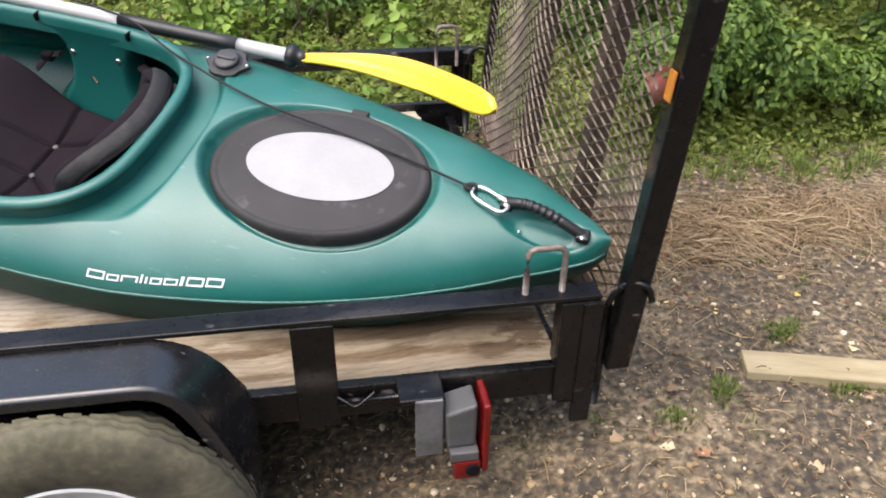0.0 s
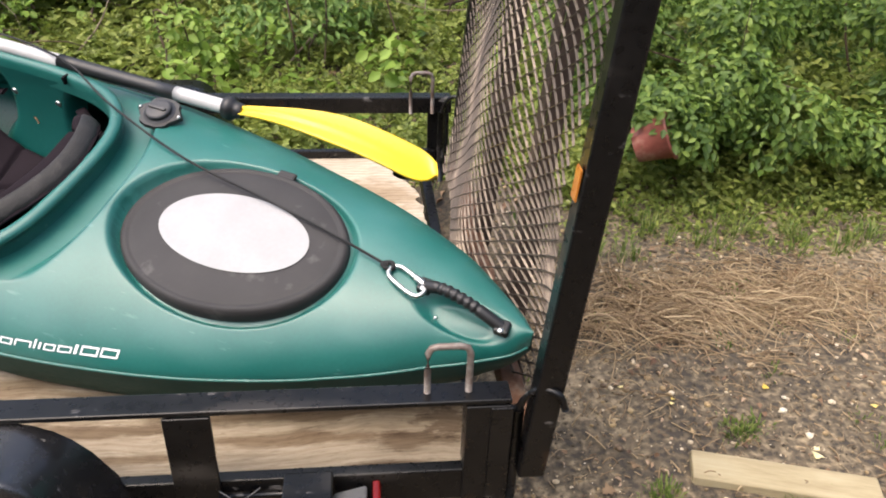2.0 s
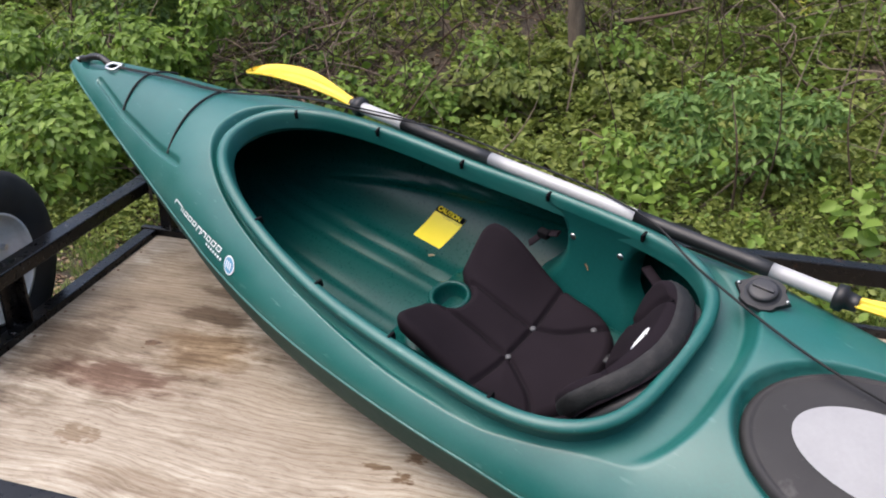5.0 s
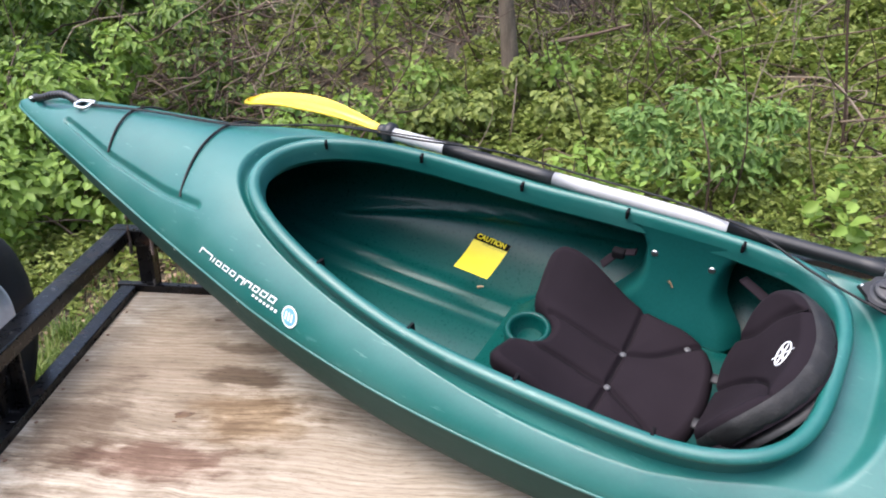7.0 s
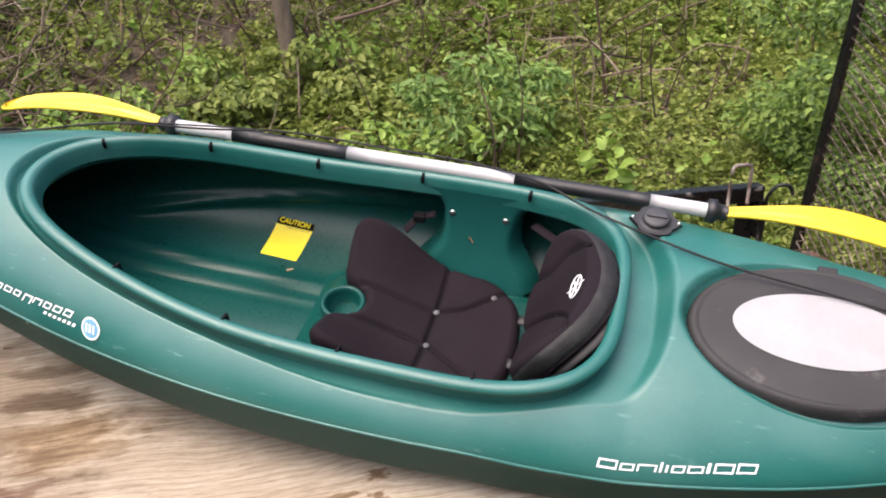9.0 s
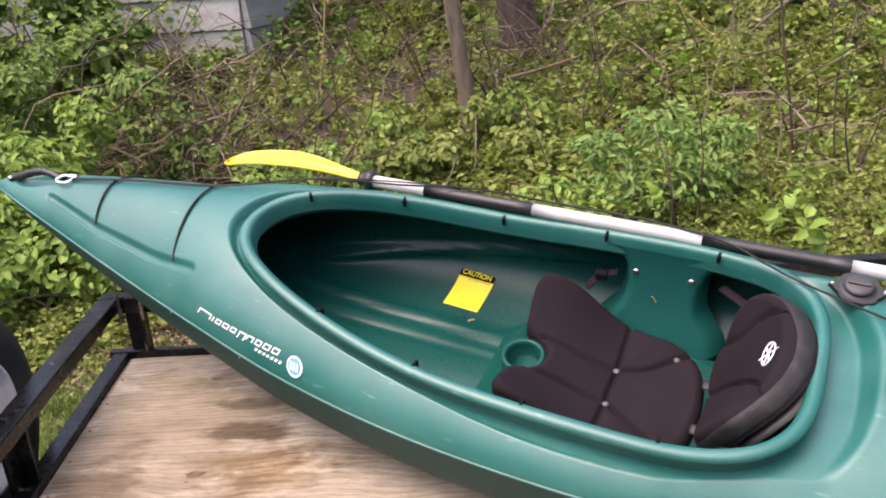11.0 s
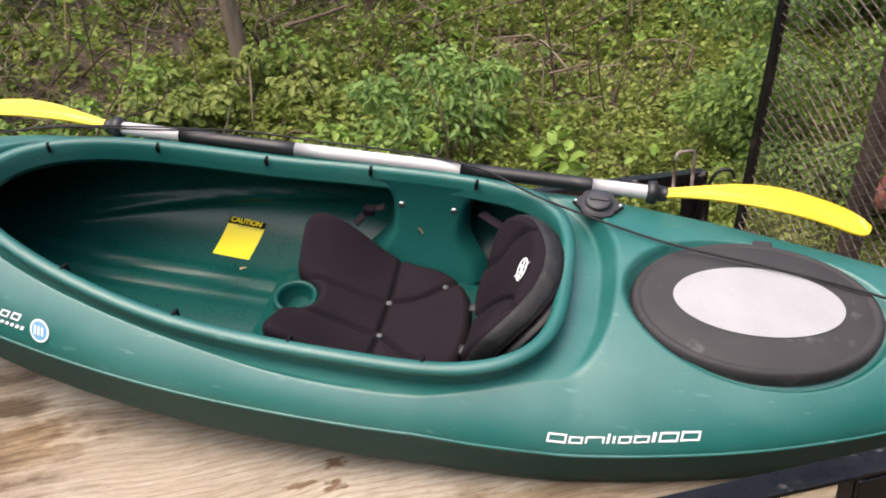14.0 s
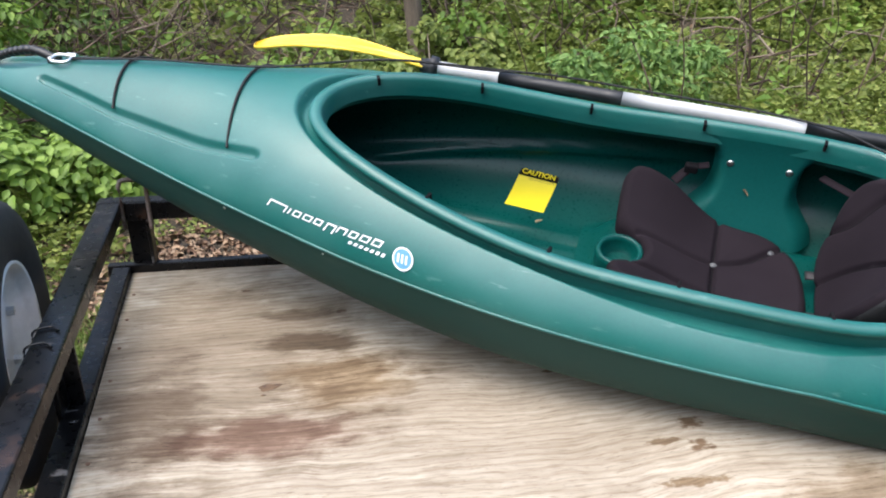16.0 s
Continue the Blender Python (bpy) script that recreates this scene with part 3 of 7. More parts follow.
H_U, H_V, H_A, H_B, H_W = 0.551, 0.001, 0.218, 0.153, 0.011


def hatch_plane(u, v):
    return H_W - 0.058 * (u - H_U) - 0.08 * (v - H_V)


def deck_w(u, v, details=True):
    u, v = np.asarray(u, float), np.asarray(v, float)
    hb, ws, wc = st(ST_B, u), st(ST_S, u), st(ST_C, u)
    bow = sstep(2.05, 2.35, u)
    p = 2.2 + 0.5 * sstep(0.6, 1.0, u) - 0.9 * bow
    s = np.clip(np.abs(v + bow_out(u)) / np.maximum(hb, 1e-4), 0, 1)
    w = ws + (wc - ws) * (1 - s ** p) ** (0.68 + 0.14 * bow) - lean(u) * v
    if not details:
        return w
    # gutter round the cockpit, wide behind it
    r = cockpit_r(u, v)
    du = u - CK_U
    reach = np.hypot(du, v)
    d = (r - 1) * reach / np.maximum(r, 0.2)
    wide = 0.034 + 0.050 * sstep(0.02, 0.34, -du) * (1 - 0.35 * sstep(0.05, 0.25, np.abs(v)))
    floor = np.minimum(w, rim_w(u) - 0.050 + 0.024 * sstep(1.85, 2.12, u))
    g = 1 - sstep(wide * 0.76, wide * 1.16, d)
    w = w * (1 - g) + floor * g
    # seat of the hatch lid
    hr = np.hypot((u - H_U) / H_A, (v - H_V) / H_B)
    hd = (hr - 1) * 0.19
    w = w - 0.014 * sstep(-0.016, -0.004, -np.abs(hd))
    w = np.where(hr < 1.02, np.minimum(w, hatch_plane(u, v) - 0.024), w)
    # scoops under the two carrying toggles
    for cu, cv, a, b, dep in ((0.115, 0.014, 0.086, 0.032, 0.015), (2.86, 0.0, 0.10, 0.030, 0.015)):
        q = np.hypot((u - cu) / a, (v - cv) / b)
        w = w - dep * (1 - sstep(0.55, 1.02, q))
    # long channels for the deck bungee
    for sgn in (-1, 1):
        line = sgn * np.interp(u, [2.15, 2.28, 2.53, 2.76], [0.170, 0.152, 0.108, 0.050])
        q = np.hypot((v - line) / 0.010, np.maximum(0, np.abs(u - 2.46) - 0.29) / 0.02)
        w = w - 0.010 * (1 - sstep(0.3, 1.1, q))
    return w


def build_kayak():
    k = thing("kayak", KM, "dark green plastic recreational kayak lying tilted across a trailer deck", "kayak")
    # top deck
    us = np.concatenate([np.linspace(0, 0.06, 8)[:-1], np.linspace(0.06, 2.98, 640), np.linspace(2.98, LEN, 8)[1:]])
    ss = np.sin(np.linspace(-math.pi / 2, math.pi / 2, 193))
    ss = 0.55 * ss + 0.45 * np.linspace(-1, 1, 193)
    Uu, Ss = np.meshgrid(us, ss, indexing="ij")
    Vv = Ss * st(ST_B, Uu) - bow_out(Uu)
    Ww = deck_w(Uu, Vv)
    v = np.stack([Uu, Vv, Ww], -1).reshape(-1, 3)
    r = cockpit_r(v[:, 0], v[:, 1])
    faces = [f for f in grid_faces(len(us), len(ss)) if not all(r[i] < 0.985 for i in f)]
    mesh_ob("deck", v, faces, M_GREEN, k, True)

    # lower hull: outside skin, inside skin
    def hull(inset, name, lo=0.0, hi=LEN, nu=160, material=M_GREEN):
        uu = np.linspace(lo, hi, nu)
        th = np.linspace(-1, 1, 61)
        A, T = np.meshgrid(uu, th, indexing="ij")
        hb, ws, kk = st(ST_B, A), st(ST_S, A), st(ST_K, A)
        c = np.abs(T)
        # soft chine: full below the seam, nearly flat in the middle
        vv = np.sign(T) * hb * np.sin(c * math.pi / 2) ** 0.86
        full = 1.9 - 0.5 * sstep(0.35, 0.0, A) - 0.5 * sstep(2.3, 3.0, A)
        ww = ws + (kk - ws) * np.clip(np.cos(c * math.pi / 2), 0, 1) ** (1 / full)
        vv = vv * (1 - inset / np.maximum(hb, 0.05))
        ww = ww + inset * np.cos(c * math.pi / 2)
        vv = vv - bow_out(A)
        ww = ww - lean(A) * vv
        if name == "interior_shell":
            # moulded foot-well ridges and a raised side shelf
            rid = np.zeros_like(ww)
            for cv in (-0.125, -0.075, -0.025, 0.025, 0.075, 0.125):
                rid += 0.011 * np.exp(-((vv - cv) / 0.010) ** 2)
            rid *= sstep(1.42, 1.55, A) * (1 - sstep(2.05, 2.4, A))
            ww = ww + rid
            shelf = np.exp(-((ww + 0.158 + 0.085 * (A - 1.58)) / 0.012) ** 2) * sstep(1.30, 1.42, A) * (1 - sstep(2.02, 2.16, A))
            vv = vv - np.sign(vv) * 0.020 * shelf
        return mesh_ob(name, np.stack([A, vv, ww], -1).reshape(-1, 3), grid_faces(nu, 61), material, k, True)
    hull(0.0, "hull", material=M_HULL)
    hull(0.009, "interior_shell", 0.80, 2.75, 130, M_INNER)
    # seam ridge all round
    for sgn in (1, -1):
        uu = np.linspace(0.004, LEN - 0.004, 150)
        side = sgn * (st(ST_B, uu) + 0.0005) - bow_out(uu)
        bar("seam_ridge", list(zip(uu, side, st(ST_S, uu) - lean(uu) * side)), 0.0032, M_GREEN, k, 6)

    # raised cockpit rim, a rolled lip
    n = 200
    prof = [(-0.0185, -0.044), (-0.0165, -0.030), (-0.014, -0.010), (-0.010, -0.003), (-0.003, 0.000), (0.005, -0.001), (0.011, -0.005), (0.0135, -0.010), (0.011, -0.015), (0.002, -0.017), (0.001, -0.035), (0.001, -0.065)]
    verts = []
    ring = [cockpit_point(2 * math.pi * (i + 0.5) / n) for i in range(n)]
    # even spacing round the ring
    ring = np.array(ring)
    seg = np.r_[0, np.cumsum(np.hypot(*np.diff(np.r_[ring, ring[:1]], axis=0).T))]
    q = np.linspace(0, seg[-1], n, endpoint=False)
    cl = np.r_[ring, ring[:1]]
    ring = np.stack([np.interp(q, seg, cl[:, 0]), np.interp(q, seg, cl[:, 1])], -1)
    for _ in range(3):
        ring = (np.roll(ring, 1, 0) + 2 * ring + np.roll(ring, -1, 0)) / 4
    for i in range(n):
        t = ring[(i + 1) % n] - ring[i - 1]
        t = t / np.linalg.norm(t)
        nn = np.array((t[1], -t[0]))
        h = float(rim_w(ring[i][0]))
        for a, b in prof:
            p2 = ring[i] + nn * a
            verts.append((p2[0], p2[1], h + b))
    mesh_ob("cockpit_rim", verts, grid_faces(n, len(prof), True, False), M_GREEN, k, True)
    # small slots moulded in the rim
    for u, sgn in ((2.005, -1), (1.80, -1), (1.57, -1), (1.336, -1), (1.106, -1), (1.80, 1), (1.57, 1), (1.336, 1), (1.106, 1)):
        i = int(np.argmin(np.hypot(ring[:, 0] - u, 10 * (np.sign(ring[:, 1]) != sgn))))
        p0 = ring[i]
        h = float(rim_w(p0[0]))
        t = ring[(i + 1) % n] - ring[i - 1]
        ang = math.atan2(t[1], t[0])
        bm = box((-0.003, -0.009, -0.014), (0.003, 0.009, 0.0030), 0.0012)
        bm.transform(Matrix.Translation((p0[0], p0[1] + 0.013 * (-sgn if sgn < 0 else -sgn), h - 0.003)) @ Matrix.Rotation(ang, 4, "Z"))
        part("rim_slot", bm, M_SEAM, k, "small dark slot in the rim")

    # side panels of the seat, bolted under the rim
    for sgn in (-1, 1):
        nu, nw = 26, 16
        verts = []
        for i in range(nu):
            for j in range(nw):
                b = j / (nw - 1)
                w = -0.012 - 0.223 * b
                half = 0.120 - 0.030 * math.sin(math.pi * min(1, b * 1.15)) + 0.09 * max(0, b - 0.62) + 0.016 * max(0.0, 1 - b / 0.22) ** 2
                a = -1 + 2 * i / (nu - 1)
                u = 1.205 + 0.012 * b + half * a
                out = 0.240 - 0.062 * b ** 1.6
                edge = max(0, abs(a) - 0.72) / 0.28
                verts.append((u, sgn * (out + 0.050 * edge ** 2 * min(1, b * 4)), w))
        mesh_ob("seat_side_panel", verts, grid_faces(nu, nw), M_PANEL, k, True)
        for u in (1.27, 1.151):
            bm = bmesh.new()
            bmesh.ops.create_uvsphere(bm, u_segments=12, v_segments=8, radius=0.0085, matrix=Matrix.Translation((u, sgn * 0.2335, -0.071)) @ Matrix.Diagonal((1, 0.5, 1, 1)))
            part("bolt", bm, M_STEEL, k, "shiny round bolt head", True)
    # moulded seat pan and cup holder
    nu, nv = 30, 26
    verts = []
    for i in range(nu):
        u = 1.02 + 0.53 * i / (nu - 1)
        for j in range(nv):
            b = -1 + 2 * j / (nv - 1)
            hw = 0.20 - 0.05 * sstep(1.40, 1.55, u)
            edge = sstep(0.78, 1.0, abs(b)) + sstep(1.47, 1.55, u)
            w = -0.236 + 0.014 * b * b + 0.022 * sstep(1.30, 1.44, u) - 0.045 * min(1.0, edge)
            verts.append((u, b * hw - 0.012, w))
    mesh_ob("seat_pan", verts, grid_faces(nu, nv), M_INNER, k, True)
    prof = [(0.050, -0.05), (0.0505, -0.012), (0.048, -0.003), (0.043, 0.0), (0.038, -0.003), (0.036, -0.012), (0.034, -0.045), (0.0, -0.046)]
    verts = [(1.455 + r0 * math.cos(2 * math.pi * i / 40), -0.012 + r0 * math.sin(2 * math.pi * i / 40), -0.172 + z0) for i in range(40) for r0, z0 in prof]
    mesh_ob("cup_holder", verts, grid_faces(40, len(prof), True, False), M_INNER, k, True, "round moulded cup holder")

    build_hatch(k)
    build_seat(k)
    # round deck fitting with a flanged base
    dv = thing("deck_fitting")
    dv.parent = k
    bm = bmesh.new()
    base = [(math.cos(a) * (0.053 if i % 4 == 0 else 0.040 if i % 2 == 0 else 0.045), math.sin(a) * (0.041 if i % 2 else 0.039)) for i, a in enumerate(2 * math.pi * q / 24 for q in range(24))]
    lower, upper = [bm.verts.new((x, y, 0)) for x, y in base], [bm.verts.new((x * 0.95, y * 0.95, 0.007)) for x, y in base]
    bm.faces.new(upper)
    for i in range(24):
        bm.faces.new((lower[i], lower[(i + 1) % 24], upper[(i + 1) % 24], upper[i]))
    fm = Matrix.Translation((0.846, -0.214, float(deck_w(0.846, -0.214)) + 0.008)) @ Matrix.Rotation(radians(-7), 4, "X")
    bm.transform(fm)
    part("flange", bm, M_BLACKP, dv, "dark grey moulded flange")
    prof = [(0.0, 0.019), (0.021, 0.019), (0.0255, 0.017), (0.0265, 0.013), (0.024, 0.010), (0.031, 0.009), (0.033, 0.006)]
    verts = [fm @ Vector((r0 * math.cos(2 * math.pi * i / 32), r0 * math.sin(2 * math.pi * i / 32), z0)) for i in range(32) for r0, z0 in prof]
    mesh_ob("cap", verts, grid_faces(32, len(prof), True, False), M_CAP, dv, True)
    bm = box((-0.020, -0.004, 0.018), (0.020, 0.004, 0.023), 0.002)
    bm.transform(fm)
    part("grip_bar", bm, M_CAP, dv)
    for sx in (-1, 1):
        bm = bmesh.new()
        bmesh.ops.create_uvsphere(bm, u_segments=8, v_segments=6, radius=0.004, matrix=fm @ Matrix.Translation((sx * 0.045, 0, 0.007)))
        part("screw", bm, M_STEEL, dv, smooth=True)

    # carrying toggles at both ends
    for u0, u1, v0, v1, name in ((0.190, 0.048, -0.012, 0.012, "stern_handle"), (2.755, 2.965, 0.0, 0.0, "bow_handle")):
        h = thing(name)
        h.parent = k
        z0, z1 = float(deck_w(u0, v0, False)), float(deck_w(u1, v1, False))
        pts = spline([(u0, v0, z0 + 0.006), (u0 * 0.8 + u1 * 0.2, v0 * 0.8 + v1 * 0.2, z0 + 0.018), ((u0 + u1) / 2, (v0 + v1) / 2, (z0 + z1) / 2 + 0.023), (u0 * 0.2 + u1 * 0.8, v0 * 0.2 + v1 * 0.8, z1 + 0.016), (u1, v1, z1 + 0.004)], 60)
        rad = [0.0085 + (0.0028 * (0.5 + 0.5 * math.cos(i * 1.35)) if 10 < i < 42 else 0.0016) for i in range(60)]
        bar("grip", pts, rad, M_BLACKP, h, 10, label="ribbed black rubber grip")
        for uu, vv, zz, s in ((u0, v0, z0, 1), (u1, v1, z1, -1)):
            bm = box((-0.012, -0.013, -0.004), (0.012, 0.013, 0.012), 0.004)
            bm.transform(Matrix.Translation((uu, vv, zz)))
            part("anchor", bm, M_BLACKP, h)
            bm = bmesh.new()
            bmesh.ops.create_uvsphere(bm, u_segments=10, v_segments=6, radius=0.006, matrix=Matrix.Translation((uu, vv + 0.010, zz + 0.011)) @ Matrix.Diagonal((1, 1, 0.6, 1)))
            part("screw", bm, M_STEEL, h, "shiny screw head", True)
    # small rivet in the stern scoop
    bm = bmesh.new()
    bmesh.ops.create_uvsphere(bm, u_segments=8, v_segments=6, radius=0.004, matrix=Matrix.Translation((0.158, 0.022, float(deck_w(0.158, 0.022)))))
    part("rivet", bm, M_STEEL, k, smooth=True)
    # rivets on the side below the bow deck
    for u in (1.98, 2.22):
        bm = bmesh.new()
        b, w = float(st(ST_B, u)), float(st(ST_S, u))
        bmesh.ops.create_uvsphere(bm, u_segments=8, v_segments=6, radius=0.005, matrix=Matrix.Translation((u, b * 0.985, w - 0.012)))
        part("rivet", bm, M_STEEL, k, smooth=True)

    # deck bungee: two lines across the bow
    for a, b in ((2.550, 0.0), (2.255, 0.0)):
        va = float(np.interp(a, [2.15, 2.28, 2.53, 2.76], [0.170, 0.152, 0.108, 0.050]))
        vs = np.linspace(-va, va, 24)
        pts = [(a + 0.008 * (1 - (x / va) ** 2) - 0.14 * x, x, float(deck_w(a, x, False)) + 0.004) for x in vs]
        bar("deck_bungee", pts, 0.0030, M_ROPE, k, 8, label="black elastic cord across the bow deck")
    build_prints(k)
    return k


def dome(cu, cv, a, b, prof, n=72, tilt=None):
    """A turned oval: prof lists (share of radius, height)."""
    verts = []
    for i in range(n):
        an = 2 * math.pi * i / n
        for q, z in prof:
            verts.append((cu + a * q * math.cos(an), cv + b * q * math.sin(an), z))
    return verts, grid_faces(n, len(prof), True, False)


def build_hatch(k):
    h = thing("hatch_cover")
    h.parent = k
    prof = [(0.995, -0.010), (1.0, 0.004), (0.99, 0.014), (0.965, 0.019), (0.93, 0.020), (0.915, 0.017), (0.90, 0.018), (0.80, 0.021), (0.72, 0.023), (0.3, 0.026), (0.0, 0.027)]
    v, f = dome(H_U, H_V, H_A, H_B, prof, 96)
    v = [(x, y, z - 0.027 + hatch_plane(x, y)) for x, y, z in v]
    mesh_ob("lid", v, f, M_RUBBER, h, True, "oval black rubber hatch lid")
    prof = [(1.0, 0.0), (0.985, 0.0025), (0.5, 0.007), (0.0, 0.009)]
    v, f = dome(H_U - 0.003, H_V, 0.146, 0.079, prof, 80)
    def lift(x, y):
        q = math.hypot((x - H_U) / H_A, (y - H_V) / H_B)
        return float(np.interp(q, [0, 0.3, 0.72, 0.8], [0.027, 0.026, 0.023, 0.021])) - 0.027 + hatch_plane(x, y)
    mesh_ob("lid_inlay", [(x, y, lift(x, y) + 0.0022) for x, y, z in v], f, M_DISC, h, True, "pale grey oval inlay")
    # small pull tab at the lid's edge
    bm = box((-0.018, -0.010, -0.004), (0.018, 0.010, 0.005), 0.004)
    bm.transform(Matrix.Translation((H_U - 0.024, H_V - H_B - 0.002, float(hatch_plane(H_U, -H_B)) - 0.014)))
    part("pull_tab", bm, M_RUBBER, h)


def to_line(p, line):
    """Distance of each point to a polyline."""
    line = np.asarray(line, float)
    best = np.full(len(p), 9.0)
    for a, b in zip(line[:-1], line[1:]):
        d = b - a
        t = np.clip(((p - a) @ d) / max(d @ d, 1e-12), 0, 1)
        best = np.minimum(best, np.hypot(*(p - a - t[:, None] * d).T))
    return best


def quilt(name, outline, centre, height, thick, seams, material, parent, label="", m=None, n=360, rings=64, groove=0.010):
    """A padded cushion: rounded at its edge, drawn in along its stitched seams."""
    o = np.array(spline(list(outline) + [outline[0]], n + 1))[:-1]
    c = np.array(centre, float)
    qs = np.linspace(0, 1, rings) ** 1.35
    P = (o[:, None] + (c - o)[:, None] * qs[None, :, None]).reshape(-1, 2)
    edge = to_line(P, np.r_[o, o[:1]])
    e = np.clip(edge / 0.020, 0, 1)
    z = thick * np.sqrt(np.clip(1 - (1 - e) ** 2, 0, 1))
    near = np.full(len(P), 9.0)
    for line in seams:
        near = np.minimum(near, to_line(P, spline(line, 16)))
    z = z - groove * np.exp(-(near / 0.0055) ** 2) + 0.005 * (1 - np.exp(-(near / 0.028) ** 2)) * e
    h = np.array([height(x, y) for x, y in P])
    verts = [(x, y, zz) for (x, y), zz in zip(P, h + z)]
    low = [(x, y, float(height(x, y)) - thick * 0.6) for x, y in o]
    k = len(verts)
    faces = grid_faces(n, rings, True, False) + [(i * rings, k + i, k + (i + 1) % n, (i + 1) % n * rings) for i in range(n)]
    verts = verts + low
    if m is not None:
        verts = [m @ Vector(v) for v in verts]
    return mesh_ob(name, verts, faces, material, parent, True, label)


def pad(name, outline, height, thick, material, parent, puff=0.012, label="", m=None):
    """A cushion: a closed outline filled, rounded towards its edge."""
    o = np.array(outline, float)
    c = o.mean(0)
    rings = [0, 0.0, 0.03, 0.08, 0.16, 0.35, 0.6, 0.85, 1.0]
    zs = [-thick, -0.3 * thick, 0.35 * thick, 0.75 * thick, 0.95 * thick, thick, thick, thick, thick]
    verts = []
    for p in o:
        for q, z in zip(rings, zs):
            x, y = p + (c - p) * q
            verts.append((x, y, height(x, y) + z + puff * min(1, q * 3)))
    if m is not None:
        verts = [m @ Vector(v) for v in verts]
    return mesh_ob(name, verts, grid_faces(len(o), len(rings), True, False), material, parent, True, label)


def build_seat(k):
    s = thing("seat")
    s.parent = k

    def bed(x, y):
        d = max(0.0, abs(y + 0.014) - 0.06)
        curl = 0.16 + 0.56 * float(sstep(1.20, 1.40, x))
        return -0.234 + 0.062 * float(sstep(1.26, 1.47, x)) + curl * (math.hypot(d, 0.02) - 0.02) - 0.006 * float(sstep(1.2, 1.1, x))
    # one pad with two front lobes and a gap for the cup holder
    half = [(1.076, -0.045), (1.082, -0.090), (1.096, -0.128), (1.122, -0.158), (1.165, -0.178), (1.215, -0.184), (1.262, -0.186), (1.31, -0.188), (1.355, -0.192), (1.395, -0.195), (1.432, -0.196), (1.460, -0.190), (1.476, -0.172), (1.479, -0.145), (1.477, -0.110), (1.470, -0.076), (1.450, -0.062), (1.430, -0.052), (1.413, -0.037)]
    outline = half + [(1.407, -0.013)] + [(x - 0.16 * max(0.0, -y - 0.07) * float(sstep(1.36, 1.46, x)), -0.026 - y * 0.97) for x, y in half[::-1]] + [(1.074, -0.013)]
    seams = [[(1.262, -0.190), (1.262, -0.013), (1.262, 0.170)], [(1.262, -0.064), (1.206, -0.085), (1.153, -0.130), (1.120, -0.158)], [(1.258, 0.030), (1.207, 0.060), (1.160, 0.090), (1.120, 0.135)], [(1.262, -0.064), (1.335, -0.066), (1.425, -0.060)], [(1.258, 0.030), (1.335, 0.026), (1.425, 0.034)]]
    quilt("seat_pad", outline, (1.262, -0.013), bed, 0.026, seams, M_FABRIC, s, "black quilted fabric seat pad")
    for pts in seams:
        bar("seam", [(x, y, bed(x, y) + 0.0155) for x, y in spline(pts, 24)[2:-2]], 0.0018, M_SEAM, s, 6)
    for x, y in ((1.262, -0.064), (1.258, 0.030), (1.150, -0.133)):
        bm = bmesh.new()
        bmesh.ops.create_uvsphere(bm, u_segments=10, v_segments=6, radius=0.0075, matrix=Matrix.Translation((x, y, bed(x, y) + 0.021)) @ Matrix.Diagonal((1, 1, 0.5, 1)))
        part("tuft_button", bm, M_GREY, s, "small grey tuft button", True)

    # folding backrest, leaning back against the rim
    b = thing("backrest")
    b.parent = k
    half = [(0.07, 0.010), (0.115, 0.044), (0.146, 0.096), (0.168, 0.150), (0.168, 0.202), (0.134, 0.249), (0.07, 0.275)]
    o = spline([(0.0, 0.0)] + half + [(0.0, 0.282)] + [(-x, y) for x, y in half[::-1]] + [(0.0, 0.0)], 90)[:-1]
    foot, head = Vector((1.046, -0.006, -0.222)), Vector((0.915, -0.006, 0.024))
    up = (head - foot).normalized()
    side = Vector((0, 1, 0))
    nrm = side.cross(up).normalized()
    if nrm.x < 0:
        nrm = -nrm
    bmx = Matrix(((side.x, up.x, nrm.x, foot.x), (side.y, up.y, nrm.y, foot.y), (side.z, up.z, nrm.z, foot.z), (0, 0, 0, 1)))
    curve = lambda x, y: 1.8 * x * x
    back_seams = [[(-0.130, 0.060), (-0.108, 0.133), (-0.110, 0.194), (-0.085, 0.285)], [(-0.040, 0.002), (-0.010, 0.110), (0.040, 0.190), (0.125, 0.255)]]
    bp = quilt("back_pad", [tuple(q) for q in o[::3]], (0.0, 0.150), curve, 0.034, back_seams, M_FABRIC, b, "black padded backrest", bmx, 240, 48, 0.008)
    pad("back_shell", [(x * 0.97, 0.142 + (y - 0.142) * 0.97) for x, y in o], lambda x, y: curve(x, y) - 0.030, 0.010, M_PIPING, b, 0.0, "dull black back panel", bmx)
    # wide gathered binding round the edge
    band, prof = [], [(-0.004, 0.020), (0.000, 0.017), (0.0025, 0.010), (0.0035, 0.001), (0.0030, -0.008), (0.0005, -0.016), (-0.008, -0.022)]
    for i, (x, y) in enumerate(o):
        way = Vector((x, y - 0.142)).normalized()
        for j, (out, h) in enumerate(prof):
            pucker = 0.0018 * math.sin(i * 2.1 + 0.9 * j) * math.sin(i * 0.7 + j) * (1 if 0 < j < 6 else 0)
            band.append(bmx @ Vector((x + way.x * (out + pucker), y + way.y * (out + pucker), curve(x, y) + h)))
    mesh_ob("binding", band, grid_faces(len(o), len(prof), True, False), M_BIND, b, True, "gathered worn black binding")
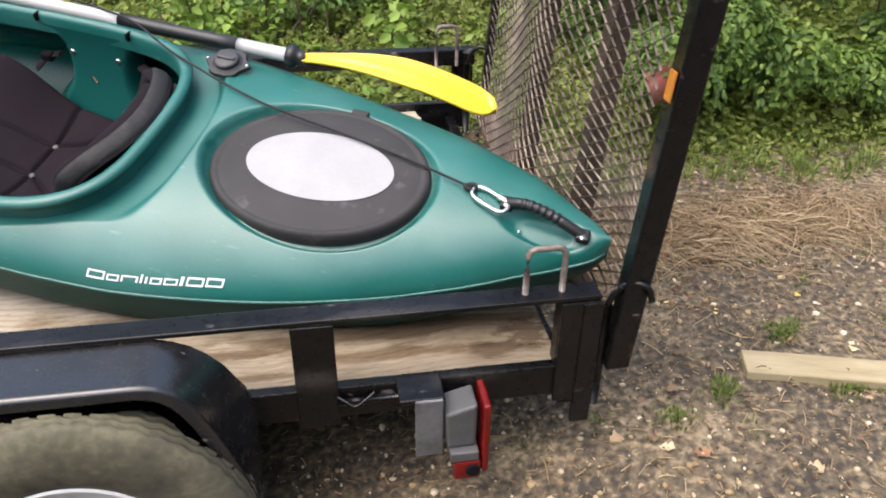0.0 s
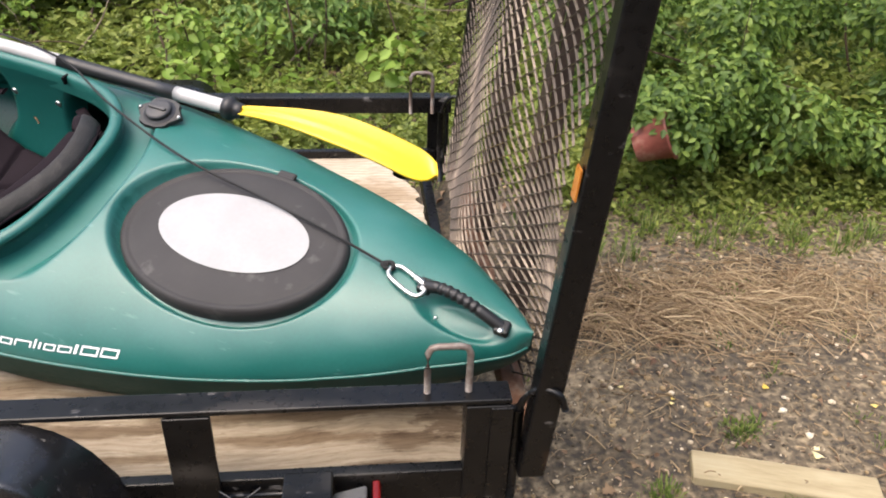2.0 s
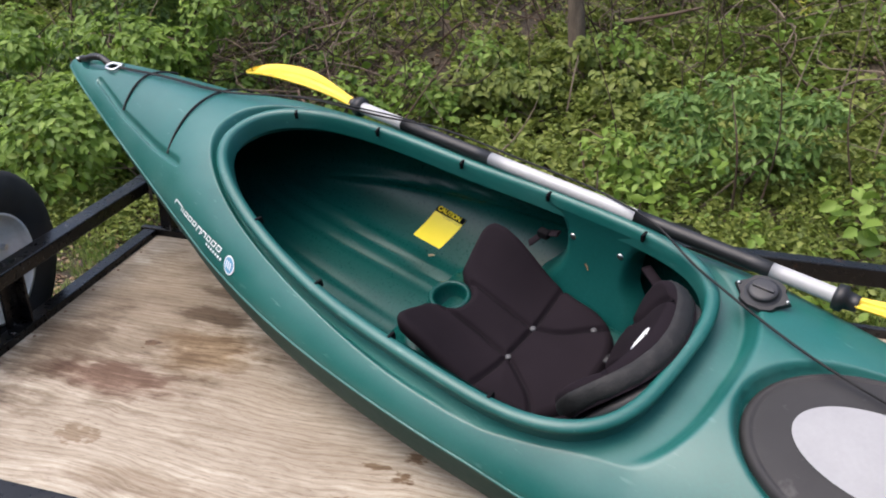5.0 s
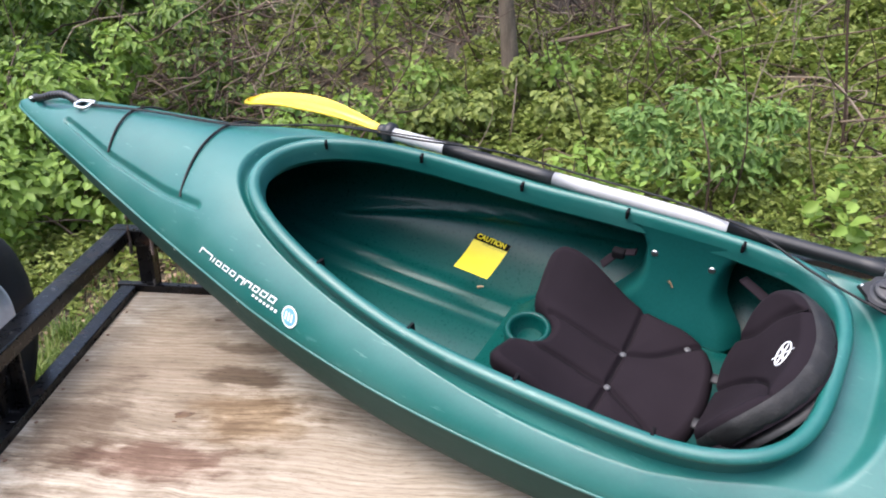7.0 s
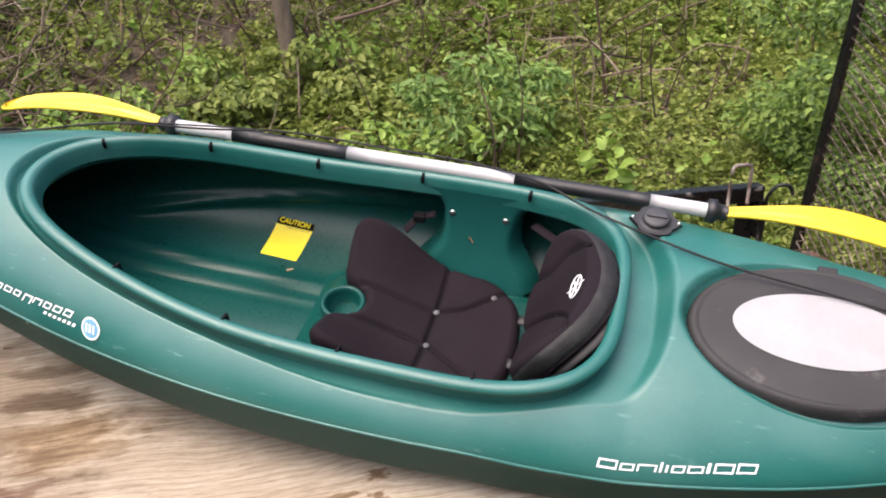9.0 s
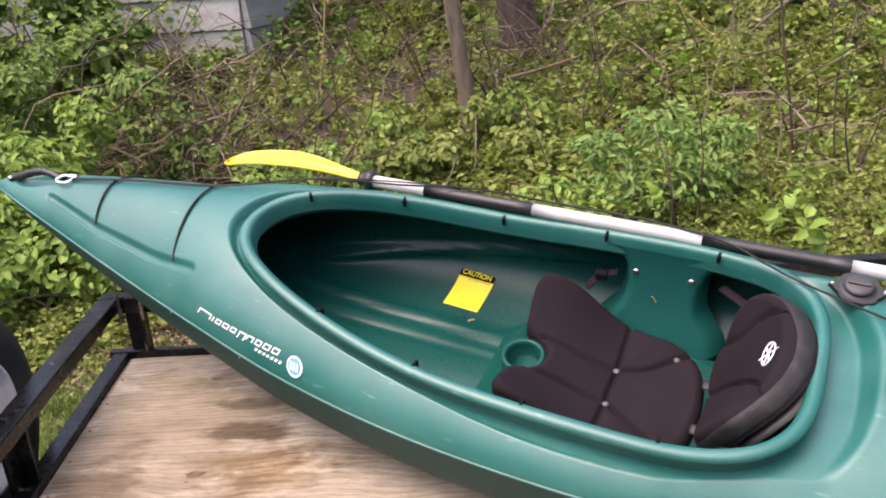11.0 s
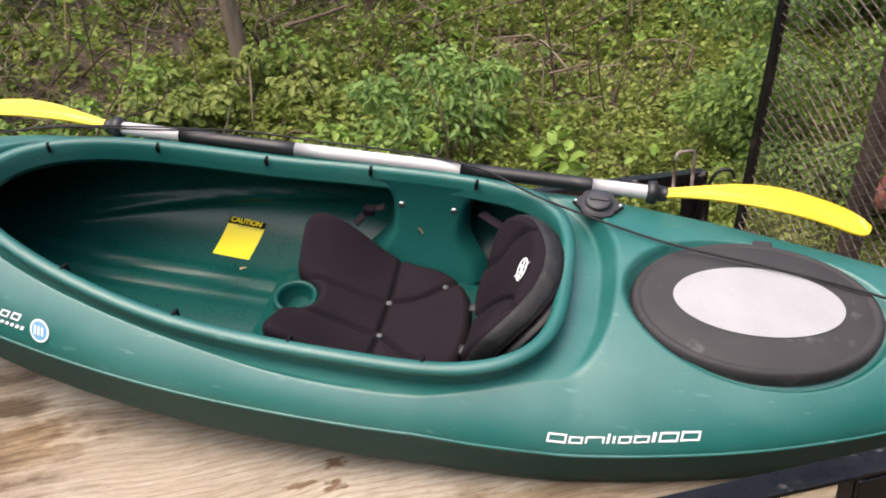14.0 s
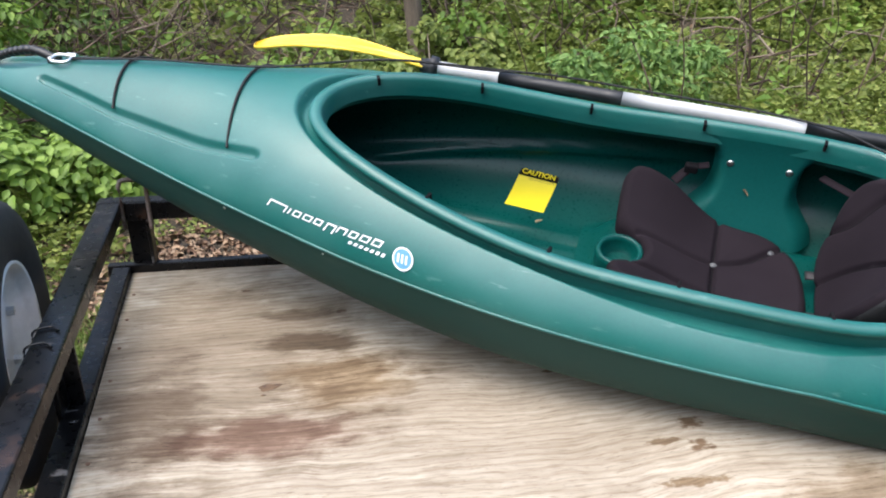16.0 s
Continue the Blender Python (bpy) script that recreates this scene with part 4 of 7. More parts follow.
    skin = BVHTree.FromPolygons([v.co.copy() for v in bp.data.vertices], [tuple(p.vertices) for p in bp.data.polygons])

    def on_pad(x, y, up=0.0006):
        """A point on the backrest's padded face."""
        p = bmx @ Vector((x, y, 0.1))
        spot = skin.ray_cast(p, -nrm, 0.2)[0]
        return (spot or bmx @ Vector((x, y, curve(x, y) + 0.039))) + nrm * up
    for pts in back_seams:
        bar("seam", [bmx @ Vector((x, y, curve(x, y) + 0.0262)) for x, y in spline(pts, 22)[2:-2]], 0.0016, M_SEAM, b, 6)
    # pale round emblem with two crossing bars
    ec = Vector((-0.004, 0.228))
    bar("emblem", [on_pad(ec.x + 0.0260 * math.cos(a), ec.y + 0.0190 * math.sin(a)) for a in np.linspace(0, 2 * math.pi, 29)[:-1]], 0.0015, M_PRINT, b, 6, True, label="small white printed ring emblem")
    for dx, dy, r0 in ((0.004, 0.029, 0.0019), (0.022, 0.008, 0.0018), (0.018, -0.010, 0.0014)):
        bar("emblem", [on_pad(ec.x + dx * q, ec.y + dy * q, 0.0010) for q in np.linspace(-1, 1, 8)], r0, M_PRINT, b, 6, flat=0.5)
    # straps from the backrest to the sides
    for sgn in (-1, 1):
        bar("strap", spline([(0.985, -0.018 + sgn * 0.150, -0.075), (1.03, sgn * 0.195, -0.070), (1.09, sgn * 0.232, -0.066)], 14), 0.012, M_FABRIC, b, 8, flat=0.2)
        bar("hinge_strap", spline([(1.085, -0.016 + sgn * 0.06, -0.200), (1.062, -0.016 + sgn * 0.06, -0.196), (1.05, -0.016 + sgn * 0.06, -0.185)], 8), 0.013, M_PIPING, b, 8, flat=0.3)
        # buckle strap at the front of the seat's side
        bar("strap", spline([(1.31, sgn * 0.236, -0.085), (1.345, sgn * 0.232, -0.098), (1.375, sgn * 0.21, -0.125)], 14), 0.012, M_FABRIC, b, 8, flat=0.3)
        bm = box((-0.014, -0.010, -0.010), (0.014, 0.010, 0.010), 0.004)
        bm.transform(Matrix.Translation((1.345, sgn * 0.228, -0.095)))
        part("buckle", bm, M_SEAM, b)


def on_side(u, rise):
    """A point on the yard side of the top deck, rise metres above the seam, and the way out."""
    b = float(st(ST_B, u))
    vs = np.linspace(0.45 * b, 0.999 * b, 300) - float(bow_out(u))
    ws = deck_w(np.full(300, u), vs, False)
    i = int(np.argmin(np.abs(ws - (ws[-1] + rise))))
    return Vector((u, vs[i], ws[i]))


def side_sheet(u0, u1, r0, r1, slant, nu=2, nv=2, off=0.0016):
    """A patch that hugs the hull's side between two lengths and two heights."""
    verts = []
    for i in range(nu):
        for j in range(nv):
            a, b = i / (nu - 1), j / (nv - 1)
            r = r0 + (r1 - r0) * b
            p = on_side(u0 + (u1 - u0) * a + slant * (r - r0), r)
            q, s2 = on_side(p.x + 0.01, r), on_side(p.x, r + 0.006)
            n = (q - p).cross(s2 - p).normalized()
            if n.y < 0:
                n = -n
            verts.append(p + n * off)
    return verts, grid_faces(nu, nv)


def build_prints(k):
    # printed marks as plain white shapes of their size: narrow ones one bar, wide ones an open frame
    def mark(x, width, r0, r1, slant, hollow):
        h, e = (r1 - r0) * 0.21, min(0.0032, width * 0.25)
        x1 = x - width
        if width < 0.012:
            pieces = [(x, x - width * 0.8, r0, r1)]
        elif hollow:
            pieces = [(x, x1, r0, r0 + h), (x, x1, r1 - h, r1), (x, x - e, r0 + h, r1 - h), (x1 + e, x1, r0 + h, r1 - h)]
        else:
            pieces = [(x, x1, r1 - h, r1), (x, x - e, r0, r1 - h), (x1 + e, x1, r0, r1 - h)]
        V, F = [], []
        for p0, p1, q0, q1 in pieces:
            v, f = side_sheet(p0 + slant * (q0 - r0), p1 + slant * (q0 - r0), q0, q1, slant, 4, 3)
            F += [tuple(i + len(V) for i in q) for q in f]
            V += v
        mesh_ob("white_mark", V, F, M_PRINT, k, label="plain white printed mark")
    x = 0.886
    for width, hi, hol in ((0.032, 1, 1), (0.023, 0.74, 1), (0.031, 0.74, 0), (0.005, 1, 1), (0.005, 0.74, 1), (0.021, 0.74, 1), (0.025, 0.74, 1), (0.007, 1, 1), (0.031, 1, 1), (0.031, 1, 1)):
        r0 = PR0 + 0.0035 * (0.881 - x) / 0.24
        mark(x, width, r0, r0 + hi * PRH, -0.15, hol)
        x -= width + 0.0042
    x = 2.112
    for width, lo, hi, hol in ((0.042, 0, 1.05, 0), (0.005, 0, 0.85, 1), (0.017, 0, 0.85, 1), (0.019, 0, 0.85, 1), (0.017, 0, 0.85, 1), (0.021, -0.3, 0.85, 0), (0.020, 0, 0.85, 0), (0.017, 0, 0.85, 1), (0.019, 0, 0.85, 1), (0.019, 0, 0.85, 1)):
        w0 = WR0 + 0.006 * (2.112 - x) / 0.285
        mark(x, width, w0 + lo * WRH, w0 + hi * WRH, -0.7, hol)
        x -= width + 0.0062
    for i in range(7):
        mark(1.925 - i * 0.0115, 0.0085, WR0 - 0.0065, WR0 - 0.001, -0.7, 1)
    # round badge
    c = on_side(1.812, 0.036)
    q, s2 = on_side(1.822, 0.036), on_side(1.812, 0.042)
    a, b2 = (q - c).normalized(), (s2 - c).normalized()
    n = a.cross(b2)
    n = n if n.y > 0 else -n
    for name, rad, off, mt in (("badge", 0.021, 0.0015, M_PRINT), ("badge_face", 0.0175, 0.0024, M_BLUE)):
        ring = [c + n * off + rad * (math.cos(t) * a + math.sin(t) * b2) for t in np.linspace(0, 2 * math.pi, 33)[:-1]]
        mesh_ob(name, ring, [tuple(range(32))], mt, k, label="round blue and white badge" if name == "badge" else "")
    for s3 in (-1, 0, 1):
        p0 = c + n * 0.0032
        v = [p0 + a * (s3 * 0.008 + d) + b2 * e for d, e in ((-0.002, -0.008), (0.002, -0.008), (0.003, 0.008), (-0.001, 0.008))]
        mesh_ob("badge_bar", v, [(0, 1, 2, 3)], M_PRINT, k)
    # caution label inside the far wall of the cockpit
    o = LABEL_AT
    ex, ey = LABEL_X.normalized(), LABEL_Y.normalized()
    nz = ex.cross(ey).normalized()
    if nz.y < 0:
        nz = -nz

    shell = bpy.data.objects["interior_shell"].data
    tree_of_wall = BVHTree.FromPolygons([v.co.copy() for v in shell.vertices], [tuple(p.vertices) for p in shell.polygons])

    def wall(x, y):
        """How far the inner wall stands out from the label's plane."""
        p = o + ex * x + ey * y
        spot = tree_of_wall.ray_cast(p + nz * 0.08, -nz, 0.2)[0]
        return (spot - p).dot(nz) if spot else 0.0

    def sheet(name, x0, x1, y0, y1, off, mt, label=""):
        q = 7
        pts = [(x0 + (x1 - x0) * i / (q - 1), y0 + (y1 - y0) * j / (q - 1)) for i in range(q) for j in range(q)]
        mesh_ob(name, [o + ex * x + ey * y + nz * (wall(x, y) + off) for x, y in pts], grid_faces(q, q), mt, k, True, label=label)
    LW, LH = 0.094, 0.104
    sheet("caution_label", 0, LW, 0, LH, 0.0016, M_LABEL, "yellow caution label with a black heading")
    sheet("label_heading", 0, LW, LH * 0.84, LH, 0.0026, M_SEAM)
    for i in range(2):
        sheet("label_bar", LW * 0.28, LW * 0.95, LH * (0.815 - 0.035 * i), LH * (0.822 - 0.035 * i), 0.0026, M_BLACKP)
    cu = bpy.data.curves.new("caution_word", "FONT")
    cu.body, cu.size, cu.align_x, cu.align_y, cu.extrude = "CAUTION", 0.0185, "CENTER", "CENTER", 0.0002
    cu.offset = 0.0005
    cu.materials.append(M_LABEL)
    t = new("caution_word", cu)
    t.parent = k
    zz = ex.cross(ey)
    tp = o + ex * LW / 2 + ey * LH * 0.92 + nz * (max(wall(LW * q, LH * h) for q in (0.1, 0.5, 0.9) for h in (0.86, 0.98)) + 0.0040)
    t.matrix_basis = Matrix(((ex.x, ey.x, zz.x, tp.x), (ex.y, ey.y, zz.y, tp.y), (ex.z, ey.z, zz.z, tp.z), (0, 0, 0, 1)))
    tagged(t, label="word CAUTION in yellow letters")


PR0, PRH, WR0, WRH = 0.0178, 0.0115, 0.0350, 0.0125
LABEL_AT, LABEL_X, LABEL_Y = Vector((1.742, -0.178, -0.253)), Vector((-1, 0.03, 0.0)), Vector((-0.015, -0.092, 0.040))
kayak = build_kayak()


# ---- paddle ----
def build_paddle():
    a, b = Vector((1.938, -0.252, 0.036)), Vector((0.736, -0.292, 0.000))
    p = thing("paddle", KM, "two-bladed paddle with yellow blades and black and white shaft", "paddle")
    d = b - a
    for t0, t1, mt, r in ((0.0, 0.125, M_WHITE, 0.0150), (0.125, 0.350, M_BLACKP, 0.0155), (0.350, 0.660, M_WHITE, 0.0150), (0.660, 0.895, M_BLACKP, 0.0155), (0.895, 1.0, M_WHITE, 0.0150)):
        bar("shaft", [a + d * (t0 + (t1 - t0) * i / 6) for i in range(7)], r, mt, p, 16, label="white shaft section" if mt is M_WHITE else "black shaft section")
    for end, sgn in ((a, -1), (b, 1)):
        e = d.normalized() * sgn
        prof = [(-0.012, 0.0165), (-0.010, 0.024), (0.006, 0.0255), (0.010, 0.018), (0.030, 0.015)]
        bar("drip_ring", [end + e * q for q, _ in prof], [r for _, r in prof], M_BLACKP, p, 16, label="black rubber drip ring")
    # blades: spooned sheets with a spine
    def blade(start, axis, across, normal, length, width, bend):
        n, m = 40, 15
        top, bot = [], []
        for i in range(n):
            q = i / (n - 1)
            half = width * (0.34 + 0.66 * float(sstep(0.0, 0.60, q))) * math.sqrt(max(0.0, 1 - max(0, (q - 0.86) / 0.14) ** 2.2)) if q < 1 else 0.002
            for j in range(m):
                s = -1 + 2 * j / (m - 1)
                c = start + axis * (length * q) + across * (half * s) + normal * (bend(q) + 0.012 * s * s * q + 0.006 * math.exp(-(s / 0.18) ** 2) * (1 - q))
                th = 0.0028 + 0.004 * math.exp(-(s / 0.2) ** 2) * (1 - q)
                top.append(c + normal * th)
                bot.append(c - normal * th)
        f = grid_faces(n, m)
        k0 = n * m
        faces = f + [tuple(i + k0 for i in reversed(x)) for x in f]
        for i in range(n - 1):
            for j in (0, m - 1):
                faces.append((i * m + j, (i + 1) * m + j, (i + 1) * m + j + k0, i * m + j + k0))
        faces += [(j, j + 1, j + 1 + k0, j + k0) for j in range(m - 1)] + [((n - 1) * m + j, (n - 1) * m + j + 1, (n - 1) * m + j + 1 + k0, (n - 1) * m + j + k0) for j in range(m - 1)]
        mesh_ob("blade", top + bot, faces, M_YELLOW, p, True, "yellow plastic blade")
    e = d.normalized()
    blade(b + e * 0.012, (e + Vector((0, 0.002, -0.052))).normalized(), Vector((0, 1, 0.06)).normalized(), Vector((0, -0.06, 1)).normalized(), 0.438, 0.042, lambda q: 0.028 * math.sin(math.pi * min(1, q * 1.05)) - 0.012 * q ** 4)
    blade(a - e * 0.012, (-e + Vector((0, 0.0, -0.03))).normalized(), Vector((0, 0.98, 0.20)).normalized(), Vector((0, -0.20, 0.98)).normalized(), 0.430, 0.046, lambda q: 0.034 * math.sin(math.pi * 0.9 * q) - 0.026 * q)
    return p


build_paddle()


# ---- tie-down cord and carabiners ----
def build_cord():
    c = thing("tie_down_cord", KM, "thin black cord tied along the kayak from bow to stern", "cord")
    dz = lambda u, v, up=0.006: (u, v, float(deck_w(u, v, False)) + up)
    pts = spline([(2.702, -0.002, 0.068), dz(2.52, -0.030, 0.008), dz(2.25, -0.072, 0.008), (1.985, -0.140, 0.106), (1.80, -0.215, 0.072), (1.70, -0.262, 0.054), (1.45, -0.285, 0.038), (1.20, -0.282, 0.032), (1.09, -0.255, 0.035), (0.97, -0.200, 0.026), (0.891, -0.170, 0.024), (0.708, -0.112, 0.022), (0.535, -0.078, 0.026), (0.40, -0.052, 0.026), (0.262, -0.024, 0.020)], 150)
    bar("cord", pts, 0.0024, M_ROPE, c, 8)
    pts = spline([(2.702, 0.004, 0.068), dz(2.52, -0.022, 0.010), dz(2.25, -0.060, 0.010), (1.985, -0.150, 0.102), (1.84, -0.225, 0.068), (1.74, -0.256, 0.056)], 70)
    bar("cord", pts, 0.0019, M_ROPE, c, 8)
    bar("knot", [(0.262 + 0.010 * math.cos(t), -0.024 + 0.007 * math.sin(t), 0.020 + 0.002 * math.sin(2 * t)) for t in np.linspace(0, 2 * math.pi, 15)[:-1]], 0.004, M_ROPE, c, 8, True)
    for u, v, w, ang, nm in ((0.221, -0.007, 0.018, -23.5, "stern"), (2.728, 0.006, 0.066, 6, "bow")):
        cb = thing("carabiner", KM @ Matrix.Translation((u, v, w)) @ Matrix.Rotation(radians(ang), 4, "Z"), "zinc-plated steel carabiner clipped to a carrying handle", "carabiner", "carabiners on the kayak")
        ring = []
        for t in np.linspace(0, 2 * math.pi, 41)[:-1]:
            x, y = (0.037 if nm == "stern" else 0.022) * math.copysign(abs(math.cos(t)) ** 0.55, math.cos(t)), 0.0155 * math.copysign(abs(math.sin(t)) ** 0.75, math.sin(t))
            ring.append((x, y, 0))
        bar("ring", ring, 0.0042, M_STEEL, cb, 10, True)
        bar("screw_sleeve", [(-0.030 + 0.002 * i, -0.0155, 0) for i in range(13)], 0.0068, M_STEEL, cb, 6)


build_cord()


# ---- trailer ----
DECK = 0.55
X0, X1, Y0, Y1 = -2.31, 0.012, -0.034, 1.292
RAIL_LO, RAIL_HI = 0.700, 0.737


def skew(y):
    """The front end is not quite square: how far it leans along the trailer at y."""
    return 0.013 - 0.085 * (y - 0.45)


def skewed(bm):
    for v in bm.verts:
        v.co.x += skew(v.co.y)
    return bm


def u_hook(x, y, along, parent, z=RAIL_LO, h=0.10):
    """A bent rod welded to the rail as a tie-down."""
    a = Vector((0.062, 0, 0)) if along == "x" else Vector((0, 0.062, 0))
    p0 = Vector((x, y, z))
    pts = [p0, p0 + Vector((0, 0, h * 0.5)), p0 + Vector((0, 0, h * 0.86)), p0 + a * 0.08 + Vector((0, 0, h * 0.97)), p0 + a * 0.22 + Vector((0, 0, h)), p0 + a * 0.78 + Vector((0, 0, h)), p0 + a * 0.92 + Vector((0, 0, h * 0.97)), p0 + a + Vector((0, 0, h * 0.86)), p0 + a + Vector((0, 0, h * 0.5)), p0 + a]
    bar("tie_down_loop", pts, 0.0054, M_HOOK, parent, 10, label="rust-brown bent steel rod loop")


def build_trailer():
    t = thing("utility_trailer", None, "low black steel utility trailer with plywood deck", "trailer")
    s = 0.044
    # side, front and far top rails
    part("side_rail", box((X0 + skew(Y0), Y0 + 0.006, RAIL_HI - 0.0085), (X1, Y0 + s + 0.006, RAIL_HI), 0.0025), M_FRAME, t, "scuffed black steel top rail")
    part("side_rail", box((X0 + skew(Y1), Y1 - s, RAIL_LO - 0.012), (X1 + 0.045, Y1, RAIL_HI), 0.004), M_FRAME, t, "black steel top rail")
    part("front_rail", skewed(box((X0, Y0 + s + 0.008, RAIL_LO), (X0 + 0.054, Y1 - s - 0.002, RAIL_HI), 0.004)), M_FRAME, t, "worn black steel front rail")
    # lower frame: angle iron round the deck
    z0 = 0.478
    part("frame_angle", box((X0 + skew(Y0), Y0 + 0.012, z0 + 0.048), (X1, Y0 + 0.034, DECK + 0.040), 0.003), M_FRAME, t)
    part("frame_angle", box((X0 + skew(Y1), Y1 - 0.045, z0), (X1, Y1 - 0.022, DECK + 0.022), 0.003), M_FRAME, t)
    part("frame_angle", skewed(box((X0 + 0.010, Y0 + 0.036, z0), (X0 + 0.052, Y1 - 0.047, DECK + 0.018), 0.003)), M_FRAME, t)
    part("frame_angle", box((-0.034, Y0 + 0.036, z0), (-0.006, Y1 - 0.047, DECK - 0.02), 0.003), M_FRAME, t)
    for x in (-1.85, -1.4, -0.95, -0.5):
        part("cross_member", box((x, Y0 + 0.036, z0), (x + 0.05, Y1 - 0.047, DECK - 0.022), 0.003), M_FRAME, t)
    # uprights
    for x in (-2.306 + skew(Y0), -1.296, -0.493, -0.056):
        w = 0.068
        part("upright", box((x, Y0 + 0.003, z0 + 0.040), (x + w, Y0 + 0.011, RAIL_HI - 0.010), 0.002), M_FRAME, t)
        part("upright", box((x, Y0 + 0.012, DECK + 0.041), (x + 0.008, Y0 + 0.042, RAIL_HI - 0.010), 0.002), M_FRAME, t)
    for x in (-2.252 + skew(Y1), -1.20, -0.010):
        w = 0.060
        part("upright", box((x, Y1 - 0.020, z0), (x + w, Y1 - 0.010, RAIL_LO - 0.011), 0.002), M_FRAME, t)
        part("upright", box((x + w - 0.008, Y1 - 0.050, DECK + 0.023), (x + w, Y1 - 0.021, RAIL_LO - 0.011), 0.002), M_FRAME, t)
    part("upright", skewed(box((X0 + 0.006, 0.605, z0), (X0 + 0.016, 0.660, RAIL_LO + 0.001), 0.002)), M_FRAME, t)
    part("upright", skewed(box((X0 + 0.017, 0.652, DECK + 0.019), (X0 + 0.046, 0.660, RAIL_LO + 0.001), 0.002)), M_FRAME, t)
    # tail flange below the rear corner
    part("corner_plate", box((-0.020, Y0 - 0.001, z0 - 0.012), (X1 + 0.002, Y0 + 0.010, RAIL_HI - 0.011), 0.002), M_FRAME, t)
    u_hook(-0.113, Y0 + 0.030, "x", t, RAIL_HI - 0.004, 0.088)
    u_hook(-0.062, Y1 - s - 0.004, "x", t, RAIL_LO - 0.01, 0.12)
    u_hook(X0 + 0.002, Y1 - s - 0.006, "x", t, RAIL_LO - 0.030, 0.126)
    # plywood deck: two sheets and a rear strip
    # one plywood sheet, its rear edge rotted ragged
    rows = 90
    ry = np.linspace(Y0 + 0.036, Y1 - 0.047, rows)
    rag = -0.026 - 0.014 * sstep(0.4, 0.8, ry) - 0.010 * np.abs(np.sin(ry * 37)) * np.abs(np.sin(ry * 11)) * sstep(0.3, 0.7, ry) - 0.075 * sstep(1.02, 1.16, ry) - 0.018 * np.abs(hnoise(ry, ry, 23, 1)) * sstep(0.5, 0.9, ry)
    verts, faces = [], []
    for y, xr in zip(ry, rag):
        xf = X0 + 0.054 + skew(y)
        verts += [(xf, y, DECK), (xr, y, DECK), (xr + 0.004, y, DECK - 0.019), (xf, y, DECK - 0.019)]
    for i in range(rows - 1):
        for q in range(4):
            faces.append((i * 4 + q, i * 4 + (q + 1) % 4, i * 4 + 4 + (q + 1) % 4, i * 4 + 4 + q))
    faces += [(3, 2, 1, 0), ((rows - 1) * 4, (rows - 1) * 4 + 1, (rows - 1) * 4 + 2, (rows - 1) * 4 + 3)]
    mesh_ob("deck_board", verts, faces, M_WOOD, t, label="weathered grey-brown plywood sheet with ragged end")
    # open knots in the sheet
    for x, y, a, b2, turn in ((-1.945, 0.678, 0.021, 0.011, 0.2), (-1.955, 0.652, 0.005, 0.003, 0.0), (-2.02, 1.10, 0.012, 0.006, 0.0), (-1.80, 0.965, 0.012, 0.007, 0.3), (-1.40, 0.655, 0.014, 0.006, 0.2), (-1.345, 0.645, 0.007, 0.004, 0.0)):
        ring = []
        for i in range(18):
            q = 2 * math.pi * i / 18
            rr = 1 + 0.18 * math.sin(3 * q + x * 9) + 0.10 * math.sin(5 * q)
            px, py = a * rr * math.cos(q), b2 * rr * math.sin(q)
            ring.append((x + px * math.cos(turn) - py * math.sin(turn), y + px * math.sin(turn) + py * math.cos(turn)))
        verts = [(px, py, DECK + 0.0012) for px, py in ring] + [(x + (px - x) * 0.8, y + (py - y) * 0.8, DECK + 0.0006) for px, py in ring]
        faces = [(i, (i + 1) % 18, 18 + (i + 1) % 18, 18 + i) for i in range(18)] + [tuple(range(18, 36))]
        mesh_ob("knot", verts, faces, M_HOLE, t, label="dark knot hole in the plywood")
    # flat screw heads along the front and far edges
    for i in range(9):
        bm = bmesh.new()
        bmesh.ops.create_cone(bm, cap_ends=True, segments=8, radius1=0.004, radius2=0.004, depth=0.003, matrix=Matrix.Translation((X0 + 0.072 + skew(0.12 + i * 0.125), 0.12 + i * 0.125, DECK)))
        part("screw", bm, M_RUST, t)
    # fender over the wheel: flat top, sloped ends, rolled outer lip
    ftop = 0.727
    left = [(-1.122, 0.455), (-1.110, 0.532), (-1.091, 0.602), (-1.070, 0.668), (-1.061, 0.692), (-1.054, 0.706), (-1.045, 0.716), (-1.033, 0.723), (-1.020, 0.7265)]
    right = [(-0.700, 0.7265), (-0.684, 0.724), (-0.668, 0.718), (-0.653, 0.707), (-0.640, 0.690), (-0.626, 0.664), (-0.606, 0.615), (-0.588, 0.560), (-0.575, 0.515), (-0.562, 0.455)]
    prof = left + [(x, ftop) for x in np.linspace(-1.005, -0.715, 14)] + right
    verts = []
    ys = (Y0 + 0.012, Y0 - 0.04, Y0 - 0.086, Y0 - 0.093, Y0 - 0.098, Y0 - 0.101, Y0 - 0.102, Y0 - 0.102)
    for x, z in prof:
        cx, cz = -0.862, 0.40
        d = math.hypot(x - cx, z - cz)
        flare = 0.030 * float(sstep(-0.68, -0.60, x)) * float(sstep(0.46, 0.60, z))
        for y, drop in zip(ys, (0, 0, 0, -0.002, 0.000, 0.006, 0.014, 0.034)):
            back = flare * max(0.0, 1 - (Y0 - y) / 0.07)
            verts.append((x + (cx - x) / d * drop + back, y, z + (cz - z) / d * drop))
    n = len(prof)
    m = len(ys)
    inner = [(x + (-0.862 - x) * 0.012, y, z - 0.004) for x, y, z in verts]
    f = grid_faces(n, m)
    f2 = [tuple(i + n * m for i in reversed(q)) for q in f]
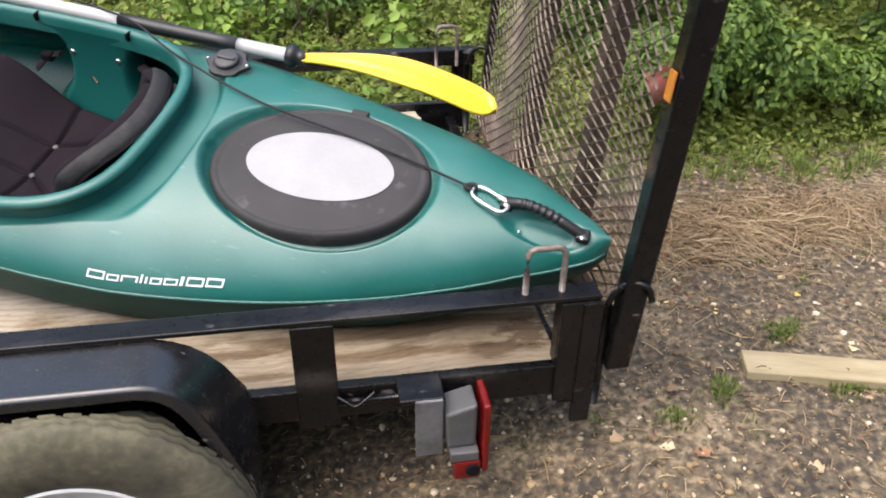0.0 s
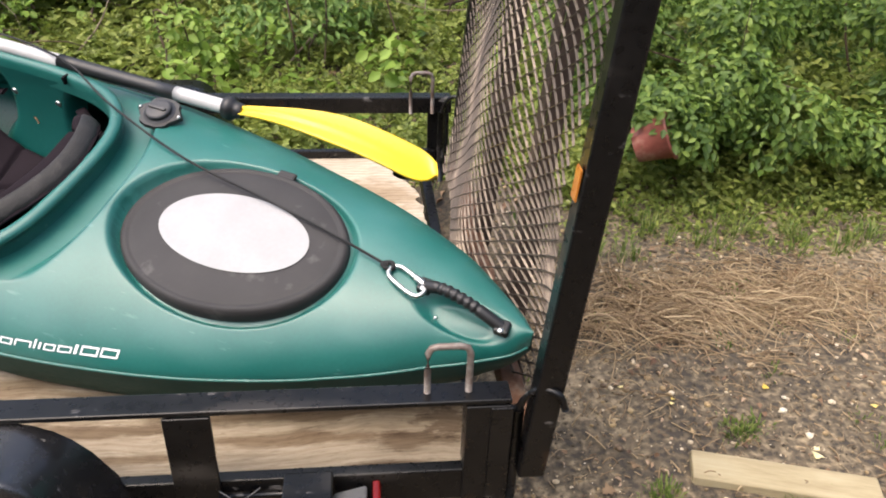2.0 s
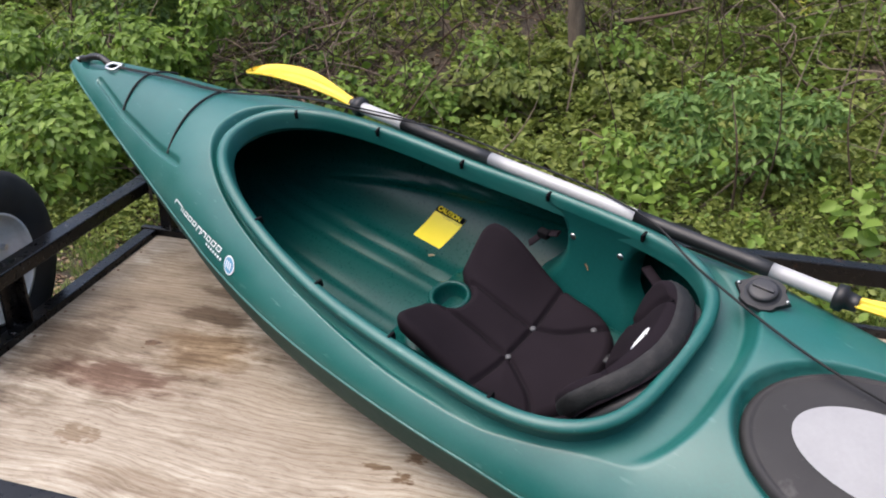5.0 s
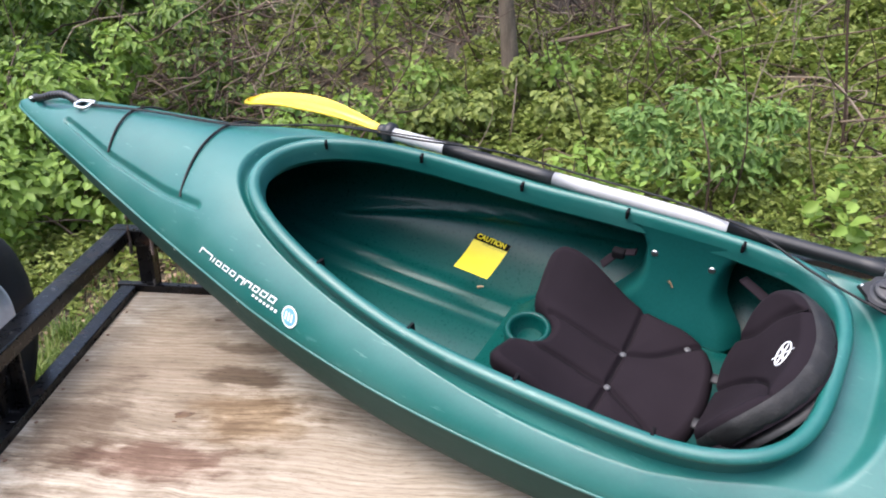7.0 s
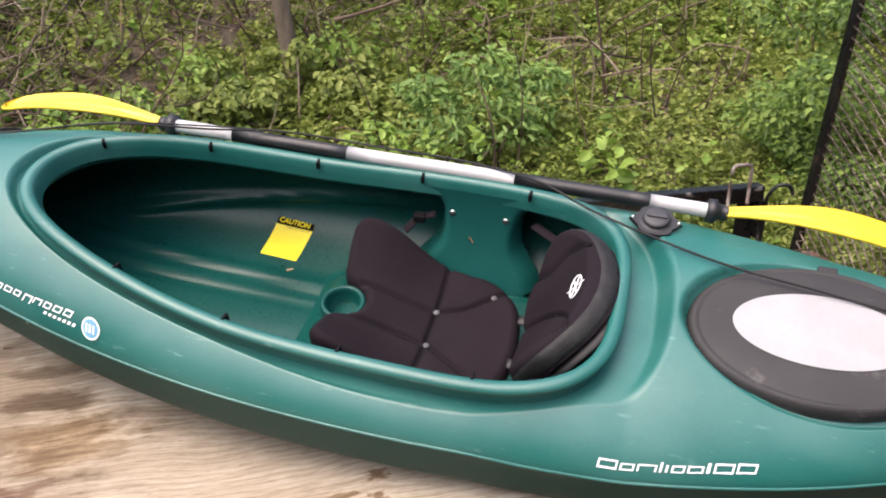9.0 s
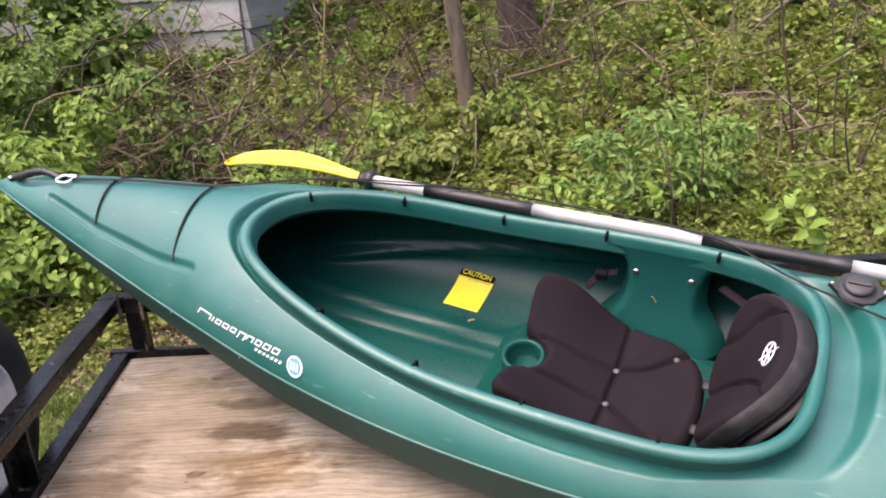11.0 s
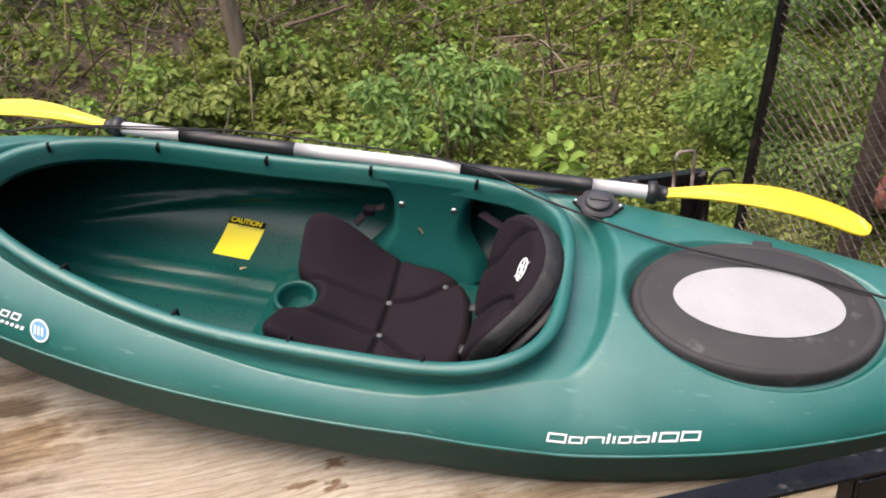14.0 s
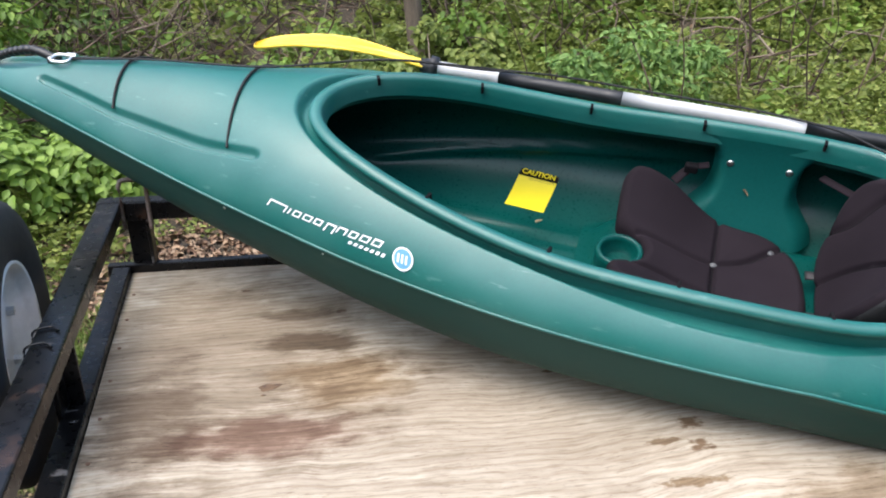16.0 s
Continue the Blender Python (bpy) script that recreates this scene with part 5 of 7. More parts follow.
    edge = [(i * m + m - 1, (i + 1) * m + m - 1, (i + 1) * m + m - 1 + n * m, i * m + m - 1 + n * m) for i in range(n - 1)]
    mesh_ob("fender", verts + inner, f + f2 + edge, M_FENDER, t, True, "glossy black steel fender")
    mesh_ob("fender_back", [(x + (-0.862 - x) * 0.03, Y0 - 0.004, z - 0.012) for x, z in prof] + [(x + (-0.862 - x) * 0.03, Y0 - 0.001, z - 0.012) for x, z in prof], [tuple(range(n)), tuple(range(2 * n - 1, n - 1, -1))], M_FRAME, t)
    # axle and road wheel
    bar("axle", [(-0.825, -0.10, 0.438), (-0.825, Y1 + 0.1, 0.438)], 0.024, M_FRAME, t, 12)
    road_wheel("wheel", Matrix.Translation((-0.825, Y0 - 0.085, 0.438)), 0.262, 0.125, M_TYRE, t)
    road_wheel("wheel", Matrix.Translation((-0.825, Y1 + 0.085, 0.438)), 0.262, 0.125, M_TYRE, t)
    # far fender
    verts = []
    for x, z in prof:
        for y in (Y1 + 0.006, Y1 + 0.08, Y1 + 0.14, Y1 + 0.15):
            verts.append((x, y, z - (0.03 if y > Y1 + 0.145 else 0)))
    mesh_ob("fender", verts, grid_faces(n, 4), M_FRAME, t, True, "black steel fender with rust")
    # tongue and jack side, out in front
    for sgn in (-1, 1):
        v, fc = tube([(X0 + 0.01, 0.63 + sgn * 0.42, 0.390), (X0 - 0.95, 0.63 + sgn * 0.05, 0.25)], 0.030, 4)
        mesh_ob("tongue_bar", v, fc, M_FRAME, t)
    # wire ties round the front rail
    for y in (0.560, 0.615):
        bar("wire_tie", spline([(X0 + skew(y) - 0.004, y, RAIL_LO + 0.004), (X0 + skew(y) - 0.002, y, RAIL_HI + 0.002), (X0 + skew(y) + 0.026, y + 0.010, RAIL_HI + 0.004), (X0 + skew(y) + 0.040, y - 0.004, RAIL_HI + 0.003)], 14), 0.0022, M_BLACKP, t, 6)
    # post that carries the spare wheel
    part("spare_mount", box((-2.525, 0.30, 0.386), (-2.480, 0.98, 0.424), 0.004), M_FRAME, t)
    part("spare_mount", box((-2.525, 0.630, 0.425), (-2.472, 0.680, 0.720), 0.004), M_FRAME, t)
    # tail lamp on its bracket
    br = thing("tail_lamp")
    br.parent = t
    part("bracket", box((-0.306, Y0 - 0.058, 0.484), (-0.260, Y0 - 0.052, 0.606), 0.003), M_ZINC, br, "bent grey steel bracket")
    part("bracket_arm", box((-0.330, Y0 - 0.051, 0.594), (-0.256, Y0 + 0.011, 0.604), 0.003), M_FRAME, br)
    bm = box((-0.254, Y0 - 0.062, 0.500), (-0.205, Y0 - 0.006, 0.578), 0.005)
    for v in bm.verts:
        # the housing leans back and its top slopes
        v.co.x += 0.10 * (v.co.z - 0.50) * (-0.4 if v.co.x < -0.22 else 0.1)
        if v.co.z > 0.55:
            v.co.z += 0.30 * (v.co.x + 0.256) - 0.004
    part("lamp_housing", bm, M_GREY, br, "faded grey wedge-shaped lamp housing")
    part("housing_lip", box((-0.250, Y0 - 0.075, 0.478), (-0.202, Y0 - 0.008, 0.4985), 0.003), M_GREY, br)
    part("red_lens", box((-0.1965, Y0 - 0.074, 0.448), (-0.184, Y0 - 0.004, 0.596), 0.004), M_REDLENS, br, "red plastic side lens")
    part("red_lens", box((-0.243, Y0 - 0.076, 0.436), (-0.1975, Y0 - 0.006, 0.4765), 0.005), M_REDLENS, br, "red plastic lower lens")
    bm = bmesh.new()
    bmesh.ops.create_cone(bm, cap_ends=True, segments=20, radius1=0.013, radius2=0.011, depth=0.004, matrix=Matrix.Translation((-0.212, Y0 - 0.078, 0.458)) @ Matrix.Rotation(radians(90), 4, "X"))
    part("lens_boss", bm, M_SEAM, br, "dark round boss on the lens")
    # slack wire under the frame
    bar("wire", spline([(-0.428, Y0 + 0.001, 0.582), (-0.414, Y0 - 0.004, 0.574), (-0.400, Y0 - 0.004, 0.562), (-0.384, Y0 - 0.004, 0.573), (-0.366, Y0 + 0.002, 0.584)], 30), 0.0012, M_GREY, t, 6)
    bar("frame_flange", [(-0.430, Y0 + 0.004, 0.566), (-0.270, Y0 + 0.004, 0.566)], 0.006, M_FRAME, t, 6)
    build_gate(t)
    # latch rods at the two rear corners
    for y in (Y0 + 0.012, Y1 - 0.10):
        bar("latch_rod", spline([(0.020, y, 0.60), (0.022, y, 0.70), (0.030, y - 0.008, 0.742), (0.052, y - 0.018, 0.766), (0.075, y - 0.030, 0.762), (0.084, y - 0.034, 0.738)], 30), 0.0055, M_FRAME, t, 8, label="bent dark steel latch rod")
        bar("latch_tube", [(0.022, y, 0.50), (0.022, y, 0.715)], 0.010, M_FRAME, t, 10)
    return t


def road_wheel(name, m, R, width, tyre_mat, parent=None, label=""):
    """A wheel whose axle runs along its own y."""
    w = thing(name, m)
    if parent:
        w.parent = parent
    if label:
        tagged(w, label=label)
    hw = width / 2
    r0 = R * 0.56
    prof = [(r0, -hw * 0.80), (r0 + 0.02, -hw * 0.95), (R * 0.80, -hw * 1.02), (R * 0.93, -hw * 0.96), (R * 0.985, -hw * 0.80)]
    tread = []
    k = 7
    for i in range(k):
        a = -0.74 + 1.48 * i / k
        b = -0.74 + 1.48 * (i + 1) / k
        tread += [(R * 1.0, hw * (a + 0.03)), (R * 1.0, hw * (b - 0.07)), (R * 0.968, hw * (b - 0.05)), (R * 0.968, hw * (b + 0.005))]
    prof = prof + tread[:-2] + [(r, -y) for r, y in reversed(prof)]
    n = 96
    verts = []
    for i in range(n):
        an = 2 * math.pi * i / n
        for j, (r, y) in enumerate(prof):
            yy = y + (0.0035 * (1 if i % 2 else -1) if 5 <= j < len(prof) - 5 else 0)
            verts.append((r * math.cos(an), yy, r * math.sin(an)))
    mesh_ob("tyre", verts, grid_faces(n, len(prof), True, False), tyre_mat, w, True, "worn black rubber tyre" if tyre_mat is M_TYRE2 else "rubber tyre green with dried mud")
    rp = [(0.0, -hw * 0.35), (R * 0.20, -hw * 0.38), (R * 0.24, -hw * 0.30), (R * 0.38, -hw * 0.30), (R * 0.47, -hw * 0.55), (R * 0.53, -hw * 0.60), (R * 0.545, -hw * 0.86), (R * 0.575, -hw * 0.90), (R * 0.575, hw * 0.80)]
    verts = [(r * math.cos(2 * math.pi * i / 64), y, r * math.sin(2 * math.pi * i / 64)) for i in range(64) for r, y in rp]
    mesh_ob("rim", verts, grid_faces(64, len(rp), True, False), M_RIM, w, True, "white painted steel rim")
    for i in range(5):
        an = 2 * math.pi * (i + 0.3) / 5
        bm = bmesh.new()
        bmesh.ops.create_cone(bm, cap_ends=True, segments=6, radius1=0.010, radius2=0.009, depth=0.016, matrix=Matrix.Translation((R * 0.31 * math.cos(an), -hw * 0.38, R * 0.31 * math.sin(an))) @ Matrix.Rotation(radians(90), 4, "X"))
        part("wheel_nut", bm, M_STEEL, w)
    return w


GX, GLEAN, GZ0, GZ1, GY0, GY1 = 0.028, 0.078, 0.590, 1.78, -0.046, 1.062


def gate_x(z):
    return GX + GLEAN * (z - GZ0)


def mesh_bulge(y, z):
    a = (y - GY0) / (GY1 - GY0)
    # pushed out where the stern rests against it
    dent = 0.060 * np.exp(-((y - 0.09) / 0.15) ** 2 - ((z - 0.74) / 0.17) ** 2)
    return dent + 0.016 * np.sin(9.0 * a + 0.6) + 0.012 * np.sin(5.0 * z + 3 * a) - 0.014 * np.sin(math.pi * a) + 0.004 * np.sin(21 * z + 4 * a)


def build_gate(t):
    g = thing("ramp_gate")
    g.parent = t

    def upright(y0, y1, x0=0.0, depth=0.042, name="gate_tube", mt=M_FRAME, z0=GZ0, label=""):
        bm = box((x0, y0, z0), (x0 + depth, y1, GZ1), 0.004)
        for v in bm.verts:
            v.co.x += gate_x(v.co.z)
        part(name, bm, mt, g, label)
    upright(GY0, GY0 + 0.036, label="black square steel gate tube")
    upright(GY1 - 0.026, GY1, 0.0, 0.020, label="thin black steel gate angle")
    upright(0.270, 0.312, 0.022, 0.006, "gate_bar", M_RUST2, label="rust-brown flat steel bar")
    upright(0.270, 0.276, 0.029, 0.030, "gate_bar", M_RUST2)
    upright(0.655, 0.697, 0.022, 0.006, "gate_bar", M_RUST2, label="rust-brown flat steel bar")
    upright(0.655, 0.661, 0.029, 0.030, "gate_bar", M_RUST2)
    for z, mt in ((GZ0 + 0.004, M_RUST), (GZ1 - 0.05, M_FRAME)):
        bm = box((0, GY0 + 0.048, z), (0.040, GY1 - 0.042, z + 0.036), 0.003)
        for v in bm.verts:
            v.co.x += gate_x(v.co.z)
        part("gate_rail", bm, mt, g)
    # orange reflector on the tube
    bm = box((-0.004, GY0 + 0.006, 1.069), (-0.001, GY0 + 0.027, 1.113), 0.001)
    for v in bm.verts:
        v.co.x += gate_x(v.co.z) - 0.001
    part("reflector", bm, M_ORANGE, g, "orange reflector strip")
    # expanded metal sheet, wavy: zigzag strands that meet in long diamonds
    ya, yb, za, zb = GY0 + 0.038, GY1 - 0.042, GZ0 + 0.03, GZ1 - 0.03
    ny, swd = 44, 0.027
    nz = int((zb - za) / (swd / 2))
    yy = np.linspace(ya, yb, ny)
    V, F = [], []
    for j in range(nz):
        z0 = za + j * swd / 2
        i0 = len(V)
        for i, y in enumerate(yy):
            z = z0 + (1 if (i + j) % 2 else -1) * swd / 4 * 0.94 + 0.006 * math.sin(6 * y + 2 * z0)
            x = gate_x(z) - 0.012 + float(mesh_bulge(y, z))
            for sx, sz in ((-1, -1), (1, -1), (1, 1), (-1, 1)):
                V.append((x + 0.0017 * sx, y, z + 0.0008 * sz + 0.0006 * sx))
        for i in range(ny - 1):
            for q in range(4):
                F.append((i0 + i * 4 + q, i0 + i * 4 + (q + 1) % 4, i0 + (i + 1) * 4 + (q + 1) % 4, i0 + (i + 1) * 4 + q))
    mesh_ob("wire_mesh", V, F, M_MESH, g, False, "wavy brown expanded steel mesh")


build_trailer()
sp = road_wheel("spare_wheel", Matrix.Translation((-2.408, 0.665, 0.690)) @ Matrix.Rotation(radians(99), 4, "Z"), 0.250, 0.125, M_TYRE2)
tagged(sp, "black spare tyre on white rim at the front rail", "wheel")


# ---- plants and ground litter ----
RNG = np.random.RandomState(7)


def leaves(centres, size, normal, heading, width=0.62, fold=0.18, droop=0.15):
    """Vertices and faces of many leaves: two halves folded at the midrib, six corners each."""
    c = np.asarray(centres, float)
    n = len(c)
    size = np.broadcast_to(size, n)[:, None]
    nz = normal / np.linalg.norm(normal, axis=1, keepdims=True)
    h = heading - nz * np.sum(heading * nz, 1, keepdims=True)
    h = h / np.maximum(np.linalg.norm(h, axis=1, keepdims=True), 1e-6)
    s = np.cross(nz, h)
    shape = ((-0.5, 0, 0), (-0.15, 0.5, 1), (0.22, 0.40, 0.8), (0.5, 0, -1.0), (0.22, -0.40, 0.8), (-0.15, -0.5, 1))
    v = np.empty((n, 6, 3))
    for i, (a, b, f) in enumerate(shape):
        lift = fold * abs(b) - (droop if i == 3 else 0)
        v[:, i] = c + size * (a * h + b * width * s + lift * nz)
    base = np.arange(n)[:, None] * 6
    faces = np.concatenate([base + np.array([[0, 1, 2, 3]]), base + np.array([[0, 3, 4, 5]])])
    return v.reshape(-1, 3), faces


def raw_mesh(name, verts, faces, material, parent=None, smooth=False):
    """One mesh from arrays; every face has the same number of corners."""
    verts, faces = np.asarray(verts, np.float32), np.asarray(faces, np.int32)
    me = bpy.data.meshes.new(name)
    k = faces.shape[1]
    me.vertices.add(len(verts))
    me.vertices.foreach_set("co", verts.ravel())
    me.loops.add(faces.size)
    me.loops.foreach_set("vertex_index", faces.ravel())
    me.polygons.add(len(faces))
    me.polygons.foreach_set("loop_start", np.arange(len(faces), dtype=np.int32) * k)
    me.update(calc_edges=True)
    me.validate()
    me.materials.append(material)
    if smooth:
        me.shade_smooth()
    ob = new(name, me)
    if parent:
        ob.parent = parent
    return ob


def whorls(px, py, pz, per, size, spread, rise=0.35):
    """Leafy tops: a ring of leaves about each point."""
    n = len(px)
    c = np.repeat(np.stack([px, py, pz], 1), per, 0)
    an = np.tile(np.arange(per) * 2.399, n) + np.repeat(RNG.uniform(0, 6.28, n), per)
    q = np.tile((np.arange(per) + 0.6) / per, n)
    hd = np.stack([np.cos(an), np.sin(an), rise - 0.8 * q * rise * 2 + RNG.normal(0, 0.18, n * per)], 1)
    sz = np.repeat(size, per) * RNG.uniform(0.40, 1.25, n * per) * (0.55 + 0.55 * q)
    c = c + hd * (sz * 0.55)[:, None]
    c[:, 2] -= q * np.repeat(spread, per)
    nz = np.stack([-0.45 * np.cos(an), -0.45 * np.sin(an), np.full(n * per, 0.9)], 1) + RNG.normal(0, 0.46, (n * per, 3))
    return c, sz, nz, hd


def edge_y(x):
    """Where the weeds begin."""
    return 1.36 - 0.52 * sstep(0.0, 0.5, x) + 0.10 * hnoise(x, x * 0.3, 2.0, 4) + 0.25 * (1 - sstep(-3.2, -2.0, x))


def build_ground_cover():
    V, F, k = [], [], 0
    # (x range, y range, plants per square metre, leaf size, leaves each, height)
    for x0, x1, y0, y1, dens, leaf, per, high in ((0.15, 2.5, 0.80, 1.75, 1500, 0.040, 8, 0.30), (-5.2, 2.6, 0.75, 2.6, 1500, 0.040, 8, 0.13), (-5.5, 3.4, 2.6, 4.2, 1250, 0.058, 8, 0.17), (-7.0, 5.0, 4.2, 7.0, 520, 0.066, 8, 0.26), (-10, 8, 7.0, 12.0, 70, 0.13, 8, 0.5)):
        n = int(dens * (x1 - x0) * (y1 - y0))
        x, y = RNG.uniform(x0, x1, n), RNG.uniform(y0, y1, n)
        thick = 0.5 + 0.5 * hnoise(x, y, 1.3, 2.0)
        keep = (y > edge_y(x) + RNG.uniform(-0.04, 0.10, n)) & (RNG.uniform(0, 1, n) < 0.30 + 0.95 * thick)
        # bare leafy hollow under the brush
        bare = np.exp(-(((x + 2.1) / 0.9) ** 2 + ((y - 3.9) / 0.8) ** 2)) + 1.12 * np.exp(-(((x + 2.20) / 0.78) ** 4 + ((y - 1.85) / 0.66) ** 4)) + 0.6 * np.exp(-(((x - 0.25) / 0.35) ** 2 + ((y - 3.6) / 0.3) ** 2)) + 0.5 * np.exp(-(((x + 0.9) / 0.3) ** 2 + ((y - 3.2) / 0.5) ** 2))
        keep &= RNG.uniform(0, 1, n) > bare * 0.9
        x, y, thick = x[keep], y[keep], thick[keep]
        grow = sstep(0, 0.5, y - edge_y(x))
        z = ground_z(x, y) + 0.02 + high * grow * (0.15 + 1.1 * thick ** 1.5) * RNG.uniform(0.3, 1.25, len(x))
        sz = leaf * RNG.uniform(0.7, 1.3, len(x)) * (0.6 + 0.4 * grow)
        c, s, nz, hd = whorls(x, y, z, per, sz, np.full(len(x), 0.045 + high * 0.2))
        v, f = leaves(c, s, nz, hd)
        V.append(v)
        F.append(f + k)
        k += len(v)
    # larger broad-leaved weeds in patches
    n = 3000
    x, y = RNG.uniform(-5.5, 3.2, n), RNG.uniform(1.1, 5.6, n)
    keep = (y > edge_y(x) + 0.12) & ((x > -1.4) | (x < -3.1) | (y > 2.6)) & (hnoise(x, y, 1.9, 9.0) > RNG.uniform(-0.3, 0.9, n))
    x, y = x[keep], y[keep]
    z = ground_z(x, y) + RNG.uniform(0.08, 0.34, len(x)) * sstep(0, 0.6, y - edge_y(x)) + 0.03
    c, s, nz, hd = whorls(x, y, z, 7, 0.060 * RNG.uniform(0.7, 1.35, len(x)), np.full(len(x), 0.09), 0.6)
    v, f = leaves(c, s, nz, hd, 0.66)
    big = raw_mesh("broadleaf_weeds", v, f, M_LEAF3)
    tagged(big, "patches of bright broad-leaved weeds", "weeds", kind="stuff")
    ob = raw_mesh("ground_cover", np.concatenate(V), np.concatenate(F), M_LEAF)
    tagged(ob, "dense green weeds and creeping leaves on a bank", "weeds", kind="stuff")


def build_grass():
    V, F, k = [], [], 0
    spots = []
    for n, x0, x1, y0, y1, h in ((150, 0.22, 2.6, 0.86, 1.20, 0.045), (150, -2.4, 0.4, 1.35, 1.75, 0.09), (46, -0.4, 1.6, -0.8, 0.8, 0.016), (150, -3.4, -2.2, 1.5, 2.1, 0.05), (90, -2.86, -2.50, 1.30, 1.72, 0.075), (60, -3.3, -2.4, 0.9, 1.5, 0.03), (30, -2.3, -0.9, -0.5, -0.2, 0.03)):
        for _ in range(n):
            spots.append((RNG.uniform(x0, x1), RNG.uniform(y0, y1), h * RNG.uniform(0.6, 1.4)))
    # single tufts in the yard
    for x, y in ((0.568, 0.020), (0.60, 0.012), (0.676, -0.093), (0.70, -0.10), (0.318, 0.042), (0.33, 0.06), (0.20, 0.0), (0.53, 0.20), (0.56, 0.21)):
        spots += [(x + RNG.normal(0, 0.012), y + RNG.normal(0, 0.008), 0.020) for _ in range(4)]
    for x, y, h in spots:
        m = RNG.randint(14, 26)
        an = RNG.uniform(0, 6.28, m)
        lean = RNG.uniform(0.1, 0.9, m)
        r = RNG.uniform(0, 0.035, m)
        bx, by = x + r * np.cos(an), y + r * np.sin(an)
        bz = ground_z(bx, by)
        hh = h * RNG.uniform(0.5, 1.2, m)
        w = 0.0016 + 0.012 * hh
        d = np.stack([np.cos(an), np.sin(an)], 1)
        s = np.stack([-d[:, 1], d[:, 0]], 1)
        v = np.empty((m, 4, 3))
        tip = np.stack([bx + d[:, 0] * lean * hh, by + d[:, 1] * lean * hh, bz + hh * (1 - 0.35 * lean)], 1)
        midp = np.stack([bx + d[:, 0] * lean * hh * 0.35, by + d[:, 1] * lean * hh * 0.35, bz + hh * 0.6], 1)
        v[:, 0] = np.stack([bx, by, bz - 0.004], 1)
        v[:, 1, :2], v[:, 1, 2] = midp[:, :2] + s * w[:, None], midp[:, 2]
        v[:, 2] = tip
        v[:, 3, :2], v[:, 3, 2] = midp[:, :2] - s * w[:, None], midp[:, 2]
        V.append(v.reshape(-1, 3))
        F.append(np.arange(m * 4).reshape(m, 4) + k)
        k += m * 4
    ob = raw_mesh("grass", np.concatenate(V), np.concatenate(F), M_GRASS)
    tagged(ob, "thin tufts of green grass at the soil's edge", "grass", kind="stuff")


def blob_leaves(centres, radii, n, leaf, out=0.8):
    """Leaves on the outer shells of several uneven lobes."""
    centres, radii = np.asarray(centres, float), np.asarray(radii, float)
    i = RNG.randint(0, len(centres), n)
    d = RNG.normal(size=(n, 3))
    d /= np.linalg.norm(d, axis=1, keepdims=True)
    r = RNG.uniform(0.35, 1.0, n) ** 0.5 * (1 + 0.22 * np.sin(5 * d[:, 0] + 3 * d[:, 2] + i))
    c = centres[i] + d * radii[i] * r[:, None]
    nz = d * 0.5 + np.array((0, -0.25, 0.75)) + RNG.normal(0, 0.35, (n, 3))
    hd = d * out + RNG.normal(0, 0.5, (n, 3)) + np.array((0, 0, -0.25))
    return c, leaf * RNG.uniform(0.55, 1.25, n), nz, hd


def shrub(name, label, base, lobes, n, leaf, material, stems=9, width=0.62):
    t = thing(name, Matrix.Translation(base), label, "shrub")
    b = np.array(base)
    cs, rs = np.array([l[:3] for l in lobes]) - b, np.array([l[3:] for l in lobes])
    SV, SF, k = [], [], 0
    for i in range(stems):
        c = cs[i % len(cs)] + RNG.normal(0, 0.35, 3) * rs[i % len(cs)]
        foot = np.array((RNG.normal(0, 0.10), RNG.normal(0, 0.10), -0.03))
        mid = (foot + c) / 2 + RNG.normal(0, 0.07, 3)
        v, f = tube(spline([foot, mid, c], 8), list(np.linspace(0.007, 0.002, 8)), 5)
        f = [q for q in f if len(q) == 4]
        SV += [tuple(q) for q in v]
        SF += [tuple(j + k for j in q) for q in f]
        k += len(v)
    raw_mesh("stem", SV, SF, M_TWIG, t)
    c, s, nz, hd = blob_leaves(cs, rs, n, leaf)
    up = c[:, 2] + b[2] > ground_z(c[:, 0] + b[0], c[:, 1] + b[1]) + 0.02
    v, f = leaves(c[up], s[up], nz[up], hd[up], width)
    raw_mesh("foliage", v, f, material, t)
    return t


def gz(x, y):
    return float(ground_z(x, y))


def lobes_in(n, x0, x1, y0, y1, z0, z1, r0, r1, seed):
    """Small uneven lobes that fill a mound, lower towards its sides."""
    r = np.random.RandomState(seed)
    out = []
    for _ in range(n):
        x, y = r.uniform(x0, x1), r.uniform(y0, y1)
        side = 1 - abs(2 * (x - x0) / (x1 - x0) - 1) ** 2.5
        front = 0.35 + 0.65 * (y - y0) / (y1 - y0)
        z = z0 + (z1 - z0) * r.uniform(0, 1) * (0.4 + 0.6 * side) * front
        q = r.uniform(r0, r1)
        out.append((x, y, z, q * r.uniform(0.8, 1.5), q, q * r.uniform(0.55, 1.0)))
    return out


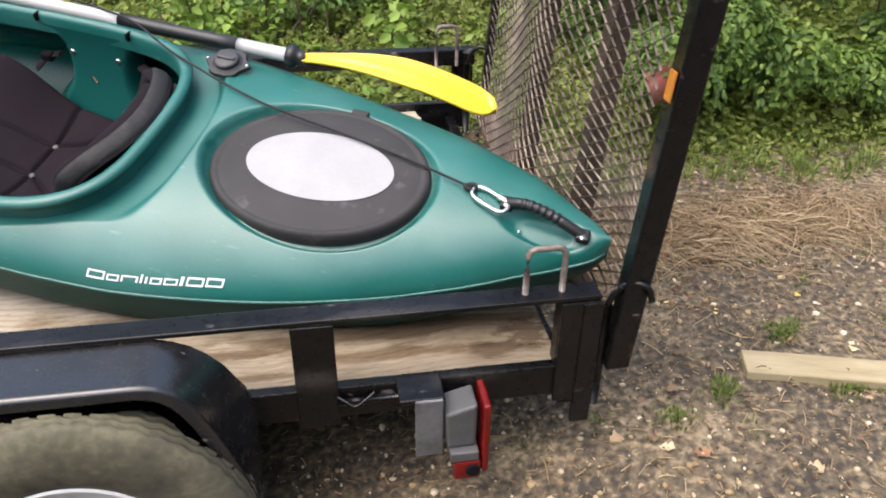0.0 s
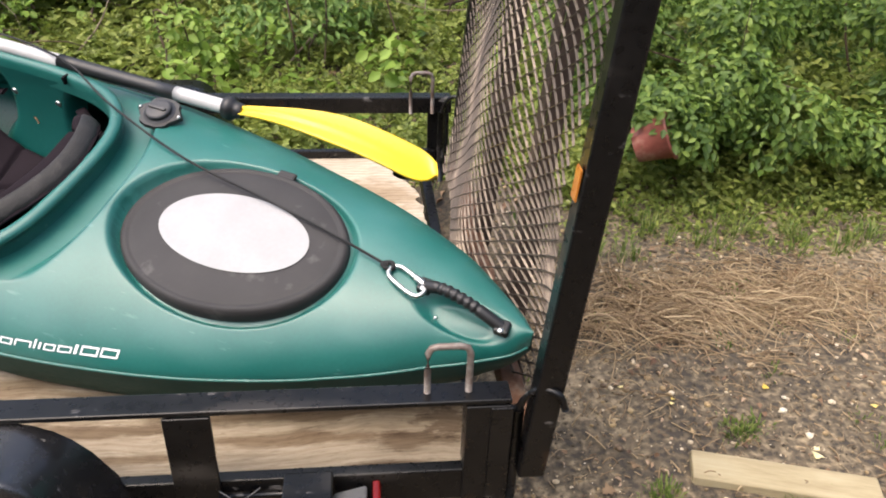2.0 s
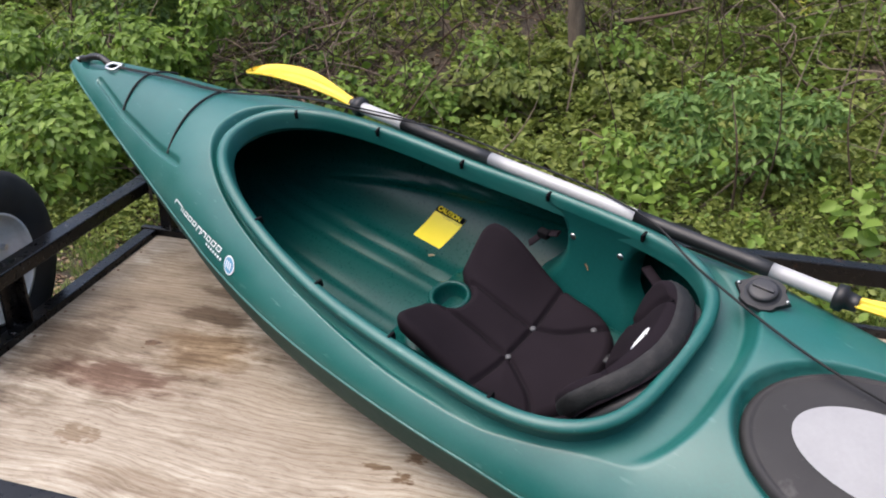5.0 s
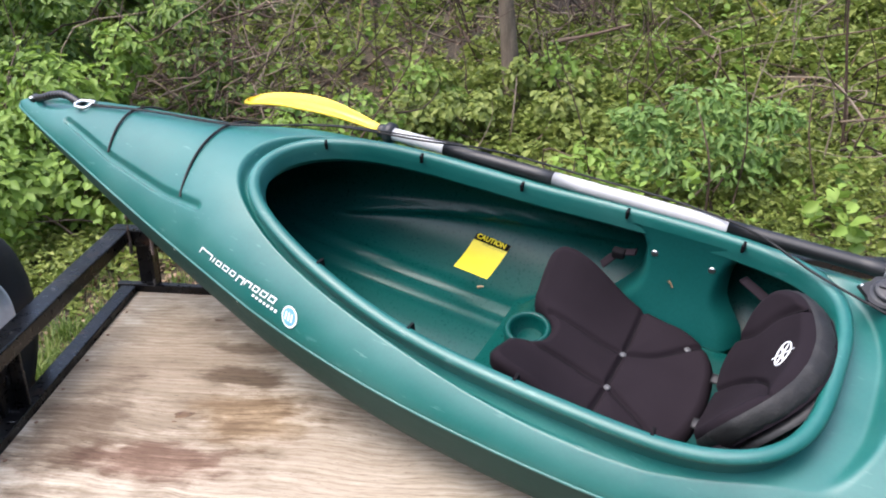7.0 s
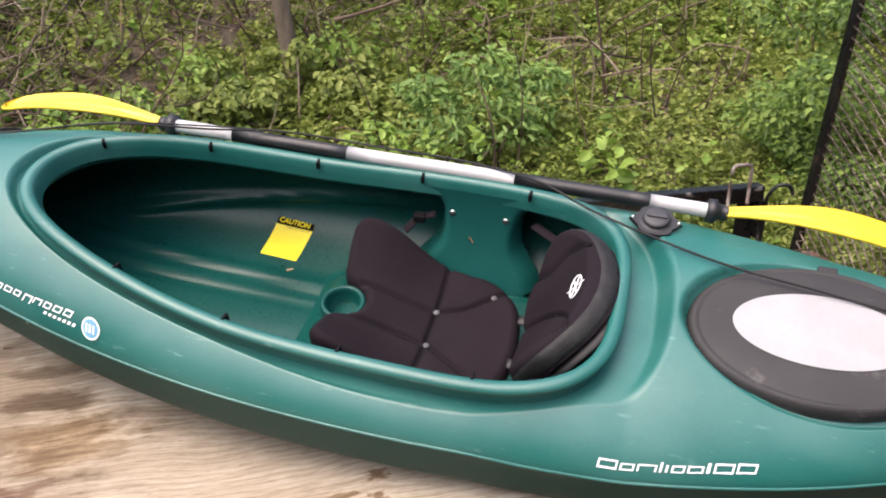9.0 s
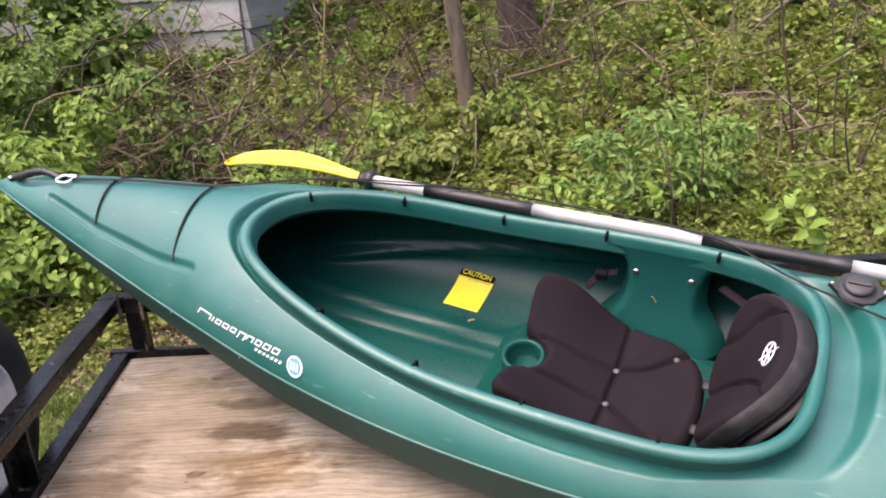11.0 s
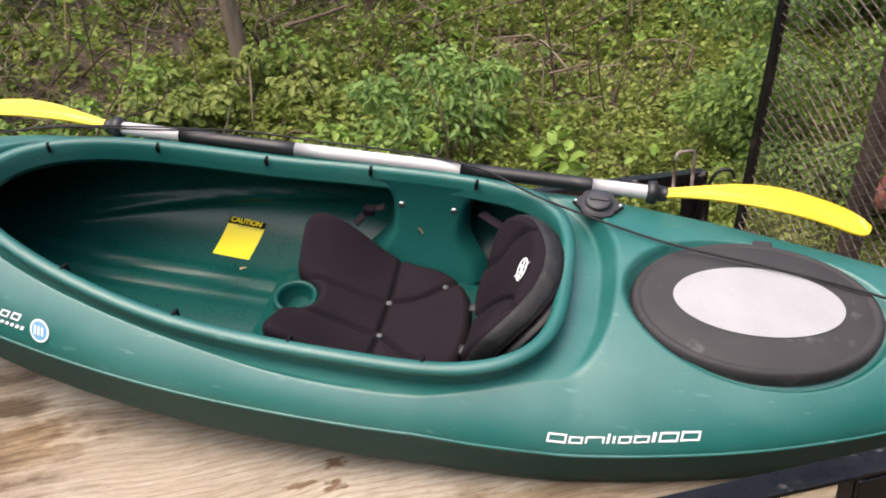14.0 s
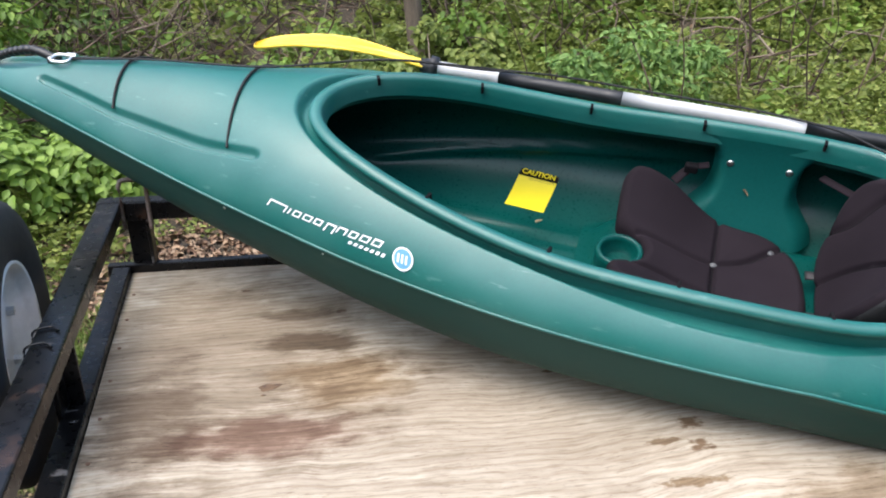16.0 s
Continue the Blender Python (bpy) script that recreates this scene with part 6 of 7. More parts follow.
def build_shrubs():
    shrub("shrub", "broad dark green leafy shrub on the bank", (1.9, 1.9, gz(1.9, 1.9)), lobes_in(84, 0.62, 3.3, 1.22, 2.4, 0.46, 1.95, 0.09, 0.22, 11), 62000, 0.030, M_LEAF2, 22, 0.55)
    shrub("shrub", "tall dark shrub behind the bank", (2.9, 3.2, gz(2.9, 3.2)), lobes_in(24, 2.0, 4.4, 2.8, 3.6, 0.7, 2.4, 0.18, 0.34, 12), 9000, 0.070, M_LEAF2, 12)
    shrub("shrub", "feathery blue-green bush among the weeds", (-0.46, 2.62, gz(-0.46, 2.62)), [(-0.44, 2.60, 0.74, 0.20, 0.16, 0.14), (-0.66, 2.62, 0.66, 0.17, 0.14, 0.12), (-0.26, 2.60, 0.68, 0.18, 0.14, 0.12), (-0.48, 2.62, 0.86, 0.17, 0.12, 0.08), (-0.20, 2.62, 0.80, 0.14, 0.10, 0.06), (-0.72, 2.62, 0.78, 0.14, 0.10, 0.06), (-0.45, 2.55, 0.60, 0.34, 0.14, 0.10)], 1700, 0.042, M_LEAF4, 5, 0.42)
    shrub("shrub", "leafy green shrub beyond the bow", (-3.8, 2.9, gz(-3.8, 2.9)), lobes_in(52, -5.0, -3.05, 2.45, 3.7, 0.32, 1.75, 0.10, 0.22, 13), 17000, 0.052, M_LEAF3, 22, 0.5)
    shrub("shrub", "shaded green shrub beyond the bow", (-3.5, 3.2, gz(-3.5, 3.2)), lobes_in(30, -4.6, -2.75, 2.7, 3.9, 0.30, 1.45, 0.10, 0.20, 17), 8000, 0.050, M_LEAF2, 16, 0.5)
    shrub("shrub", "low bright weeds beside the trailer's front", (-3.0, 2.4, gz(-3.0, 2.4)), [(-3.1, 2.5, 0.42, 0.34, 0.26, 0.20), (-3.5, 2.2, 0.45, 0.36, 0.30, 0.28), (-2.7, 2.6, 0.42, 0.30, 0.24, 0.16)], 3600, 0.050, M_LEAF3, 8)
    for x, y in ((-2.30, 2.95), (-2.05, 3.25), (-0.95, 2.5), (-1.02, 3.75), (-1.75, 3.6)):
        shrub("sapling", "small leafy sapling on the bank", (x, y, gz(x, y)), [(x, y, gz(x, y) + 0.30, 0.14, 0.12, 0.12), (x + 0.12, y, gz(x, y) + 0.20, 0.12, 0.10, 0.10)], 260, 0.046, M_LEAF3, 4)
    shrub("shrub", "dark tangled brush in front of a shed", (-3.0, 4.5, gz(-3.0, 4.5)), lobes_in(20, -4.4, -2.9, 4.2, 4.8, 0.75, 1.7, 0.10, 0.24, 31), 1300, 0.050, M_LEAF2, 40)
    shrub("shrub", "low green weeds round the slender tree's foot", (-1.25, 3.55, gz(-1.25, 3.55)), lobes_in(22, -1.9, -0.75, 3.35, 3.75, 0.52, 0.86, 0.07, 0.14, 41), 3000, 0.050, M_LEAF, 8)
    shrub("shrub", "tall vines climbing over the shed's front", (-4.2, 4.7, gz(-4.2, 4.7)), lobes_in(46, -5.6, -3.5, 4.2, 4.8, 0.9, 2.6, 0.14, 0.30, 43), 9000, 0.062, M_LEAF2, 40)
    # far thicket that closes the view
    for i, (x, y, w, h) in enumerate(((-8.5, 8.5, 2.2, 1.6), (-5.5, 9.2, 2.0, 1.8), (-2.6, 9.6, 2.0, 1.7), (0.4, 9.4, 2.0, 1.8), (3.4, 8.8, 2.0, 1.9), (6.0, 7.6, 2.2, 2.0), (5.2, 4.6, 1.5, 1.6))):
        g = gz(x, y)
        shrub("thicket", "far green thicket on the bank", (x, y, g), [(x, y, g + h * 0.55, w, 0.9, h * 0.6), (x - w * 0.5, y - 0.3, g + h * 0.4, w * 0.7, 0.8, h * 0.45), (x + w * 0.5, y - 0.3, g + h * 0.45, w * 0.7, 0.8, h * 0.5)], 2200, 0.17, M_LEAF if i % 2 else M_LEAF2, 8)


def build_surround():
    """Tall unseen hedges, added on the yard's other sides to shade it."""
    for x, y, h in ((-9.5, -6.0, 1.0), (-6.0, -7.8, 1.0), (-2.5, -8.4, 1.0), (1.0, -8.2, 1.0), (4.5, -7.4, 1.0), (7.6, -5.0, 1.0), (9.2, -1.5, 1.0), (9.0, 2.0, 1.0), (-11.0, -2.5, 0.55), (-11.2, 1.5, 0.5), (-10.5, 5.0, 0.5)):
        g = gz(x, y)
        shrub("unseen_hedge", "tall dense green foliage added unseen to shade the yard", (x, y, g), [(x, y, g + 2.0 * h, 2.3, 2.0, 2.2 * h), (x + 0.4, y, g + 3.6 * h, 1.8, 1.6, 1.5 * h), (x - 0.8, y, g + 1.0 * h, 2.0, 1.8, 1.2 * h)], 2600, 0.34, M_LEAF2, 8)


def tree(name, label, foot, lean, radius, height, leaves_n, seed, bark=M_BARK):
    r = np.random.RandomState(seed)
    t = thing(name, Matrix.Translation(foot), label, "tree")
    pts = [(lean[0] * q * height + 0.03 * math.sin(3 * q), lean[1] * q * height + 0.02 * math.cos(4 * q), -0.08 + q * height) for q in np.linspace(0, 1, 14)]
    rad = [radius * (1.35 if i == 0 else 1.12 if i == 1 else 1) * (1 - 0.055 * i) for i in range(14)]
    bar("trunk", pts, rad, bark, t, 14)
    cr = []
    for i in range(7):
        p = np.array(pts[7 + i % 6])
        an = r.uniform(0, 6.28)
        q = p + np.array((math.cos(an) * 0.9, math.sin(an) * 0.9, 0.7 + r.uniform(0, 0.5)))
        bar("limb", spline([p, (p + q) / 2 + r.normal(0, 0.08, 3), q], 9), list(np.linspace(radius * 0.38, 0.010, 9)), M_BARK, t, 7)
        cr.append((*q, 0.55, 0.55, 0.40))
    cs, rs = np.array([c[:3] for c in cr]), np.array([c[3:] for c in cr])
    c, s, nz, hd = blob_leaves(cs, rs, leaves_n, 0.09)
    v, f = leaves(c, s, nz, hd)
    raw_mesh("crown", v, f, M_LEAF3, t)
    return t


def build_trees():
    tree("tree", "slender grey-brown tree leaning on the bank", (-1.245, 3.85, gz(-1.245, 3.85)), (-0.135, 0.02), 0.050, 4.2, 900, 3)
    tree("tree", "dark thick tree at the bank's top", (-0.87, 4.85, gz(-0.87, 4.85)), (-0.12, 0.02), 0.125, 4.6, 900, 5, M_DARKBARK)
    tree("tree", "thin tree among the brush", (-1.55, 5.6, gz(-1.55, 5.6)), (0.04, 0.0), 0.05, 4.4, 700, 8)
    tree("tree", "thin tree among the brush", (2.6, 5.2, gz(2.6, 5.2)), (0.02, 0.0), 0.10, 4.4, 900, 9)


def build_brush():
    """Bare hanging twigs, fallen sticks and dry stalks."""
    V, F, k = [], [], 0

    def add(pts, rad):
        nonlocal k
        v, f = tube(pts, rad, 5)
        f = [q for q in f if len(q) == 4]
        V.extend(tuple(q) for q in v)
        F.extend(tuple(j + k for j in q) for q in f)
        k += len(v)
    for _ in range(70):
        x, y = RNG.uniform(-5.0, -1.2), RNG.uniform(2.7, 5.0)
        z = gz(x, y)
        L = RNG.uniform(0.5, 1.5)
        an, el = RNG.uniform(0, 6.28), RNG.uniform(0.05, 1.1)
        d = np.array((math.cos(an) * math.cos(el), 0.5 * math.sin(an) * math.cos(el), math.sin(el)))
        p = np.array((x, y, z))
        add(spline([p, p + d * L * 0.4 + RNG.normal(0, 0.06, 3), p + d * L * 0.75 + RNG.normal(0, 0.10, 3), p + d * L + np.array((0, 0, -0.15)) + RNG.normal(0, 0.12, 3)], 10), list(np.linspace(RNG.uniform(0.004, 0.010), 0.0015, 10)))
    for _ in range(26):
        x, y = RNG.uniform(-1.0, 2.6), RNG.uniform(3.4, 5.4)
        p = np.array((x, y, gz(x, y) + 0.10))
        an = RNG.uniform(-0.5, 0.5)
        L = RNG.uniform(0.4, 1.3)
        d = np.array((math.cos(an), 0.4 * math.sin(an), RNG.uniform(-0.05, 0.35)))
        add(spline([p, p + d * L * 0.5 + RNG.normal(0, 0.05, 3), p + d * L + RNG.normal(0, 0.05, 3)], 8), list(np.linspace(RNG.uniform(0.004, 0.012), 0.002, 8)))
    # reddish dead stems and vines through the thicket
    for _ in range(60):
        x = RNG.uniform(-3.6, 2.4)
        y = RNG.uniform(3.3, 5.6)
        p = np.array((x, y, gz(x, y) + RNG.uniform(0, 0.15)))
        L = RNG.uniform(0.4, 1.2)
        an, el = RNG.uniform(0, 6.28), RNG.uniform(-0.1, 1.3)
        d = np.array((math.cos(an) * math.cos(el), 0.4 * math.sin(an) * math.cos(el), math.sin(el)))
        add(spline([p, p + d * L * 0.35 + RNG.normal(0, 0.07, 3), p + d * L * 0.7 + RNG.normal(0, 0.12, 3), p + d * L + RNG.normal(0, 0.14, 3)], 9), list(np.linspace(RNG.uniform(0.003, 0.007), 0.0012, 9)))
    # twigs hanging in front of the dark shrub
    for _ in range(34):
        x, y = RNG.uniform(1.0, 3.0), RNG.uniform(1.25, 1.7)
        p = np.array((x, y, 1.75))
        L = RNG.uniform(0.35, 0.95)
        add(spline([p, p + np.array((RNG.normal(0, 0.10), RNG.normal(0, 0.04), -L * 0.5)), p + np.array((RNG.normal(0, 0.16), RNG.normal(0, 0.06), -L))], 9), list(np.linspace(0.0035, 0.0012, 9)))
    # thin upright stalks on the bank
    for _ in range(30):
        x, y = RNG.uniform(-1.0, 1.6), RNG.uniform(2.4, 4.2)
        p = np.array((x, y, gz(x, y)))
        add(spline([p, p + np.array((RNG.normal(0, 0.05), 0, 0.35)), p + np.array((RNG.normal(0, 0.12), 0, RNG.uniform(0.55, 0.95)))], 8), list(np.linspace(0.0045, 0.0015, 8)))
    # brown tangle of dead canes between the bow and the shed, and about the thick tree's foot
    for n, cx, cy, sx, sy, up in ((190, -2.92, 3.70, 0.22, 0.30, 0.42), (50, -2.45, 3.3, 0.30, 0.25, 0.30), (110, -0.95, 4.4, 0.28, 0.20, 0.38), (40, -0.45, 3.85, 0.22, 0.2, 0.18), (14, 0.25, 2.85, 0.10, 0.10, 0.30), (14, 0.75, 3.1, 0.3, 0.2, 0.25)):
        for _ in range(n):
            x, y = RNG.normal(cx, sx), RNG.normal(cy, sy)
            p = np.array((x, y, gz(x, y) + RNG.uniform(0, up)))
            L, an, el = RNG.uniform(0.25, 0.8), RNG.uniform(0, 6.28), RNG.normal(0.15, 0.45)
            d = np.array((math.cos(an) * math.cos(el), 0.6 * math.sin(an) * math.cos(el), math.sin(el)))
            add(spline([p, p + d * L * 0.35 + RNG.normal(0, 0.05, 3), p + d * L * 0.7 + RNG.normal(0, 0.08, 3), p + d * L + RNG.normal(0, 0.10, 3)], 8), list(np.linspace(RNG.uniform(0.0025, 0.007), 0.0012, 8)))
    # long bare branches that reach across in front of the shed
    for a0, a1, a2, r0 in (((-3.7, 3.3, 0.95), (-3.0, 3.3, 1.35), (-2.2, 3.2, 1.75), 0.010), ((-3.4, 3.4, 0.80), (-2.9, 3.4, 1.10), (-2.5, 3.3, 1.60), 0.008), ((-3.2, 3.6, 0.9), (-2.5, 3.6, 1.15), (-1.6, 3.5, 1.50), 0.011), ((-2.7, 3.4, 0.7), (-2.2, 3.4, 1.2), (-1.7, 3.4, 1.7), 0.008), ((-2.3, 3.3, 0.6), (-2.05, 3.3, 1.0), (-2.0, 3.3, 1.6), 0.007), ((-1.9, 3.9, 0.7), (-1.55, 3.9, 1.2), (-0.9, 3.8, 1.5), 0.008), ((-1.5, 3.7, 0.6), (-1.6, 3.7, 1.1), (-1.9, 3.7, 1.6), 0.006)):
        main = spline([a0, a1, a2], 14)
        main = [np.array(q) + RNG.normal(0, 0.018, 3) for q in main]
        add(main, list(np.linspace(r0 * 0.62, r0 * 0.25, 14)))
        for _ in range(5):
            p = np.array(main[RNG.randint(4, 13)])
            d = np.array((RNG.normal(0.2, 0.5), RNG.normal(0, 0.2), RNG.uniform(-0.1, 0.7)))
            add(spline([p, p + d * 0.2 + RNG.normal(0, 0.03, 3), p + d * 0.45], 7), list(np.linspace(r0 * 0.45, 0.0012, 7)))
    # dark upright cane on the bank
    add(spline([(0.240, 2.9, 0.45), (0.205, 2.9, 0.80), (0.15, 2.9, 1.10), (0.115, 2.9, 1.36), (0.14, 2.9, 1.7)], 14), list(np.linspace(0.008, 0.004, 14)))
    ob = raw_mesh("brush", V, F, M_TWIG)
    tagged(ob, "tangled bare twigs and fallen sticks", "brush", kind="stuff")
    s = bar("fallen_stick", spline([(-1.06, 3.9, 0.91), (-0.84, 3.9, 0.955), (-0.62, 3.9, 1.015)], 12), list(np.linspace(0.012, 0.007, 12)), M_TWIG, None, 7)
    tagged(s, "pale barkless stick caught in the weeds", "stick")
    # a dark log lying on the bank, with a few bare branches
    lg = thing("fallen_log", Matrix.Translation((1.45, 4.5, 1.0)), "dark rotting log lying across the bank", "log")
    bar("trunk", spline([(-0.75, 0.05, 0.30), (-0.3, 0.02, 0.12), (0.1, 0, -0.06), (0.6, -0.05, -0.22)], 16), list(np.linspace(0.045, 0.075, 16)), M_DARKBARK, lg, 10)
    for q0, q1, q2 in (((-0.5, 0.0, 0.2), (-0.2, -0.2, 0.32), (0.15, -0.3, 0.34)), ((-0.2, 0.0, 0.1), (0.1, -0.2, 0.16), (0.5, -0.35, 0.06)), ((-0.6, 0.0, 0.24), (-0.8, -0.2, 0.18), (-1.0, -0.3, 0.05))):
        bar("branch", spline([q0, q1, q2], 10), list(np.linspace(0.016, 0.005, 10)), M_BARK, lg, 6)
    # twigs that hang in from above, with the first leaves of spring
    for pts, n in (([(-1.84, 2.6, 1.62), (-1.865, 2.6, 1.40), (-1.895, 2.6, 1.22), (-1.921, 2.6, 1.083)], 14), ([(-0.62, 2.2, 1.47), (-0.54, 2.2, 1.38), (-0.46, 2.2, 1.305), (-0.374, 2.2, 1.231)], 26), ([(0.62, 2.4, 1.50), (0.55, 2.4, 1.36), (0.50, 2.4, 1.25), (0.47, 2.4, 1.17)], 30)):
        tw = thing("hanging_twig", None, "pale hanging twig with young yellow-green leaves", "twig")
        line = spline(pts, 14)
        bar("twig", line, list(np.linspace(0.0045, 0.002, 14)), M_STRAW, tw, 6)
        at = np.array([line[q] for q in RNG.randint(2, 14, n)]) + RNG.normal(0, 0.014, (n, 3))
        v, f = leaves(at, RNG.uniform(0.014, 0.034, n), RNG.normal(size=(n, 3)) + np.array((0, -0.4, 0.5)), RNG.normal(size=(n, 3)), 0.5)
        raw_mesh("young_leaves", v, f, M_YLEAF, tw)


def build_litter():
    n = 24000
    x, y = RNG.uniform(-5.0, 3.5, n), RNG.uniform(1.15, 6.0, n)
    a = np.exp(-(((x + 2.0) / 0.8) ** 2 + ((y - 1.8) / 0.45) ** 2))
    keep = RNG.uniform(0, 1, n) < 0.5 + a
    x, y = x[keep], y[keep]
    m = 900
    x, y = np.r_[x, RNG.normal(-2.1, 0.45, 5200), RNG.uniform(-2.9, 2.2, m), RNG.uniform(-0.2, 2.4, 1800), RNG.uniform(-2.3, -0.9, 700)], np.r_[y, RNG.normal(1.95, 0.32, 5200), RNG.uniform(-1.2, 1.2, m), RNG.uniform(-0.9, 1.0, 1800), RNG.uniform(-0.75, 0.2, 700)]
    n = len(x)
    z = ground_z(x, y) + RNG.uniform(0.004, 0.020, n)
    nz = np.stack([RNG.normal(0, 0.35, n), RNG.normal(0, 0.35, n), np.ones(n)], 1)
    sz = RNG.uniform(0.014, 0.038, n) * np.where(y < 1.15, RNG.uniform(0.2, 0.6, n), 1)
    v, f = leaves(np.stack([x, y, z], 1), sz, nz, RNG.normal(size=(n, 3)), 0.6, 0.3, 0.3)
    ob = raw_mesh("leaf_litter", v, f, M_LITTER)
    tagged(ob, "fallen brown leaves strewn over the soil", "leaves", kind="stuff")


def build_pebbles():
    ico = bmesh.new()
    bmesh.ops.create_icosphere(ico, subdivisions=1, radius=1)
    bv = np.array([v.co[:] for v in ico.verts])
    bf = np.array([[v.index for v in f.verts] for f in ico.faces])
    ico.free()
    x, y = np.r_[RNG.uniform(-0.6, 2.8, 11300), RNG.uniform(-3.6, -0.6, 1900)], np.r_[RNG.uniform(-1.0, 1.1, 11300), RNG.uniform(-1.2, 1.5, 1900)]
    x, y = np.r_[x, RNG.uniform(-2.3, -0.9, 2600)], np.r_[y, RNG.uniform(-0.75, 0.25, 2600)]
    # coarse pale gravel beyond the front rail
    big = len(x)
    x, y = np.r_[x, RNG.uniform(-3.2, -2.30, 2600)], np.r_[y, RNG.uniform(0.25, 1.48, 2600)]
    small = len(x)
    # a gravelly patch in front of the trailer
    x, y = np.r_[x, RNG.uniform(-3.4, -2.0, 3200)], np.r_[y, RNG.uniform(-0.4, 1.75, 3200)]
    n = len(x)
    # no hard borders
    x, y = x + RNG.normal(0, 0.22, n), y + RNG.normal(0, 0.16, n)
    size = 0.0013 + 0.0070 * RNG.uniform(0, 1, n) ** 3.6
    size[13200:] *= 1.15
    size[big:small] = 0.003 + 0.010 * RNG.uniform(0, 1, small - big) ** 1.6
    z = ground_z(x, y) + size * 0.25
    sc = RNG.uniform(0.6, 1.35, (n, 1, 3)) * np.array((1, 1, 0.6))
    v = bv[None] * (1 + RNG.normal(0, 0.10, (n, len(bv), 1))) * sc * size[:, None, None] + np.stack([x, y, z], 1)[:, None]
    f = bf[None] + (np.arange(n) * len(bv))[:, None, None]
    # crumbs of earth
    m = 11000
    cx, cy = RNG.normal(0.9, 0.8, m), RNG.normal(0.1, 0.5, m)
    cs = 0.0012 + 0.0034 * RNG.uniform(0, 1, m) ** 3.0
    cv = bv[None] * (1 + RNG.normal(0, 0.16, (m, len(bv), 1))) * RNG.uniform(0.6, 1.3, (m, 1, 3)) * cs[:, None, None] + np.stack([cx, cy, ground_z(cx, cy) + cs * 0.2], 1)[:, None]
    crumbs = raw_mesh("soil_crumbs", cv.reshape(-1, 3), (bf[None] + (np.arange(m) * len(bv))[:, None, None]).reshape(-1, 3), M_CRUMB)
    tagged(crumbs, "loose brown crumbs of earth on bare soil", "soil", kind="stuff")
    ob = raw_mesh("pebbles", v.reshape(-1, 3), f.reshape(-1, 3), M_STONE, smooth=True)
    tagged(ob, "small pale pebbles scattered on dark soil", "pebbles", kind="stuff")


def build_straw():
    V, F, k = [], [], 0

    def strand(x, y, an, L, lift, w):
        nonlocal k
        q = np.linspace(0, 1, 6)
        bend = RNG.normal(0, 0.8)
        xs = x + L * (q * math.cos(an) + bend * q * q * 0.3 * -math.sin(an))
        ys = y + L * (q * math.sin(an) + bend * q * q * 0.3 * math.cos(an))
        zs = ground_z(xs, ys) + 0.003 + lift * np.sin(math.pi * (0.15 + 0.85 * q)) * RNG.uniform(0.3, 1)
        v, f = tube(list(zip(xs, ys, zs)), w, 3)
        f = [c for c in f if len(c) == 4]
        V.extend(tuple(c) for c in v)
        F.extend(tuple(j + k for j in c) for c in f)
        k += len(v)
    for _ in range(46):
        bx, by, ba = RNG.normal(0.62, 0.28), RNG.normal(0.62, 0.075), RNG.normal(0.1, 0.7)
        for _ in range(RNG.randint(6, 16)):
            strand(bx + RNG.normal(0, 0.018), by + RNG.normal(0, 0.010), ba + RNG.normal(0, 0.28), RNG.uniform(0.07, 0.20), RNG.uniform(0.004, 0.040), RNG.uniform(0.0009, 0.0021))
    for cx, cy, sx, sy, n, L in ((0.55, 0.63, 0.13, 0.07, 420, 0.11), (0.37, 0.58, 0.08, 0.05, 200, 0.09), (0.85, 0.70, 0.15, 0.07, 300, 0.10), (1.15, 0.68, 0.2, 0.10, 160, 0.08), (0.30, 0.35, 0.25, 0.25, 200, 0.04), (0.7, 0.66, 0.28, 0.10, 700, 0.055)):
        for _ in range(n):
            a = RNG.normal(0.1, 1.1) + (math.pi if RNG.rand() < 0.5 else 0)
            strand(cx + RNG.normal(0, sx), cy + RNG.normal(0, sy), a, L * RNG.uniform(0.35, 1.4), RNG.uniform(0.0, 0.030), RNG.uniform(0.0006, 0.0016))
    for _ in range(8000):
        strand(RNG.uniform(-0.6, 2.4), RNG.uniform(-1.0, 1.0), RNG.uniform(0, 6.28), RNG.uniform(0.006, 0.030) * RNG.uniform(0.4, 1.2), 0.002, RNG.uniform(0.0006, 0.0017))
    for _ in range(700):
        strand(RNG.uniform(-2.8, -0.6), RNG.uniform(-1.0, 1.2), RNG.uniform(0, 6.28), RNG.uniform(0.010, 0.045), 0.001, RNG.uniform(0.0004, 0.0009))
    ob = raw_mesh("dry_straw", V, F, M_STRAW)
    tagged(ob, "matted dry straw and stalks on bare soil", "straw", kind="stuff")


build_ground_cover()
build_grass()
build_shrubs()
build_surround()
build_trees()
build_brush()
build_litter()
build_pebbles()
build_straw()


# ---- loose things ----
def plank(name, label, a, b, width, thick, material):
    a, b = Vector(a), Vector(b)
    d = b - a
    L = math.hypot(d.x, d.y)
    bm = box((0, -width, 0), (L, 0, thick), 0.003)
    m = Matrix.Translation((a.x, a.y, min(gz(a.x, a.y), gz(b.x, b.y)) - 0.003)) @ Matrix.Rotation(math.atan2(d.y, d.x), 4, "Z") @ Matrix.Rotation(-math.atan2(gz(b.x, b.y) - gz(a.x, a.y), L), 4, "Y")
    ob = part(name, bm, material)
    ob.matrix_basis = m
    return tagged(ob, label, "board")


